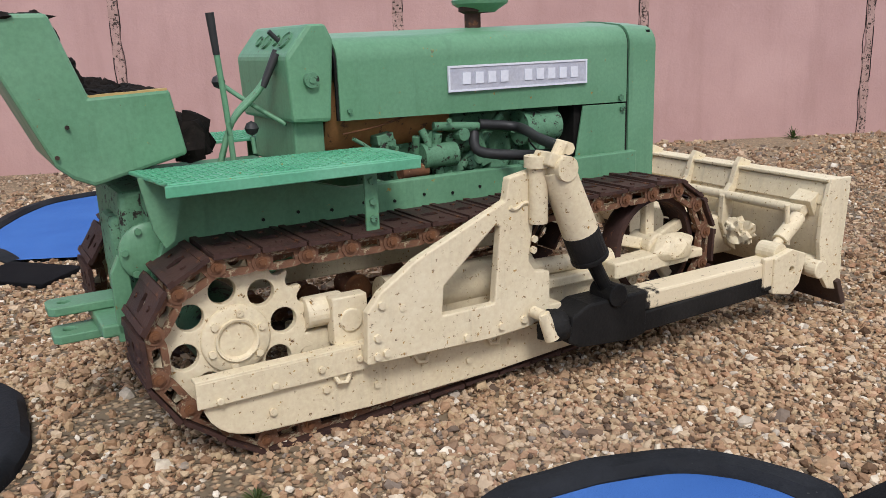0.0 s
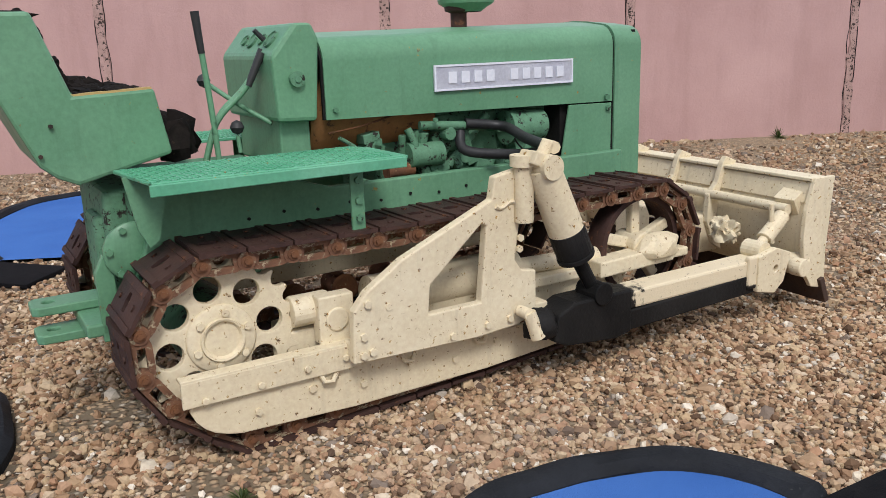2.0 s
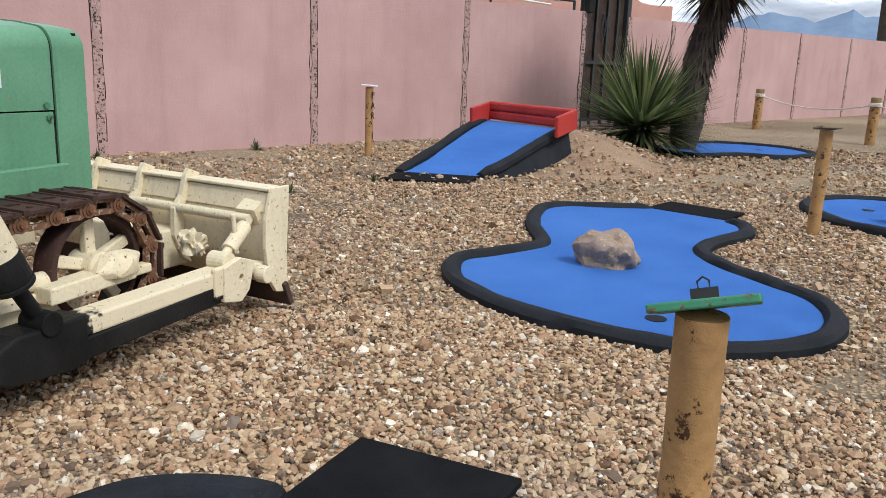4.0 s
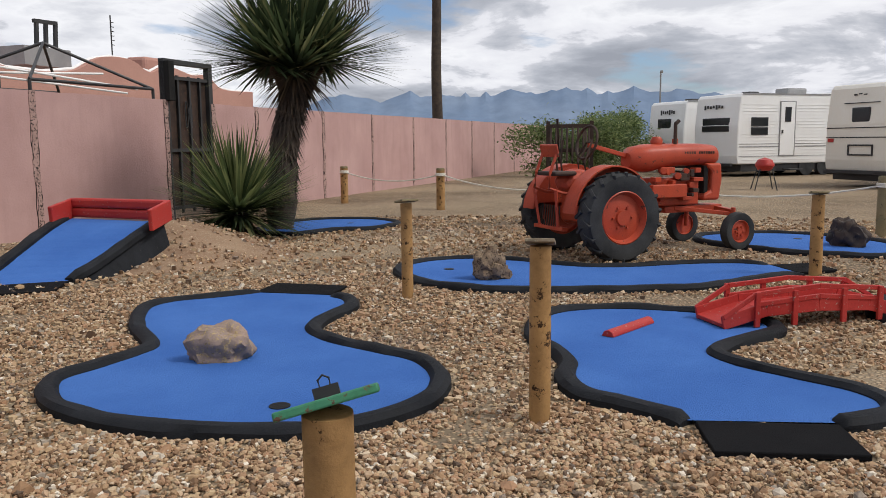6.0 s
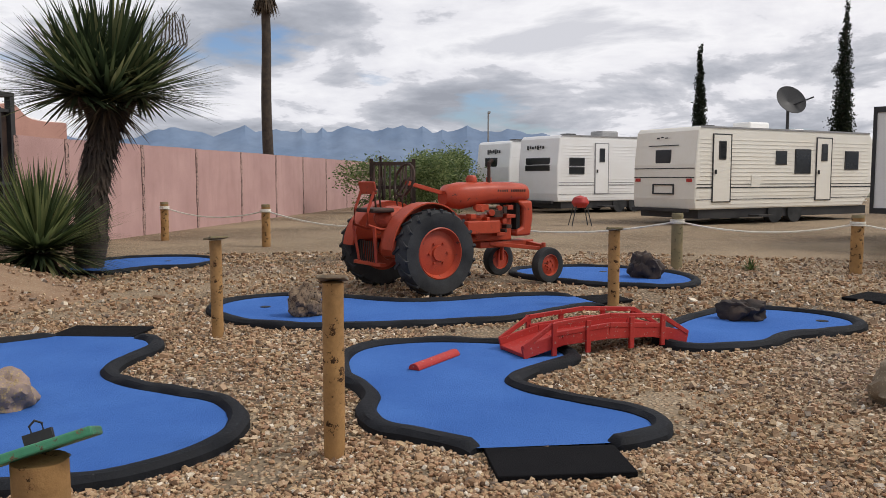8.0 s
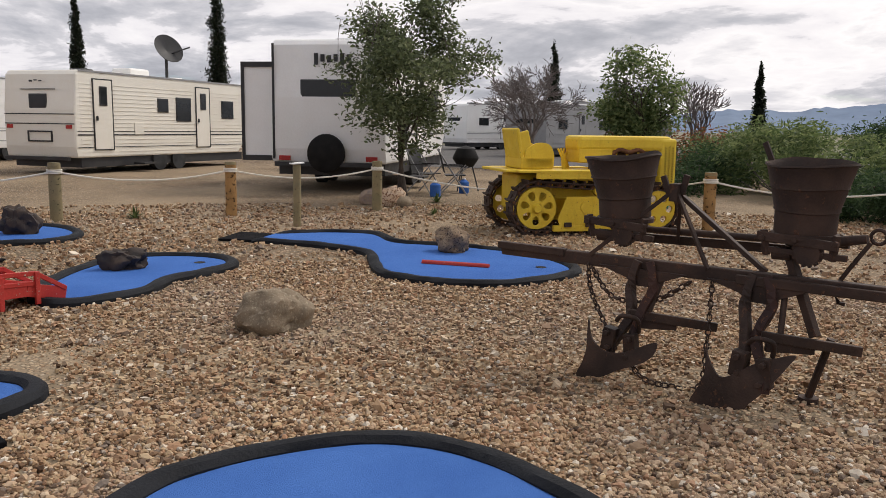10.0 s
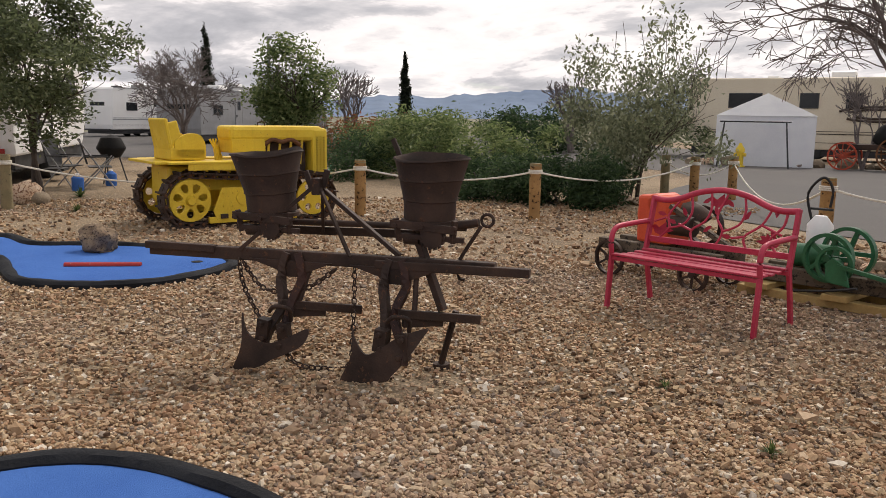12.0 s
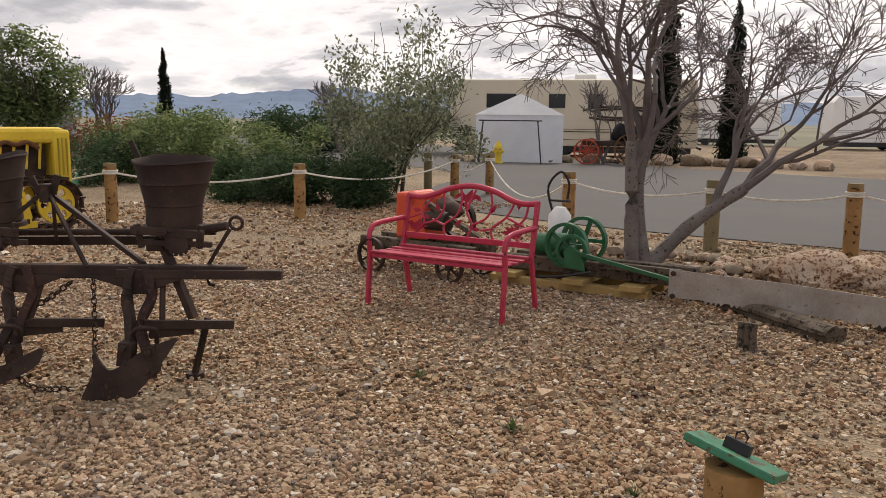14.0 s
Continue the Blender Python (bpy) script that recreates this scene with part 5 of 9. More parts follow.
    # levers
    def lever(pts, r, grip=None, ball=None):
        l = part("lever", tube(B(), spline(pts, 5), r, 10), "green", T, smooth=True)
        if grip:
            part("grip", cyl(B(), grip[0], grip[1], 0.012, 0.0155, 12), "black", l, "black rubber grip", smooth=True)
        if ball:
            part("knob", lathe(B(), [(0.001, -0.026), (0.018, -0.018), (0.026, 0), (0.018, 0.018), (0.001, 0.026)], 14, Matrix.Translation(ball)), "black", l, "round black knob", smooth=True)
    lever([(0.14, -0.22, 0.90), (0.13, -0.22, 1.1), (0.115, -0.22, 1.30)], 0.0105, ((0.115, -0.22, 1.29), (0.105, -0.22, 1.43)))
    lever([(0.10, -0.17, 0.90), (0.16, -0.17, 1.05), (0.25, -0.18, 1.14), (0.29, -0.19, 1.19)], 0.0105, ((0.28, -0.19, 1.17), (0.34, -0.19, 1.285)))
    lever([(0.12, -0.12, 0.90), (0.18, -0.12, 1.06), (0.27, -0.13, 1.15), (0.31, -0.14, 1.20)], 0.0105, ((0.305, -0.14, 1.19), (0.36, -0.14, 1.295)))
    lever([(0.36, -0.18, 1.03), (0.27, -0.1, 1.10), (0.19, 0.02, 1.18)], 0.009, None, (0.18, 0.02, 1.19))
    lever([(0.22, -0.22, 0.94), (0.215, -0.22, 1.0)], 0.008, None, (0.215, -0.22, 1.03))
    # seat tub with rotten foam
    bm = plate(B(), [(-0.445, 0.965), (-0.40, 0.925), (-0.34, 0.897), (-0.04, 0.972), (-0.078, 1.188), (-0.325, 1.178), (-0.41, 1.43), (-0.64, 1.43)], [], -0.32, 0.34)
    st = part("seat_tub", bm, "green", T, "green sheet-metal seat tub", bevel=0.012)
    rot = B()
    rg = random.Random(12)
    for k in range(46):
        x, y = rg.uniform(-0.31, -0.12), rg.uniform(-0.27, 0.3)
        blob(rot, (x, y, 1.172), (rg.uniform(0.025, 0.05), rg.uniform(0.025, 0.05), rg.uniform(0.010, 0.018) * (2.0 if x < -0.22 and y > -0.1 else 1)), k + 20, 0.5, 3)
    for k in range(44):
        z = rg.uniform(1.19, 1.40)
        blob(rot, (-0.335 - 0.40 * (z - 1.175), rg.uniform(-0.28, 0.3), z), (rg.uniform(0.012, 0.03), rg.uniform(0.02, 0.045), rg.uniform(0.02, 0.045)), k + 90, 0.45, 3)
    for k in range(22):
        blob(rot, (rg.uniform(-0.58, -0.44), -0.29 + 0.028 * k, 1.415), (rg.uniform(0.03, 0.06), 0.04, 0.014), k + 150, 0.6, 2)
    part("torn_padding", rot, "burnt", st, "rotted black foam padding", smooth=True)
    rot = B()
    for k in range(9):
        blob(rot, (0.0 + 0.02 * (k % 4), -0.18 + 0.05 * k, 0.93 + 0.02 * (k % 3)), (0.06, 0.05, 0.08), k + 90, 0.6, 2)
    part("torn_cushion", rot, "burnt", T, "collapsed black foam cushion", smooth=True)
    part("seat_edge", bar(B(), (-0.33, -0.3, 1.178), (-0.085, -0.3, 1.188), 0.03, 0.008), "lumber", st)
    bolts_bm = bolts(B(), [(-0.40, 1.09), (-0.44, 1.0)], -0.322, 0.007)
    part("seat_screws", bolts_bm, "iron", st)
    # fenders of tread plate
    for s in (-1, 1):
        bm = plate(B(), [(-0.24, s * 0.33), (0.60, s * 0.33), (0.64, s * 0.42), (0.64, s * 0.70), (-0.20, s * 0.70)], [], 0.925, 0.937, "z")
        fd = part("fender", bm, "tread", T, "bright green tread-plate fender", bevel=0.003)
        part("fender_lip", box(B(), (0.21, s * 0.705, 0.915), (0.84, 0.012, 0.035)), "tread", fd, bevel=0.003)
        bm = B()
        for i in range(28):
            for j in range(11):
                x, y = -0.21 + i * 0.0295, s * (0.36 + j * 0.032)
                box(bm, (x, y, 0.9385), (0.026, 0.007, 0.004), rotm(0, 0, 45 if (i + j) % 2 else -45))
        part("tread_pattern", bm, "tread", fd)
        part("fender_leg", box(B(), (0.48, s * 0.62, 0.80), (0.05, 0.012, 0.23)), "green", fd, bevel=0.003)
        part("fender_leg", plate(B(), [(-0.24, 0.93), (-0.10, 0.93), (-0.15, 0.72), (-0.18, 0.70), (-0.21, 0.76)], [], s * 0.47 - 0.006, s * 0.47 + 0.006), "green", fd)
    part("fender_bolts", bolts(B(), [(0.48, 0.86), (0.48, 0.79), (0.48, 0.73)], -0.626, 0.013), "engine_green", T)
    # chassis
    for s in (-1, 1):
        bm = plate(B(), [(-0.22, 0.56), (-0.15, 0.74), (-0.15, 0.86), (0.30, 0.86), (0.5, 0.80), (1.95, 0.80), (1.95, 0.62), (0.3, 0.62), (0.2, 0.52)], [], s * 0.345 - 0.02, s * 0.345 + 0.02)
        fr = part("chassis_side", bm, "green", T, bevel=0.006)
        if s < 0:
            # small black studs stand for the shaded insides of holes in the frame
            b2 = bolts(B(), [(0.18 + 0.13 * k, 0.725 + 0.01 * (k % 2)) for k in range(11)], -0.366, 0.0065, -1, 0.004)
            part("chassis_hole_marks", b2, "grease", fr)
    part("gearbox", box(B(), (0.1, 0, 0.70), (0.6, 0.6, 0.34)), "engine_green", T, bevel=0.03)
    bm = box(B(), (-0.20, 0, 0.68), (0.14, 0.5, 0.36))
    box(bm, (-0.26, -0.1, 0.62), (0.08, 0.2, 0.3))
    part("rear_housing", bm, "engine_green", T, bevel=0.02)
    bm = lathe(B(), [(0.001, 0.03), (0.08, 0.03), (0.10, 0.015), (0.10, 0.0)], 28, axis_y(-0.20, -0.30, 0.66))
    bolts(bm, [(-0.20 + 0.085 * math.cos(k), 0.66 + 0.085 * math.sin(k)) for k in (0, 1, 2, 3, 4, 5)], -0.33, 0.012)
    part("brake_cover", bm, "green", T, smooth=True)
    part("rear_bracket", plate(B(), [(-0.33, 0.36), (-0.33, 0.60), (-0.30, 0.66), (-0.27, 0.60), (-0.27, 0.44), (-0.16, 0.44), (-0.16, 0.36)], [], -0.30, -0.27), "green", T, bevel=0.005)
    for z, y in ((0.445, -0.03), (0.365, -0.10)):
        bm = plate(B(), [(-0.52, y - 0.05), (-0.5, y - 0.07), (-0.15, y - 0.07), (-0.15, y + 0.07), (-0.5, y + 0.07), (-0.52, y + 0.05)], [circle(-0.46, y, 0.022, 16)], z - 0.016, z + 0.016, "z")
        part("drawbar", bm, "green", T, "green drawbar plate with pin hole", bevel=0.005)
    part("drawbar_plate", box(B(), (-0.3, -0.1, 0.405), (0.16, 0.4, 0.045)), "green", T, bevel=0.008)
    # engine and its plumbing in the side opening
    part("fuel_tank", cyl(B(), (0.5, 0, 1.06), (1.06, 0, 1.06), 0.22, 0.2, 28), "tank", T, "rusty ochre fuel tank", smooth=True)
    part("engine_block", box(B(), (1.25, 0.03, 0.84), (0.9, 0.34, 0.36)), "engine_green", T, bevel=0.02)
    part("radiator_core", box(B(), (1.82, 0, 0.98), (0.12, 0.48, 0.6)), "grease", T)
    part("fan_shroud", box(B(), (1.70, 0, 0.95), (0.05, 0.50, 0.42)), "grease", T)
    for c, r0, l0, mt in (((1.50, -0.22, 0.935), 0.068, 0.17, "engine_green"), ((0.98, -0.24, 0.86), 0.05, 0.14, "engine_green"), ((0.86, -0.25, 0.81), 0.028, 0.1, "rust")):
        part("engine_accessory", cyl(cyl(B(), (c[0] - l0 / 2, c[1], c[2]), (c[0] + l0 / 2, c[1], c[2]), r0, seg=22), (c[0] - l0 / 2 - 0.02, c[1], c[2]), (c[0] - l0 / 2, c[1], c[2]), r0 * 1.1, seg=22), mt, T, smooth=True)
    bm = B()
    rng = random.Random(7)
    for k in range(34):
        x, z = rng.uniform(0.72, 1.5), rng.uniform(0.72, 0.98)
        if k % 3 == 0:
            cyl(bm, (x, -0.15, z), (x, -0.22 - rng.random() * 0.07, z), rng.uniform(0.015, 0.04), seg=12)
        elif k % 3 == 1:
            box(bm, (x, -0.2, z), (rng.uniform(0.03, 0.10), 0.08, rng.uniform(0.03, 0.08)), rotm(0, rng.uniform(-20, 20), 0))
        else:
            cyl(bm, (x, -0.22, z - 0.06), (x + rng.uniform(-0.05, 0.05), -0.24, z + 0.05), rng.uniform(0.01, 0.028), seg=10)
    part("engine_fittings", bm, "engine_green", T, "oily green pump, filter and manifold castings", bevel=0.003)
    for pts, r, mt in (([(0.95, -0.25, 0.98), (1.1, -0.27, 0.97), (1.25, -0.28, 0.955)], 0.018, "engine_green"), ([(0.90, -0.24, 0.97), (0.92, -0.26, 0.90), (0.9, -0.25, 0.82)], 0.016, "engine_green"), ([(1.1, -0.22, 0.80), (1.3, -0.22, 1.0)], 0.018, "engine_green"),
                       ([(1.15, -0.28, 0.975), (1.3, -0.34, 0.955), (1.25, -0.55, 0.93), (1.17, -0.78, 0.925)], 0.021, "black"), ([(1.13, -0.27, 0.94), (1.12, -0.33, 0.87), (1.25, -0.5, 0.86), (1.2, -0.77, 0.905)], 0.021, "black"),
                       ([(0.56, -0.235, 0.98), (0.7, -0.25, 1.0), (0.85, -0.23, 1.03)], 0.004, "rust"), ([(1.45, -0.26, 1.0), (1.40, -0.28, 0.9), (1.48, -0.26, 0.82)], 0.004, "grease"), ([(0.6, -0.24, 0.96), (0.68, -0.25, 0.9), (0.62, -0.3, 0.86), (0.45, -0.38, 0.85)], 0.008, "engine_green"),
                       ([(0.5, -0.4, 0.88), (0.2, -0.42, 0.885), (0.0, -0.4, 0.87)], 0.01, "engine_green"), ([(0.6, -0.36, 0.90), (0.35, -0.39, 0.865), (0.1, -0.4, 0.85)], 0.008, "engine_green")):
        part("hose" if mt == "black" else "pipe", tube(B(), spline(pts, 7), r, 10), mt, T, "black hydraulic hose" if mt == "black" else "", smooth=True)
    part("hose_fitting", cyl(B(), (1.19, -0.74, 0.925), (1.16, -0.84, 0.925), 0.024, seg=8), "cream", T)
    # air cleaner stack
    bm = lathe(B(), [(0.001, 1.33), (0.035, 1.33), (0.035, 1.42), (0.06, 1.43), (0.06, 1.50), (0.001, 1.5)], 22, Matrix.Translation((1.30, -0.02, 0)))
    stck = part("intake_stack", bm, "rust_track", T, "rusty intake neck", smooth=True)
    part("intake_cap", lathe(B(), [(0.065, 1.425), (0.085, 1.44), (0.12, 1.46), (0.125, 1.475), (0.11, 1.485), (0.115, 1.5), (0.13, 1.52), (0.11, 1.6), (0.06, 1.66), (0.001, 1.67)], 26, Matrix.Translation((1.34, -0.02, 0))), "green", stck, smooth=True)


crawler_tractor()

# ---- orange wheeled tractor ----
def tyre(parent, x, y, z, r, w, rimr, lugs, mat_rim, side, name="wheel"):
    wh = part(name, lathe(B(), [(rimr, -w * 0.42), (rimr + (r - rimr) * 0.45, -w * 0.5), (r * 0.93, -w * 0.46), (r * 0.975, -w * 0.3), (r * 0.975, w * 0.3), (r * 0.93, w * 0.46), (rimr + (r - rimr) * 0.45, w * 0.5), (rimr, w * 0.42)], 40, axis_y(x, y, z)),
              "tyre", parent, "weathered black tyre", smooth=True)
    if lugs:
        bm = B()
        for k in range(lugs):
            a = k * math.tau / lugs
            for s in (-1, 1):
                aa = a + (math.pi / lugs if s > 0 else 0)
                rr = r * 0.97
                p0 = (x + rr * math.cos(aa), y, z + rr * math.sin(aa))
                a2 = aa + 0.17
                p1 = (x + rr * 0.975 * math.cos(a2), y + s * w * 0.47, z + rr * 0.975 * math.sin(a2))
                up = (math.cos(aa), 0, math.sin(aa))
                bar(bm, p0, p1, 0.035, 0.05, up)
        part("tread_lug", bm, "tyre", wh, "rubber chevron lugs", bevel=0.004)
    bm = lathe(B(), [(rimr * 1.02, 0.40 * w), (rimr * 0.96, 0.44 * w), (rimr * 0.90, 0.30 * w), (rimr * 0.84, 0.18 * w), (rimr * 0.5, 0.26 * w), (rimr * 0.3, 0.26 * w), (rimr * 0.28, 0.36 * w), (0.001, 0.36 * w)], 32, axis_y(x, y, z) @ Matrix.Diagonal((1, 1, -side, 1)))
    lathe(bm, [(rimr * 1.02, 0.40 * w), (rimr * 0.96, 0.44 * w), (rimr * 0.90, 0.30 * w), (rimr * 0.3, 0.2 * w), (0.001, 0.2 * w)], 32, axis_y(x, y, z) @ Matrix.Diagonal((1, 1, side, 1)))
    bolts(bm, [(x + rimr * 0.42 * math.cos(k * math.tau / 6), z + rimr * 0.42 * math.sin(k * math.tau / 6)) for k in range(6)], y + side * 0.26 * w, 0.016, side, 0.02)
    part("rim", bm, mat_rim, wh, "faded orange steel rim", smooth=True)
    return wh


def row_tractor():
    T = thing("farm_tractor", pose(10.42, 3.55, 0, 0, 0, -36), "faded orange vintage farm tractor on black tyres", "tractor")
    for s in (-1, 1):
        tyre(T, 0, s * 0.62, 0.5, 0.5, 0.27, 0.30, 18, "orange", s, "rear_wheel")
        tyre(T, 1.86, s * 0.50, 0.235, 0.235, 0.13, 0.14, 0, "orange", s, "front_wheel")
        # fender arched over the wheel
        bm = B()
        prof = [(0.545 * math.cos(radians(a)), 0.5 + 0.575 * math.sin(radians(a))) for a in range(15, 176, 10)]
        plate(bm, prof + [(x * 0.97, (z - 0.5) * 0.97 + 0.5) for x, z in prof[::-1]], [], s * 0.32 if s > 0 else -0.56, s * 0.56 if s > 0 else -0.32)
        plate(bm, prof + [(-0.45, 0.62), (0.45, 0.62)], [], s * 0.335 - 0.008, s * 0.335 + 0.008)
        part("fender", bm, "orange", T, smooth=True)
        bm = cyl(B(), (0, s * 0.15, 0.5), (0, s * 0.56, 0.5), 0.085, seg=20)
        cyl(bm, (0.0, s * 0.3, 0.5), (0.0, s * 0.34, 0.5), 0.16, seg=24)
        part("axle_housing", bm, "orange", T, smooth=True)
        bm = bar(B(), (1.86, 0, 0.50), (1.86, s * 0.42, 0.46), 0.07, 0.07)
        cyl(bm, (1.86, s * 0.42, 0.52), (1.86, s * 0.42, 0.22), 0.028, seg=12)
        bar(bm, (1.2, s * 0.12, 0.52), (1.84, s * 0.38, 0.44), 0.04, 0.05)
        part("front_axle", bm, "orange", T, bevel=0.006)
    bm = box(B(), (0.35, 0, 0.68), (0.9, 0.3, 0.3))
    box(bm, (-0.05, 0, 0.62), (0.36, 0.42, 0.42))
    blob(bm, (-0.18, 0, 0.78), (0.24, 0.2, 0.16), 3, 0.05, 3)
    part("gear_case", bm, "orange", T, bevel=0.03)
    part("engine_block", box(B(), (1.2, 0, 0.72), (0.7, 0.3, 0.34)), "orange", T, bevel=0.02)
    part("front_frame", box(B(), (1.5, 0, 0.50), (0.9, 0.26, 0.08)), "orange", T, bevel=0.01)
    rng = random.Random(5)
    for k in range(22):
        bm = B()
        x, z = rng.uniform(0.85, 1.5), rng.uniform(0.62, 1.0)
        if k % 2:
            cyl(bm, (x, -0.14, z), (x + rng.uniform(-0.06, 0.06), -0.24, z), rng.uniform(0.02, 0.05), seg=14)
        else:
            box(bm, (x, -0.19, z), (rng.uniform(0.05, 0.16), 0.1, rng.uniform(0.04, 0.09)))
        part("engine_casting", bm, "iron" if k % 5 == 0 else "orange", T, bevel=0.004)
    part("tool_box", box(B(), (0.98, -0.24, 0.74), (0.52, 0.12, 0.16)), "orange", T, bevel=0.012)
    # rounded hood over the tank
    secs = []
    for x, hw, top, low in ((0.55, 0.10, 1.20, 1.02), (0.62, 0.17, 1.27, 0.98), (0.8, 0.205, 1.30, 0.96), (1.2, 0.205, 1.305, 1.02), (1.62, 0.20, 1.30, 1.03), (1.80, 0.19, 1.285, 1.03), (1.86, 0.14, 1.24, 1.05)):
        secs.append([(x, hw * math.cos(a), (low + top) / 2 + (top - low) / 2 * math.copysign(abs(math.sin(a)) ** 0.6, math.sin(a))) for a in [k * math.tau / 24 for k in range(24)]])
    bm = B()
    rows = [[bm.verts.new(p) for p in s] for s in secs]
    for A, C in zip(rows, rows[1:]):
        for k in range(24):
            bm.faces.new((A[k], A[(k + 1) % 24], C[(k + 1) % 24], C[k]))
    bm.faces.new(rows[0]), bm.faces.new(rows[-1])
    bmesh.ops.recalc_face_normals(bm, faces=bm.faces)
    hd = part("hood", bm, "orange", T, "rounded orange hood", smooth=True)
    for k in range(13):
        if k != 5:
            part("name_mark", box(B(), (1.28 + k * 0.037, -0.199, 1.19), (0.022, 0.006, 0.032)), "iron", hd)
    bm = plate(B(), [(1.62, 1.06), (1.86, 1.06), (1.88, 0.85), (1.84, 0.60), (1.58, 0.60), (1.60, 0.68), (1.70, 0.72), (1.72, 0.95), (1.66, 1.0)], [], -0.2, 0.2)
    part("radiator_shell", bm, "orange", T, bevel=0.03)
    part("radiator_core", box(B(), (1.64, 0, 0.86), (0.06, 0.34, 0.34)), "grease", T)
    part("filler_cap", lathe(B(), [(0.001, 1.39), (0.05, 1.385), (0.075, 1.34), (0.07, 1.30), (0.03, 1.29)], 20, Matrix.Translation((1.0, 0, 0))), "orange", T, smooth=True)
    part("exhaust_stack", cyl(cyl(B(), (1.22, -0.08, 1.28), (1.22, -0.08, 1.56), 0.022, seg=12), (1.22, -0.08, 1.54), (1.27, -0.08, 1.58), 0.024, seg=10), "iron", T, "dark exhaust pipe", smooth=True)
    part("breather", cyl(B(), (1.3, 0.02, 1.28), (1.3, 0.02, 1.36), 0.035, seg=14), "orange", T)
    # steering, seat, platform
    part("steering_shaft", bar(B(), (0.02, 0.02, 1.30), (0.75, 0.02, 1.12), 0.04, 0.05), "orange", T, bevel=0.005)
    bm = tube(B(), [(0.0 + 0.05 * math.cos(a), 0.02 + 0.2 * math.sin(a), 1.33 + 0.19 * math.cos(a)) for a in [k * math.tau / 28 for k in range(28)]], 0.016, 8, True)
    for k in range(3):
        a = k * math.tau / 3 + 0.5
        bar(bm, (0.0, 0.02, 1.33), (0.05 * math.cos(a), 0.02 + 0.2 * math.sin(a), 1.33 + 0.19 * math.cos(a)), 0.02, 0.015)
    part("steering_wheel", bm, "iron", T, "dark steering wheel", smooth=True)
    bm = box(B(), (-0.52, 0.0, 1.24), (0.03, 0.36, 0.15), rotm(0, -12, 0))
    st = part("seat_back", bm, "orange", T, "orange seat back on bent bars", bevel=0.03)
    for s in (-1, 1):
        part("seat_bar", tube(B(), [(-0.52, s * 0.15, 1.2), (-0.6, s * 0.15, 1.0), (-0.62, s * 0.16, 0.82), (-0.45, s * 0.16, 0.76), (-0.2, s * 0.16, 0.74)], 0.018, 8), "orange", T, smooth=True)
        part("drop_bar", bar(B(), (-0.58, s * 0.24, 0.8), (-0.52, s * 0.2, 0.36), 0.03, 0.03), "orange", T)
    part("seat_pan", box(B(), (-0.42, 0, 0.98), (0.3, 0.4, 0.05)), "iron", T, "dark seat pan", bevel=0.02)
    part("platform_bar", box(B(), (-0.5, 0, 0.36), (0.08, 0.62, 0.04)), "orange", T, bevel=0.005)
    bm = B()
    for k in range(9):
        bar(bm, (-0.52, -0.2 + k * 0.05, 0.38), (-0.5, -0.2 + k * 0.05, 0.62), 0.012, 0.012)
    part("step_grille", bm, "iron", T, "dark rusty grille bars")
    bm = B()
    for k, (dx, dy) in enumerate(((-0.3, 0.12), (-0.2, 0.18), (-0.1, -0.16), (0.05, 0.2))):
        tube(bm, [(dx, dy, 0.8), (dx - 0.05, dy, 1.1), (dx - 0.1 + 0.08 * k, dy, 1.36)], 0.012, 6)
    part("hand_lever", bm, "iron", T, "dark hand levers")


row_tractor()


# ---- dark old implement standing behind the orange tractor ----
def far_implement():
    T = thing("wheeled_implement", pose(13.75, 5.04, 0, 0, 0, 20), "dark rusty horse-drawn implement with iron wheels", "implement")
    for s in (-1, 1):
        spoked(T, "iron_wheel", 0, s * 0.36, 0.42, 0.42, 0.035, 0.025, 10, "iron", 0.022)
    bm = cyl(B(), (0, -0.36, 0.42), (0, 0.36, 0.42), 0.03, seg=12)
    bar(bm, (-0.4, 0, 0.6), (1.2, 0, 0.55), 0.08, 0.1)
    for y in (-0.34, 0.34):
        bar(bm, (-0.2, y, 0.55), (-0.2, y, 1.66), 0.06, 0.06)
        bar(bm, (-0.2, y, 1.1), (0.5, y, 0.65), 0.04, 0.05)
    for z in (0.85, 1.2, 1.58):
        bar(bm, (-0.2, -0.36, z), (-0.2, 0.36, z), 0.05, 0.06)
    part("frame", bm, "iron", T)
    for k in range(8):
        y = -0.3 + 0.085 * k
        part("tine", tube(B(), spline([(-0.2, y, 1.58), (-0.36, y, 1.2), (-0.38, y, 0.9), (-0.2, y, 0.7)], 4), 0.017, 6), "iron", T, smooth=True)
    part("lever", bar(B(), (0.1, 0.15, 0.7), (-0.1, 0.2, 1.7), 0.03, 0.04), "iron", T)


far_implement()


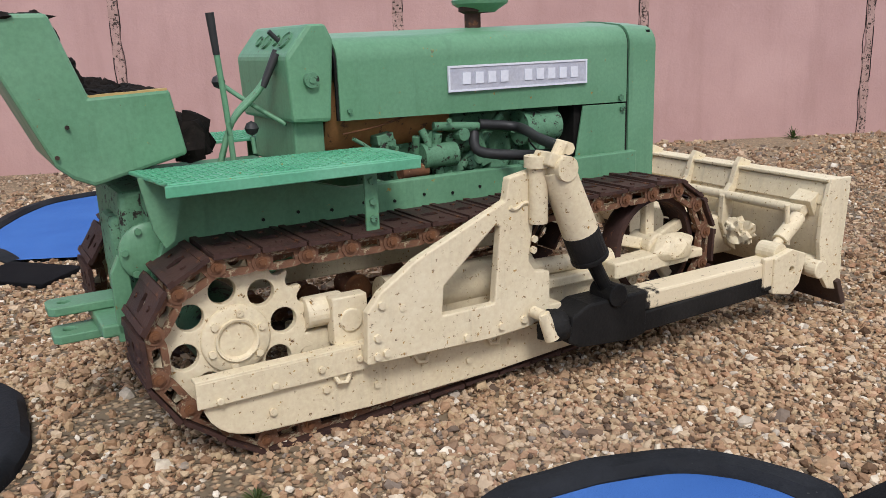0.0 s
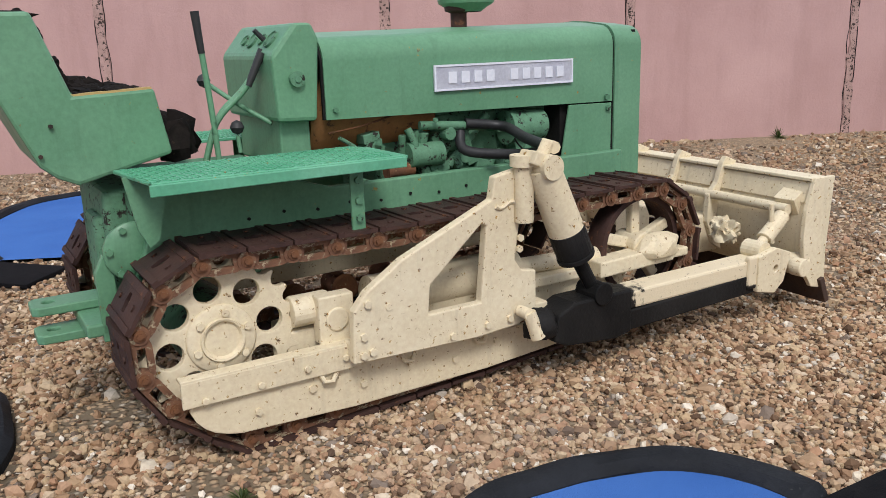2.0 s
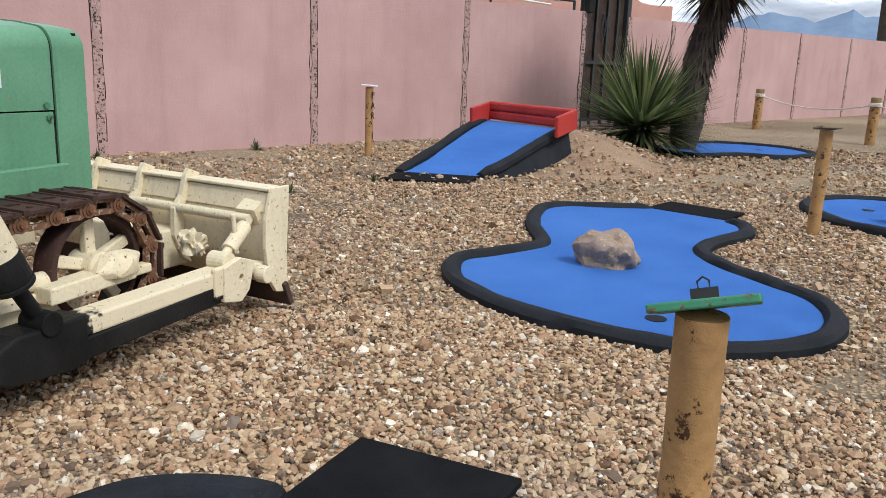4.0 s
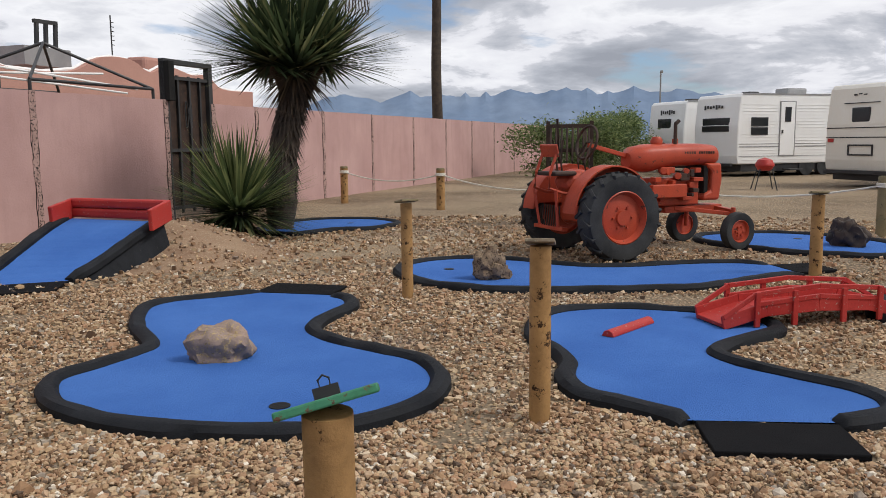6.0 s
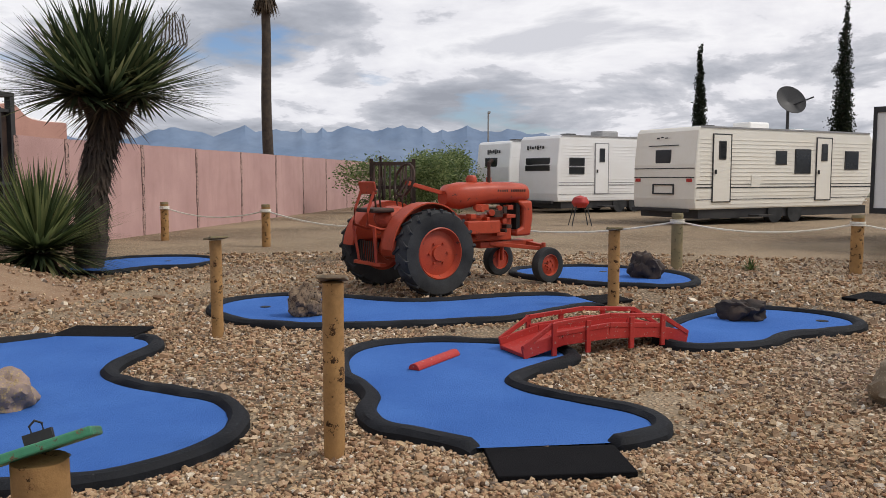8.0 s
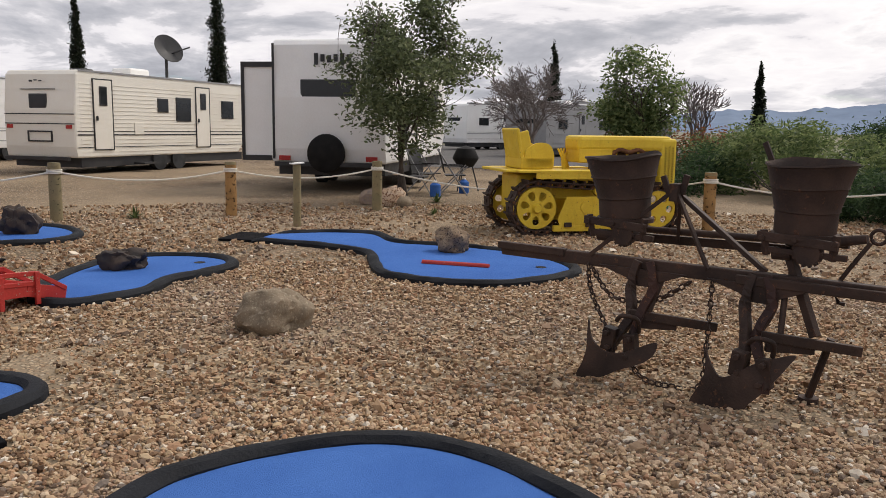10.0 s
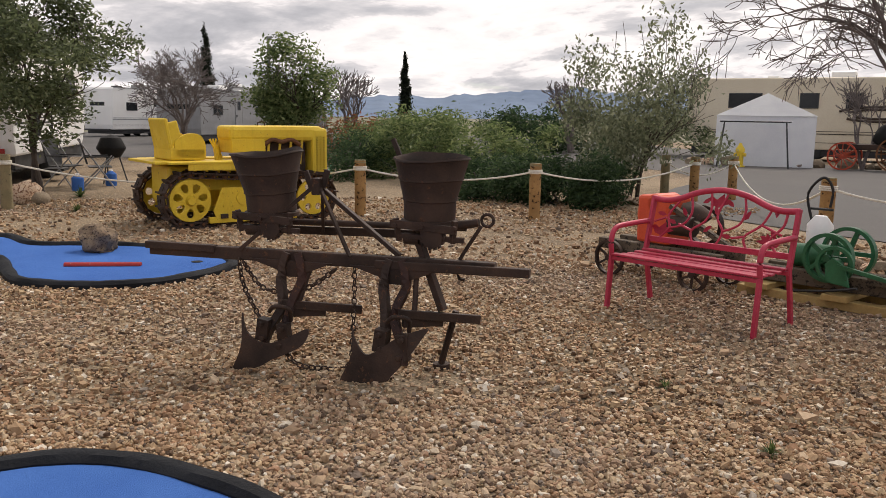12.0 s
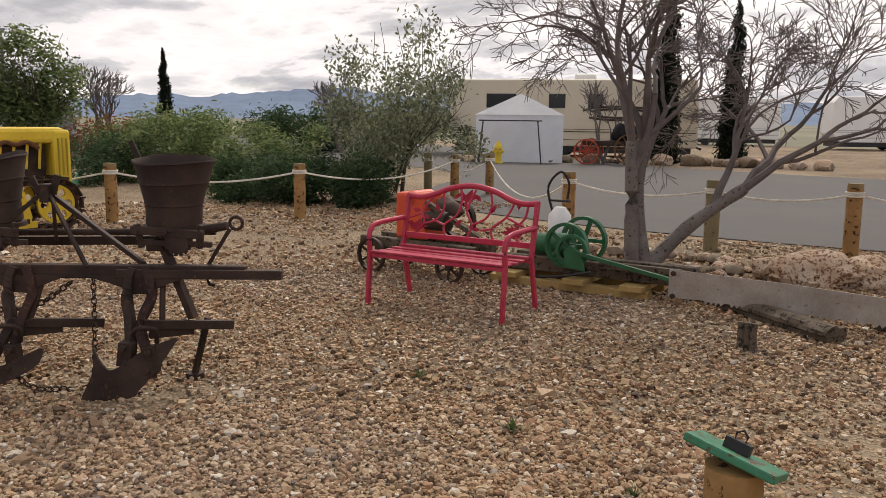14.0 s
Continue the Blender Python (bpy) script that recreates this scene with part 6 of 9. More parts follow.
# ---- yellow crawler ----
def yellow_crawler():
    T = thing("crawler_tractor", pose(11.1, -5.42, 0, 0, 0, -98.5), "bright yellow small crawler tractor with rusty tracks", "crawler tractor")
    wheels = ((0.0, 0.365, 0.35), (1.78, 0.335, 0.32))
    for s in (-1, 1):
        track(T, s * 0.50, 0.25, wheels, 36, "iron", "iron", 0.02, 0.035)
        holes = []
        for k in range(7):
            a = k * math.tau / 7 + 0.2
            holes.append([(math.cos(a) * (0.165 + 0.062 * math.cos(q)) - math.sin(a) * (0.046 + 0.014 * math.cos(q)) * math.sin(q), 0.365 + math.sin(a) * (0.165 + 0.062 * math.cos(q)) + math.cos(a) * (0.046 + 0.014 * math.cos(q)) * math.sin(q)) for q in [j * math.tau / 16 for j in range(16)]])
        part("sprocket", plate(B(), circle(0, 0.365, 0.275, 44), holes, s * 0.55 - 0.02, s * 0.55 + 0.02), "yellow", T, "yellow drive sprocket with holes", bevel=0.004)
        part("hub", lathe(B(), [(0.001, 0.05), (0.05, 0.05), (0.07, 0.0)], 20, axis_y(0, s * 0.57, 0.365) @ Matrix.Diagonal((1, 1, -s, 1))), "yellow", T, smooth=True)
        holes = [circle(1.78 + 0.16 * math.cos(k * math.tau / 6), 0.335 + 0.16 * math.sin(k * math.tau / 6), 0.05, 12) for k in range(6)]
        part("idler_wheel", plate(B(), circle(1.78, 0.335, 0.25, 40), holes, s * 0.53 - 0.02, s * 0.53 + 0.02), "yellow", T, bevel=0.004)
        bm = plate(B(), [(0.32, 0.12), (0.28, 0.22), (0.40, 0.52), (1.34, 0.52), (1.42, 0.2), (1.40, 0.12)], [], s * 0.615 - 0.012, s * 0.615 + 0.012)
        sg = part("track_guard", bm, "yellow", T, "yellow track side plate with bolts", bevel=0.006)
        bm = cyl(B(), (0.68, s * 0.62, 0.38), (0.68, s * 0.64, 0.38), 0.085, seg=26)
        bolts(bm, [(0.42 + 0.13 * (k % 8), 0.28 + 0.17 * (k // 8)) for k in range(16)], s * 0.627, 0.014, s)
        part("guard_cover", bm, "yellow", sg, smooth=True)
        part("skid_shoe", box(B(), (0.85, s * 0.60, 0.10), (1.25, 0.06, 0.08)), "yellow", T, bevel=0.006)
        for k in range(4):
            part("shoe_bracket", box(B(), (0.42 + 0.3 * k, s * 0.635, 0.15), (0.10, 0.04, 0.06)), "iron", T, bevel=0.004)
        part("carrier_roller", lathe(B(), [(0.001, 0.05), (0.05, 0.05), (0.06, 0.03), (0.085, 0.03), (0.085, -0.06), (0.001, -0.06)], 24, axis_y(0.88, s * 0.58, 0.60) @ Matrix.Diagonal((1, 1, -s, 1))), "yellow", T, smooth=True)
        part("deck_wing", box(B(), (0.42, s * 0.5, 0.85), (1.4, 0.34, 0.03)), "yellow", T, bevel=0.006)
        part("deck_skirt", box(B(), (0.5, s * 0.655, 0.80), (1.1, 0.012, 0.09)), "yellow", T, bevel=0.003)
    part("rear_deck", box(B(), (-0.22, 0, 0.85), (0.42, 1.1, 0.035)), "yellow", T, bevel=0.008)
    part("final_drive_case", box(B(), (0.05, 0, 0.55), (0.5, 0.7, 0.5)), "yellow", T, bevel=0.04)
    part("transmission", box(B(), (0.8, 0, 0.65), (1.2, 0.5, 0.4)), "yellow", T, bevel=0.02)
    # hood, radiator with pressed side louvres
    hd = part("hood", box(B(), (1.40, 0, 1.215), (1.42, 0.52, 0.21)), "yellow", T, bevel=0.055)
    part("hood_side", box(B(), (0.96, 0, 1.05), (0.50, 0.5, 0.2)), "yellow", T, bevel=0.02)
    rs = part("radiator_shell", box(B(), (2.05, 0, 0.93), (0.25, 0.545, 0.72)), "yellow", T, "yellow radiator shell with chevron louvres", bevel=0.04)
    for s in (-1, 1):
        bm = B()
        for i in range(3):
            for j in range(14):
                bar(bm, (1.985 + i * 0.055, s * 0.281, 0.70 + j * 0.036), (2.005 + i * 0.055, s * 0.283, 0.715 + j * 0.036 if i % 2 else 0.685 + j * 0.036), 0.012, 0.008)
        part("louvre_slots", bm, "grease", rs)
    part("engine_block", box(B(), (1.45, 0, 0.88), (0.85, 0.3, 0.42)), "iron", T, "dark oily engine block", bevel=0.01)
    for k in range(4):
        part("engine_strut", bar(B(), (1.25 + 0.17 * k, -0.2, 0.78), (1.28 + 0.17 * k, -0.22, 1.18), 0.04, 0.03), "yellow", T)
    part("manifold", tube(B(), spline([(1.2, -0.22, 1.05), (1.3, -0.25, 1.13), (1.45, -0.25, 1.1), (1.6, -0.24, 1.13), (1.75, -0.22, 1.05)], 5), 0.03, 10), "rust", T, "rust-brown exhaust manifold", smooth=True)
    # seat: curved arm rests and back
    for y in (-0.34, 0.30):
        pr = spline([(0.30, 0.90, 0), (0.30, 1.08, 0), (0.22, 1.2, 0), (0.05, 1.21, 0), (-0.1, 1.12, 0)], 6)
        part("seat_arm", plate(B(), [(p.x, p.y) for p in pr] + [(-0.12, 0.90)], [], y - 0.02, y + 0.02), "yellow", T, "curved yellow seat arm", bevel=0.012)
    part("seat_back", box(B(), (-0.17, -0.02, 1.2), (0.05, 0.66, 0.42), rotm(0, -10, 0)), "yellow", T, bevel=0.04)
    part("seat_back_wing", box(B(), (-0.10, -0.32, 1.22), (0.16, 0.04, 0.3), rotm(0, -14, 0)), "yellow", T, bevel=0.03)
    part("seat_base", box(B(), (0.07, -0.02, 0.95), (0.46, 0.68, 0.16)), "yellow", T, bevel=0.02)
    bm = B()
    for k in range(5):
        tube(bm, [(0.5 + 0.06 * k, -0.2 + 0.09 * k, 0.85), (0.48 + 0.05 * k, -0.2 + 0.09 * k, 1.02), (0.42 + 0.08 * k, -0.2 + 0.09 * k, 1.14)], 0.014, 6)
    part("control_lever", bm, "yellow", T, "yellow control levers")
    part("lifting_eye", tube(B(), [(1.2, 0, 1.3), (1.21, 0, 1.36), (1.26, 0, 1.38), (1.31, 0, 1.36), (1.32, 0, 1.3)], 0.009, 6), "iron", T)
    part("red_container", box(B(), (0.35, 0.2, 1.02), (0.2, 0.2, 0.16)), "red", T, "small red box on the deck", bevel=0.02)


yellow_crawler()


# ---- two-row planter plough ----
def planter():
    T = thing("planter_plough", pose(5.8, -2.48, 0, 0, 0, -152.3), "dark rusty two-row planter plough with seed hoppers", "plough")
    bm = bar(B(), (-0.02, 0, 0.63), (2.2, 0, 0.64), 0.06, 0.075)
    part("tool_bar", bm, "iron", T, "long dark steel tool bar", bevel=0.006)
    part("tool_bar_end", bar(B(), (1.5, -0.03, 0.63), (2.4, -0.03, 0.635), 0.05, 0.05), "iron", T, bevel=0.005)
    part("tool_bar_end", bar(B(), (-0.04, -0.02, 0.655), (0.45, -0.02, 0.655), 0.05, 0.045), "iron", T, bevel=0.005)
    part("rear_bar", cyl(B(), (0.7, 0.30, 0.80), (1.95, 0.30, 0.82), 0.02, seg=12), "iron", T, smooth=True)
    part("rear_bar", bar(B(), (0.65, 0.36, 0.74), (1.75, 0.36, 0.76), 0.03, 0.05), "iron", T)
    for x, lean in ((0.765, -3), (1.775, 2)):
        prof = [(0.145, 0.0), (0.15, 0.005), (0.152, 0.115), (0.16, 0.12), (0.158, 0.132), (0.182, 0.235), (0.19, 0.24), (0.187, 0.252), (0.212, 0.35), (0.222, 0.355), (0.218, 0.365), (0.205, 0.345), (0.15, 0.13), (0.14, 0.03), (0.001, 0.03)]
        bm = lathe(B(), prof, 36)
        for v in bm.verts:
            k = v.co.z / 0.36
            v.co.x *= 1 + 0.05 * k * noise.noise(Vector((v.co.x * 5, v.co.y * 5, x)))
            v.co.z += 0.022 * k * k * noise.noise(Vector((v.co.x * 6, v.co.y * 6, x + 3)))
        hp = part("seed_hopper", bm, "iron", T, "dark sheet-metal seed hopper with dented rim", smooth=True)
        hp.matrix_basis = pose(x, 0.12, 0.885, 3, lean, 0)
        part("hopper_plate", cyl(cyl(B(), (x, 0.12, 0.862), (x, 0.12, 0.886), 0.165, seg=28), (x, 0.12, 0.80), (x, 0.12, 0.862), 0.07, 0.12, 20), "iron", T, "dark cast hopper plate", smooth=True)
        bm = bar(B(), (x - 0.19, -0.02, 0.87), (x + 0.2, -0.02, 0.845), 0.03, 0.045)
        bar(bm, (x - 0.17, 0.0, 0.80), (x + 0.24, 0.0, 0.79), 0.03, 0.03)
        for dx in (-0.16, 0.0, 0.19):
            bar(bm, (x + dx, -0.015, 0.90), (x + dx * 0.9, 0.0, 0.77), 0.03, 0.03)
            cyl(bm, (x + dx, -0.05, 0.86), (x + dx, 0.0, 0.86), 0.016, seg=6)
        part("feed_bracket", bm, "iron", T, "dark bolted feed bracket", bevel=0.003)
        bm = cyl(B(), (x + 0.06, -0.03, 0.80), (x + 0.06, 0.05, 0.80), 0.062, seg=22)
        cyl(bm, (x - 0.12, 0.03, 0.78), (x - 0.03, 0.03, 0.78), 0.035, seg=14)
        for k in range(14):
            a = k * math.tau / 14
            box(bm, (x + 0.06 + 0.066 * math.cos(a), -0.01, 0.80 + 0.066 * math.sin(a)), (0.014, 0.03, 0.014), rotm(0, -math.degrees(a), 0))
        part("feed_gear", bm, "iron", T, "small toothed feed gear")
    part("drive_shaft", cyl(B(), (1.9, 0.1, 0.85), (2.08, 0.08, 0.885), 0.03, 0.022, 14), "iron", T, smooth=True)
    part("clevis_ring", tube(B(), [(2.13 + 0.035 * math.cos(a), 0.08, 0.90 + 0.035 * math.sin(a)) for a in [k * math.tau / 14 for k in range(14)]], 0.010, 6, True), "iron", T, smooth=True)
    part("link_rod", tube(B(), [(2.10, 0.06, 0.87), (2.02, 0.05, 0.74), (1.95, 0.05, 0.62), (1.98, 0.05, 0.56), (2.01, 0.05, 0.555)], 0.011, 7), "iron", T, smooth=True)
    for a, b, w in (((1.07, 0.12, 1.07), (0.62, -0.03, 0.66), 0.03), ((1.07, 0.12, 1.07), (1.34, -0.03, 0.66), 0.022), ((1.05, 0.16, 1.06), (1.62, 0.05, 0.67), 0.032), ((1.09, 0.14, 1.1), (1.02, 0.3, 0.75), 0.02)):
        part("hitch_strut", bar(B(), a, b, w, w * 0.8), "iron", T, bevel=0.003)
    bm = box(B(), (1.07, 0.12, 1.05), (0.05, 0.08, 0.1))
    bar(bm, (1.04, 0.1, 1.04), (1.0, 0.1, 1.14), 0.02, 0.035)
    bar(bm, (1.1, 0.13, 1.04), (1.13, 0.13, 1.15), 0.02, 0.035)
    part("hitch_head", bm, "iron", T, bevel=0.004)
    part("depth_lever", bar(B(), (1.52, 0.2, 1.34), (1.74, 0.15, 0.88), 0.012, 0.03), "iron", T)
    for x0, x1, big in ((0.97, 0.93, 0.0), (1.62, 1.66, 1.0)):
        # gusset under the bar, two bent shanks, clamps and hook bolts
        part("gusset", plate(B(), [(x0 - 0.28, 0.615), (x0 + 0.26, 0.615), (x0 + 0.1, 0.55), (x0 + 0.05, 0.52), (x0 - 0.05, 0.52), (x0 - 0.1, 0.56)], [], -0.05, -0.02), "iron", T, bevel=0.003)
        for dx, mt in ((-0.045, "iron"), (0.06, "rust_track")):
            line = spline([(x0 + dx * 0.6, -0.03, 0.66), (x0 + dx * 1.3, -0.06, 0.52), (x0 + dx * 0.5, -0.12, 0.36), (x1 + dx, -0.19, 0.2), (x1 + dx * 1.2, -0.22, 0.10)], 5)
            part("shank", tube(B(), line, 0.034, 4), mt, T, "bent flat-iron shank", bevel=0.004)
        bm = box(B(), (x1 - 0.06, -0.2, 0.23), (0.075, 0.07, 0.13), rotm(0, 8, 0))
        box(bm, (x1 + 0.07, -0.2, 0.2), (0.07, 0.06, 0.15), rotm(0, -6, 0))
        bolts(bm, [(x1 - 0.06, 0.27), (x1 - 0.05, 0.19), (x1 + 0.07, 0.25), (x1 + 0.06, 0.15)], -0.23, 0.017, -1, 0.035)
        tube(bm, spline([(x1 - 0.02, -0.21, 0.34), (x1 + 0.03, -0.24, 0.38), (x1 + 0.1, -0.2, 0.36), (x1 + 0.09, -0.16, 0.28)], 5), 0.014, 8)
        part("shank_clamp", bm, "iron", T, "bolted shank clamp", bevel=0.004)
        part("foot_beam", bar(B(), (x1 + 0.02, -0.14, 0.375), (x1 + 0.44, 0.08, 0.325), 0.03, 0.05), "iron", T, bevel=0.004)
        part("foot_beam", bar(B(), (x1 + 0.04, -0.13, 0.32), (x1 + 0.24, 0.0, 0.315), 0.03, 0.05), "iron", T, bevel=0.004)
        part("brace_rod", cyl(B(), (x1 + 0.1, -0.1, 0.34), (x0 + 0.12, 0.0, 0.62), 0.016, seg=10), "iron", T, smooth=True)
        # share with an upright point and a swept mouldboard
        if big:
            out = [(1.44, 0.31), (1.455, 0.26), (1.50, 0.19), (1.545, 0.16), (1.62, 0.20), (1.70, 0.255), (1.85, 0.305), (1.83, 0.25), (1.76, 0.14), (1.68, 0.045), (1.64, 0.012), (1.40, -0.015), (1.43, 0.09), (1.455, 0.17)]
        else:
            out = [(0.745, 0.325), (0.77, 0.26), (0.80, 0.215), (0.87, 0.17), (0.96, 0.17), (1.05, 0.21), (1.135, 0.245), (1.13, 0.18), (1.08, 0.13), (0.96, 0.075), (0.86, 0.02), (0.72, 0.0), (0.75, 0.09), (0.765, 0.18)]
        pr = spline([(x, z, 0) for x, z in out], 4, True)
        bm = plate(B(), [(p.x, p.y) for p in pr], [], -0.30, -0.286)
        for v in bm.verts:
            u = v.co.x - out[0][0]
            v.co.y += 0.55 * u * u + 0.6 * v.co.z * v.co.z
        part("plough_share", bm, "iron", T, "worn curved plough share", smooth=True)
    part("seed_tube", bar(B(), (1.73, 0.05, 0.78), (1.90, 0.0, 0.38), 0.05, 0.04), "iron", T, bevel=0.004)
    bm = cyl(B(), (1.95, 0.1, 0.36), (1.86, 0.12, 0.03), 0.02, seg=10)
    cyl(bm, (1.86, 0.12, 0.0), (1.86, 0.12, 0.03), 0.05, seg=14)
    part("stand_leg", bm, "iron", T)

    def chain(pts, r=0.006, step=0.034):
        P = spline(pts, 40)
        bm = B()
        acc, k = 0.0, 0
        for a, b in zip(P, P[1:]):
            acc += (b - a).length
            if acc >= step:
                acc = 0
                d = (b - a).normalized()
                s = d.cross(Vector((0, 1, 0) if k % 2 else (1, 0, 0.3))).normalized() * 0.013
                d = d * 0.024
                tube(bm, [a - d, a - d * 0.4 + s, a + d * 0.4 + s, a + d, a + d * 0.4 - s, a - d * 0.4 - s], r, 5, True)
                k += 1
        part("chain", bm, "iron", T, "hanging rusty link chain")
    chain([(0.62, -0.04, 0.62), (0.66, -0.06, 0.45), (0.78, -0.1, 0.28), (0.88, -0.15, 0.2)])
    chain([(0.64, -0.04, 0.6), (0.8, -0.06, 0.44), (1.05, -0.06, 0.45), (1.25, -0.03, 0.58)])
    chain([(1.37, -0.03, 0.62), (1.37, -0.05, 0.3), (1.36, -0.1, 0.03), (1.22, -0.16, 0.015), (1.08, -0.2, 0.04), (0.97, -0.2, 0.14)], 0.005)


planter()


# ---- garden bench ----
def bench():
    T = thing("garden_bench", pose(3.78, -5.76, 0, 0, 0, -3), "berry-red metal garden bench with bird and branch back", "bench")
    hw = 0.605
    for s in (-1, 1):
        x = s * hw
        part("front_leg", bar(B(), (x, 0.27, 0.0), (x, 0.235, 0.42), 0.045, 0.028, (1, 0, 0)), "bench", T, bevel=0.005)
        part("rear_leg", bar(B(), (x * 0.985, -0.33, 0.0), (x * 0.985, -0.225, 0.44), 0.045, 0.028, (1, 0, 0)), "bench", T, bevel=0.005)
        part("back_post", bar(B(), (x * 0.985, -0.225, 0.42), (x * 0.985, -0.32, 0.86), 0.05, 0.03, (1, 0, 0)), "bench", T, bevel=0.005)
        arm = spline([(x, 0.235, 0.42), (x, 0.25, 0.55), (x, 0.20, 0.635), (x, 0.05, 0.655), (x, -0.26, 0.66)], 8)
        part("arm_rest", tube(B(), arm, 0.021, 10), "bench", T, "curved arm rest", smooth=True)
    for k in range(5):
        y = 0.23 - k * 0.105
        pr = [(x * 0.1 * hw, y, 0.435 - 0.02 * math.sin(math.pi * k / 5)) for x in range(-10, 11, 4)]
        part("seat_slat", bar(B(), (-hw + 0.01, y, 0.435 - 0.016 * math.sin(math.pi * k / 4)), (hw - 0.01, y, 0.435 - 0.016 * math.sin(math.pi * k / 4)), 0.062, 0.016), "bench", T, bevel=0.004)
    part("seat_rail", bar(B(), (-hw, 0.24, 0.405), (hw, 0.24, 0.405), 0.02, 0.03), "bench", T)
    part("seat_rail", bar(B(), (-hw, -0.2, 0.405), (hw, -0.2, 0.405), 0.02, 0.03), "bench", T)

    def bk(x, z):
        return Vector((x, -0.225 - (z - 0.42) * 0.216, z))
    part("back_lower_rail", bar(B(), bk(-hw, 0.52), bk(hw, 0.52), 0.025, 0.045), "bench", T, bevel=0.004)
    crest = spline([(-hw, 0.845, 0), (-0.48, 0.835, 0), (-0.36, 0.86, 0), (-0.2, 0.92, 0), (0, 0.95, 0), (0.2, 0.92, 0), (0.36, 0.86, 0), (0.48, 0.835, 0), (hw, 0.845, 0)], 4)
    part("back_crest", tube(B(), [bk(p.x, p.y) for p in crest], 0.024, 10), "bench", T, "arched crest rail", smooth=True)
    for pts in ([(0.5, 0.53), (0.42, 0.62), (0.44, 0.72), (0.36, 0.84)], [(0.42, 0.62), (0.30, 0.66), (0.24, 0.76), (0.26, 0.88)], [(0.2, 0.53), (0.22, 0.62), (0.12, 0.70), (0.08, 0.80), (0.1, 0.93)], [(0.22, 0.62), (0.34, 0.66)], [(0.0, 0.53), (-0.04, 0.64), (0.02, 0.75), (-0.04, 0.92)],
                [(-0.04, 0.64), (-0.16, 0.70), (-0.2, 0.8), (-0.18, 0.9)], [(-0.25, 0.53), (-0.22, 0.62), (-0.34, 0.72), (-0.4, 0.84)], [(-0.22, 0.62), (-0.12, 0.6)], [(-0.48, 0.53), (-0.42, 0.62), (-0.5, 0.72), (-0.52, 0.82)], [(0.56, 0.66), (0.46, 0.7)], [(-0.34, 0.72), (-0.5, 0.66)]):
        P = [bk(p.x, p.y) for p in spline([(x, z, 0) for x, z in pts], 5)]
        part("back_branch", tube(B(), P, 0.010, 6), "bench", T, smooth=True)
    for x, z, a in ((0.36, 0.66, 20), (0.28, 0.72, 60), (0.12, 0.62, 140), (0.02, 0.75, 70), (-0.12, 0.6, 10), (-0.2, 0.74, 120), (-0.34, 0.64, 200), (-0.46, 0.62, 60), (0.46, 0.72, 10), (-0.1, 0.83, 40), (0.16, 0.84, 150), (-0.44, 0.78, 90)):
        c, sn = math.cos(radians(a)), math.sin(radians(a))
        lf = [(0, 0), (0.03, 0.018), (0.065, 0.012), (0.085, 0), (0.06, -0.016), (0.028, -0.016)]
        bm = B()
        f = [bm.verts.new(bk(x + u * c - v * sn, z + u * sn + v * c)) for u, v in lf]
        bmesh.ops.solidify(bm, geom=[bm.faces.new(f)], thickness=0.006)
        part("back_leaf", bm, "bench", T)
    for x, z, sx in ((0.02, 0.84, 1), (-0.42, 0.58, -1), (0.48, 0.58, 1)):
        bd = [(-0.11, 0.02), (-0.05, 0.0), (0.01, -0.025), (0.06, -0.01), (0.085, 0.03), (0.105, 0.035), (0.085, 0.05), (0.06, 0.055), (0.03, 0.035), (0.0, 0.06), (-0.03, 0.085), (-0.035, 0.045)]
        bm = B()
        f = [bm.verts.new(bk(x + u * sx, z + v)) for u, v in bd]
        bmesh.ops.solidify(bm, geom=[bm.faces.new(f)], thickness=0.006)
        part("back_bird_cutout", bm, "bench", T)


bench()


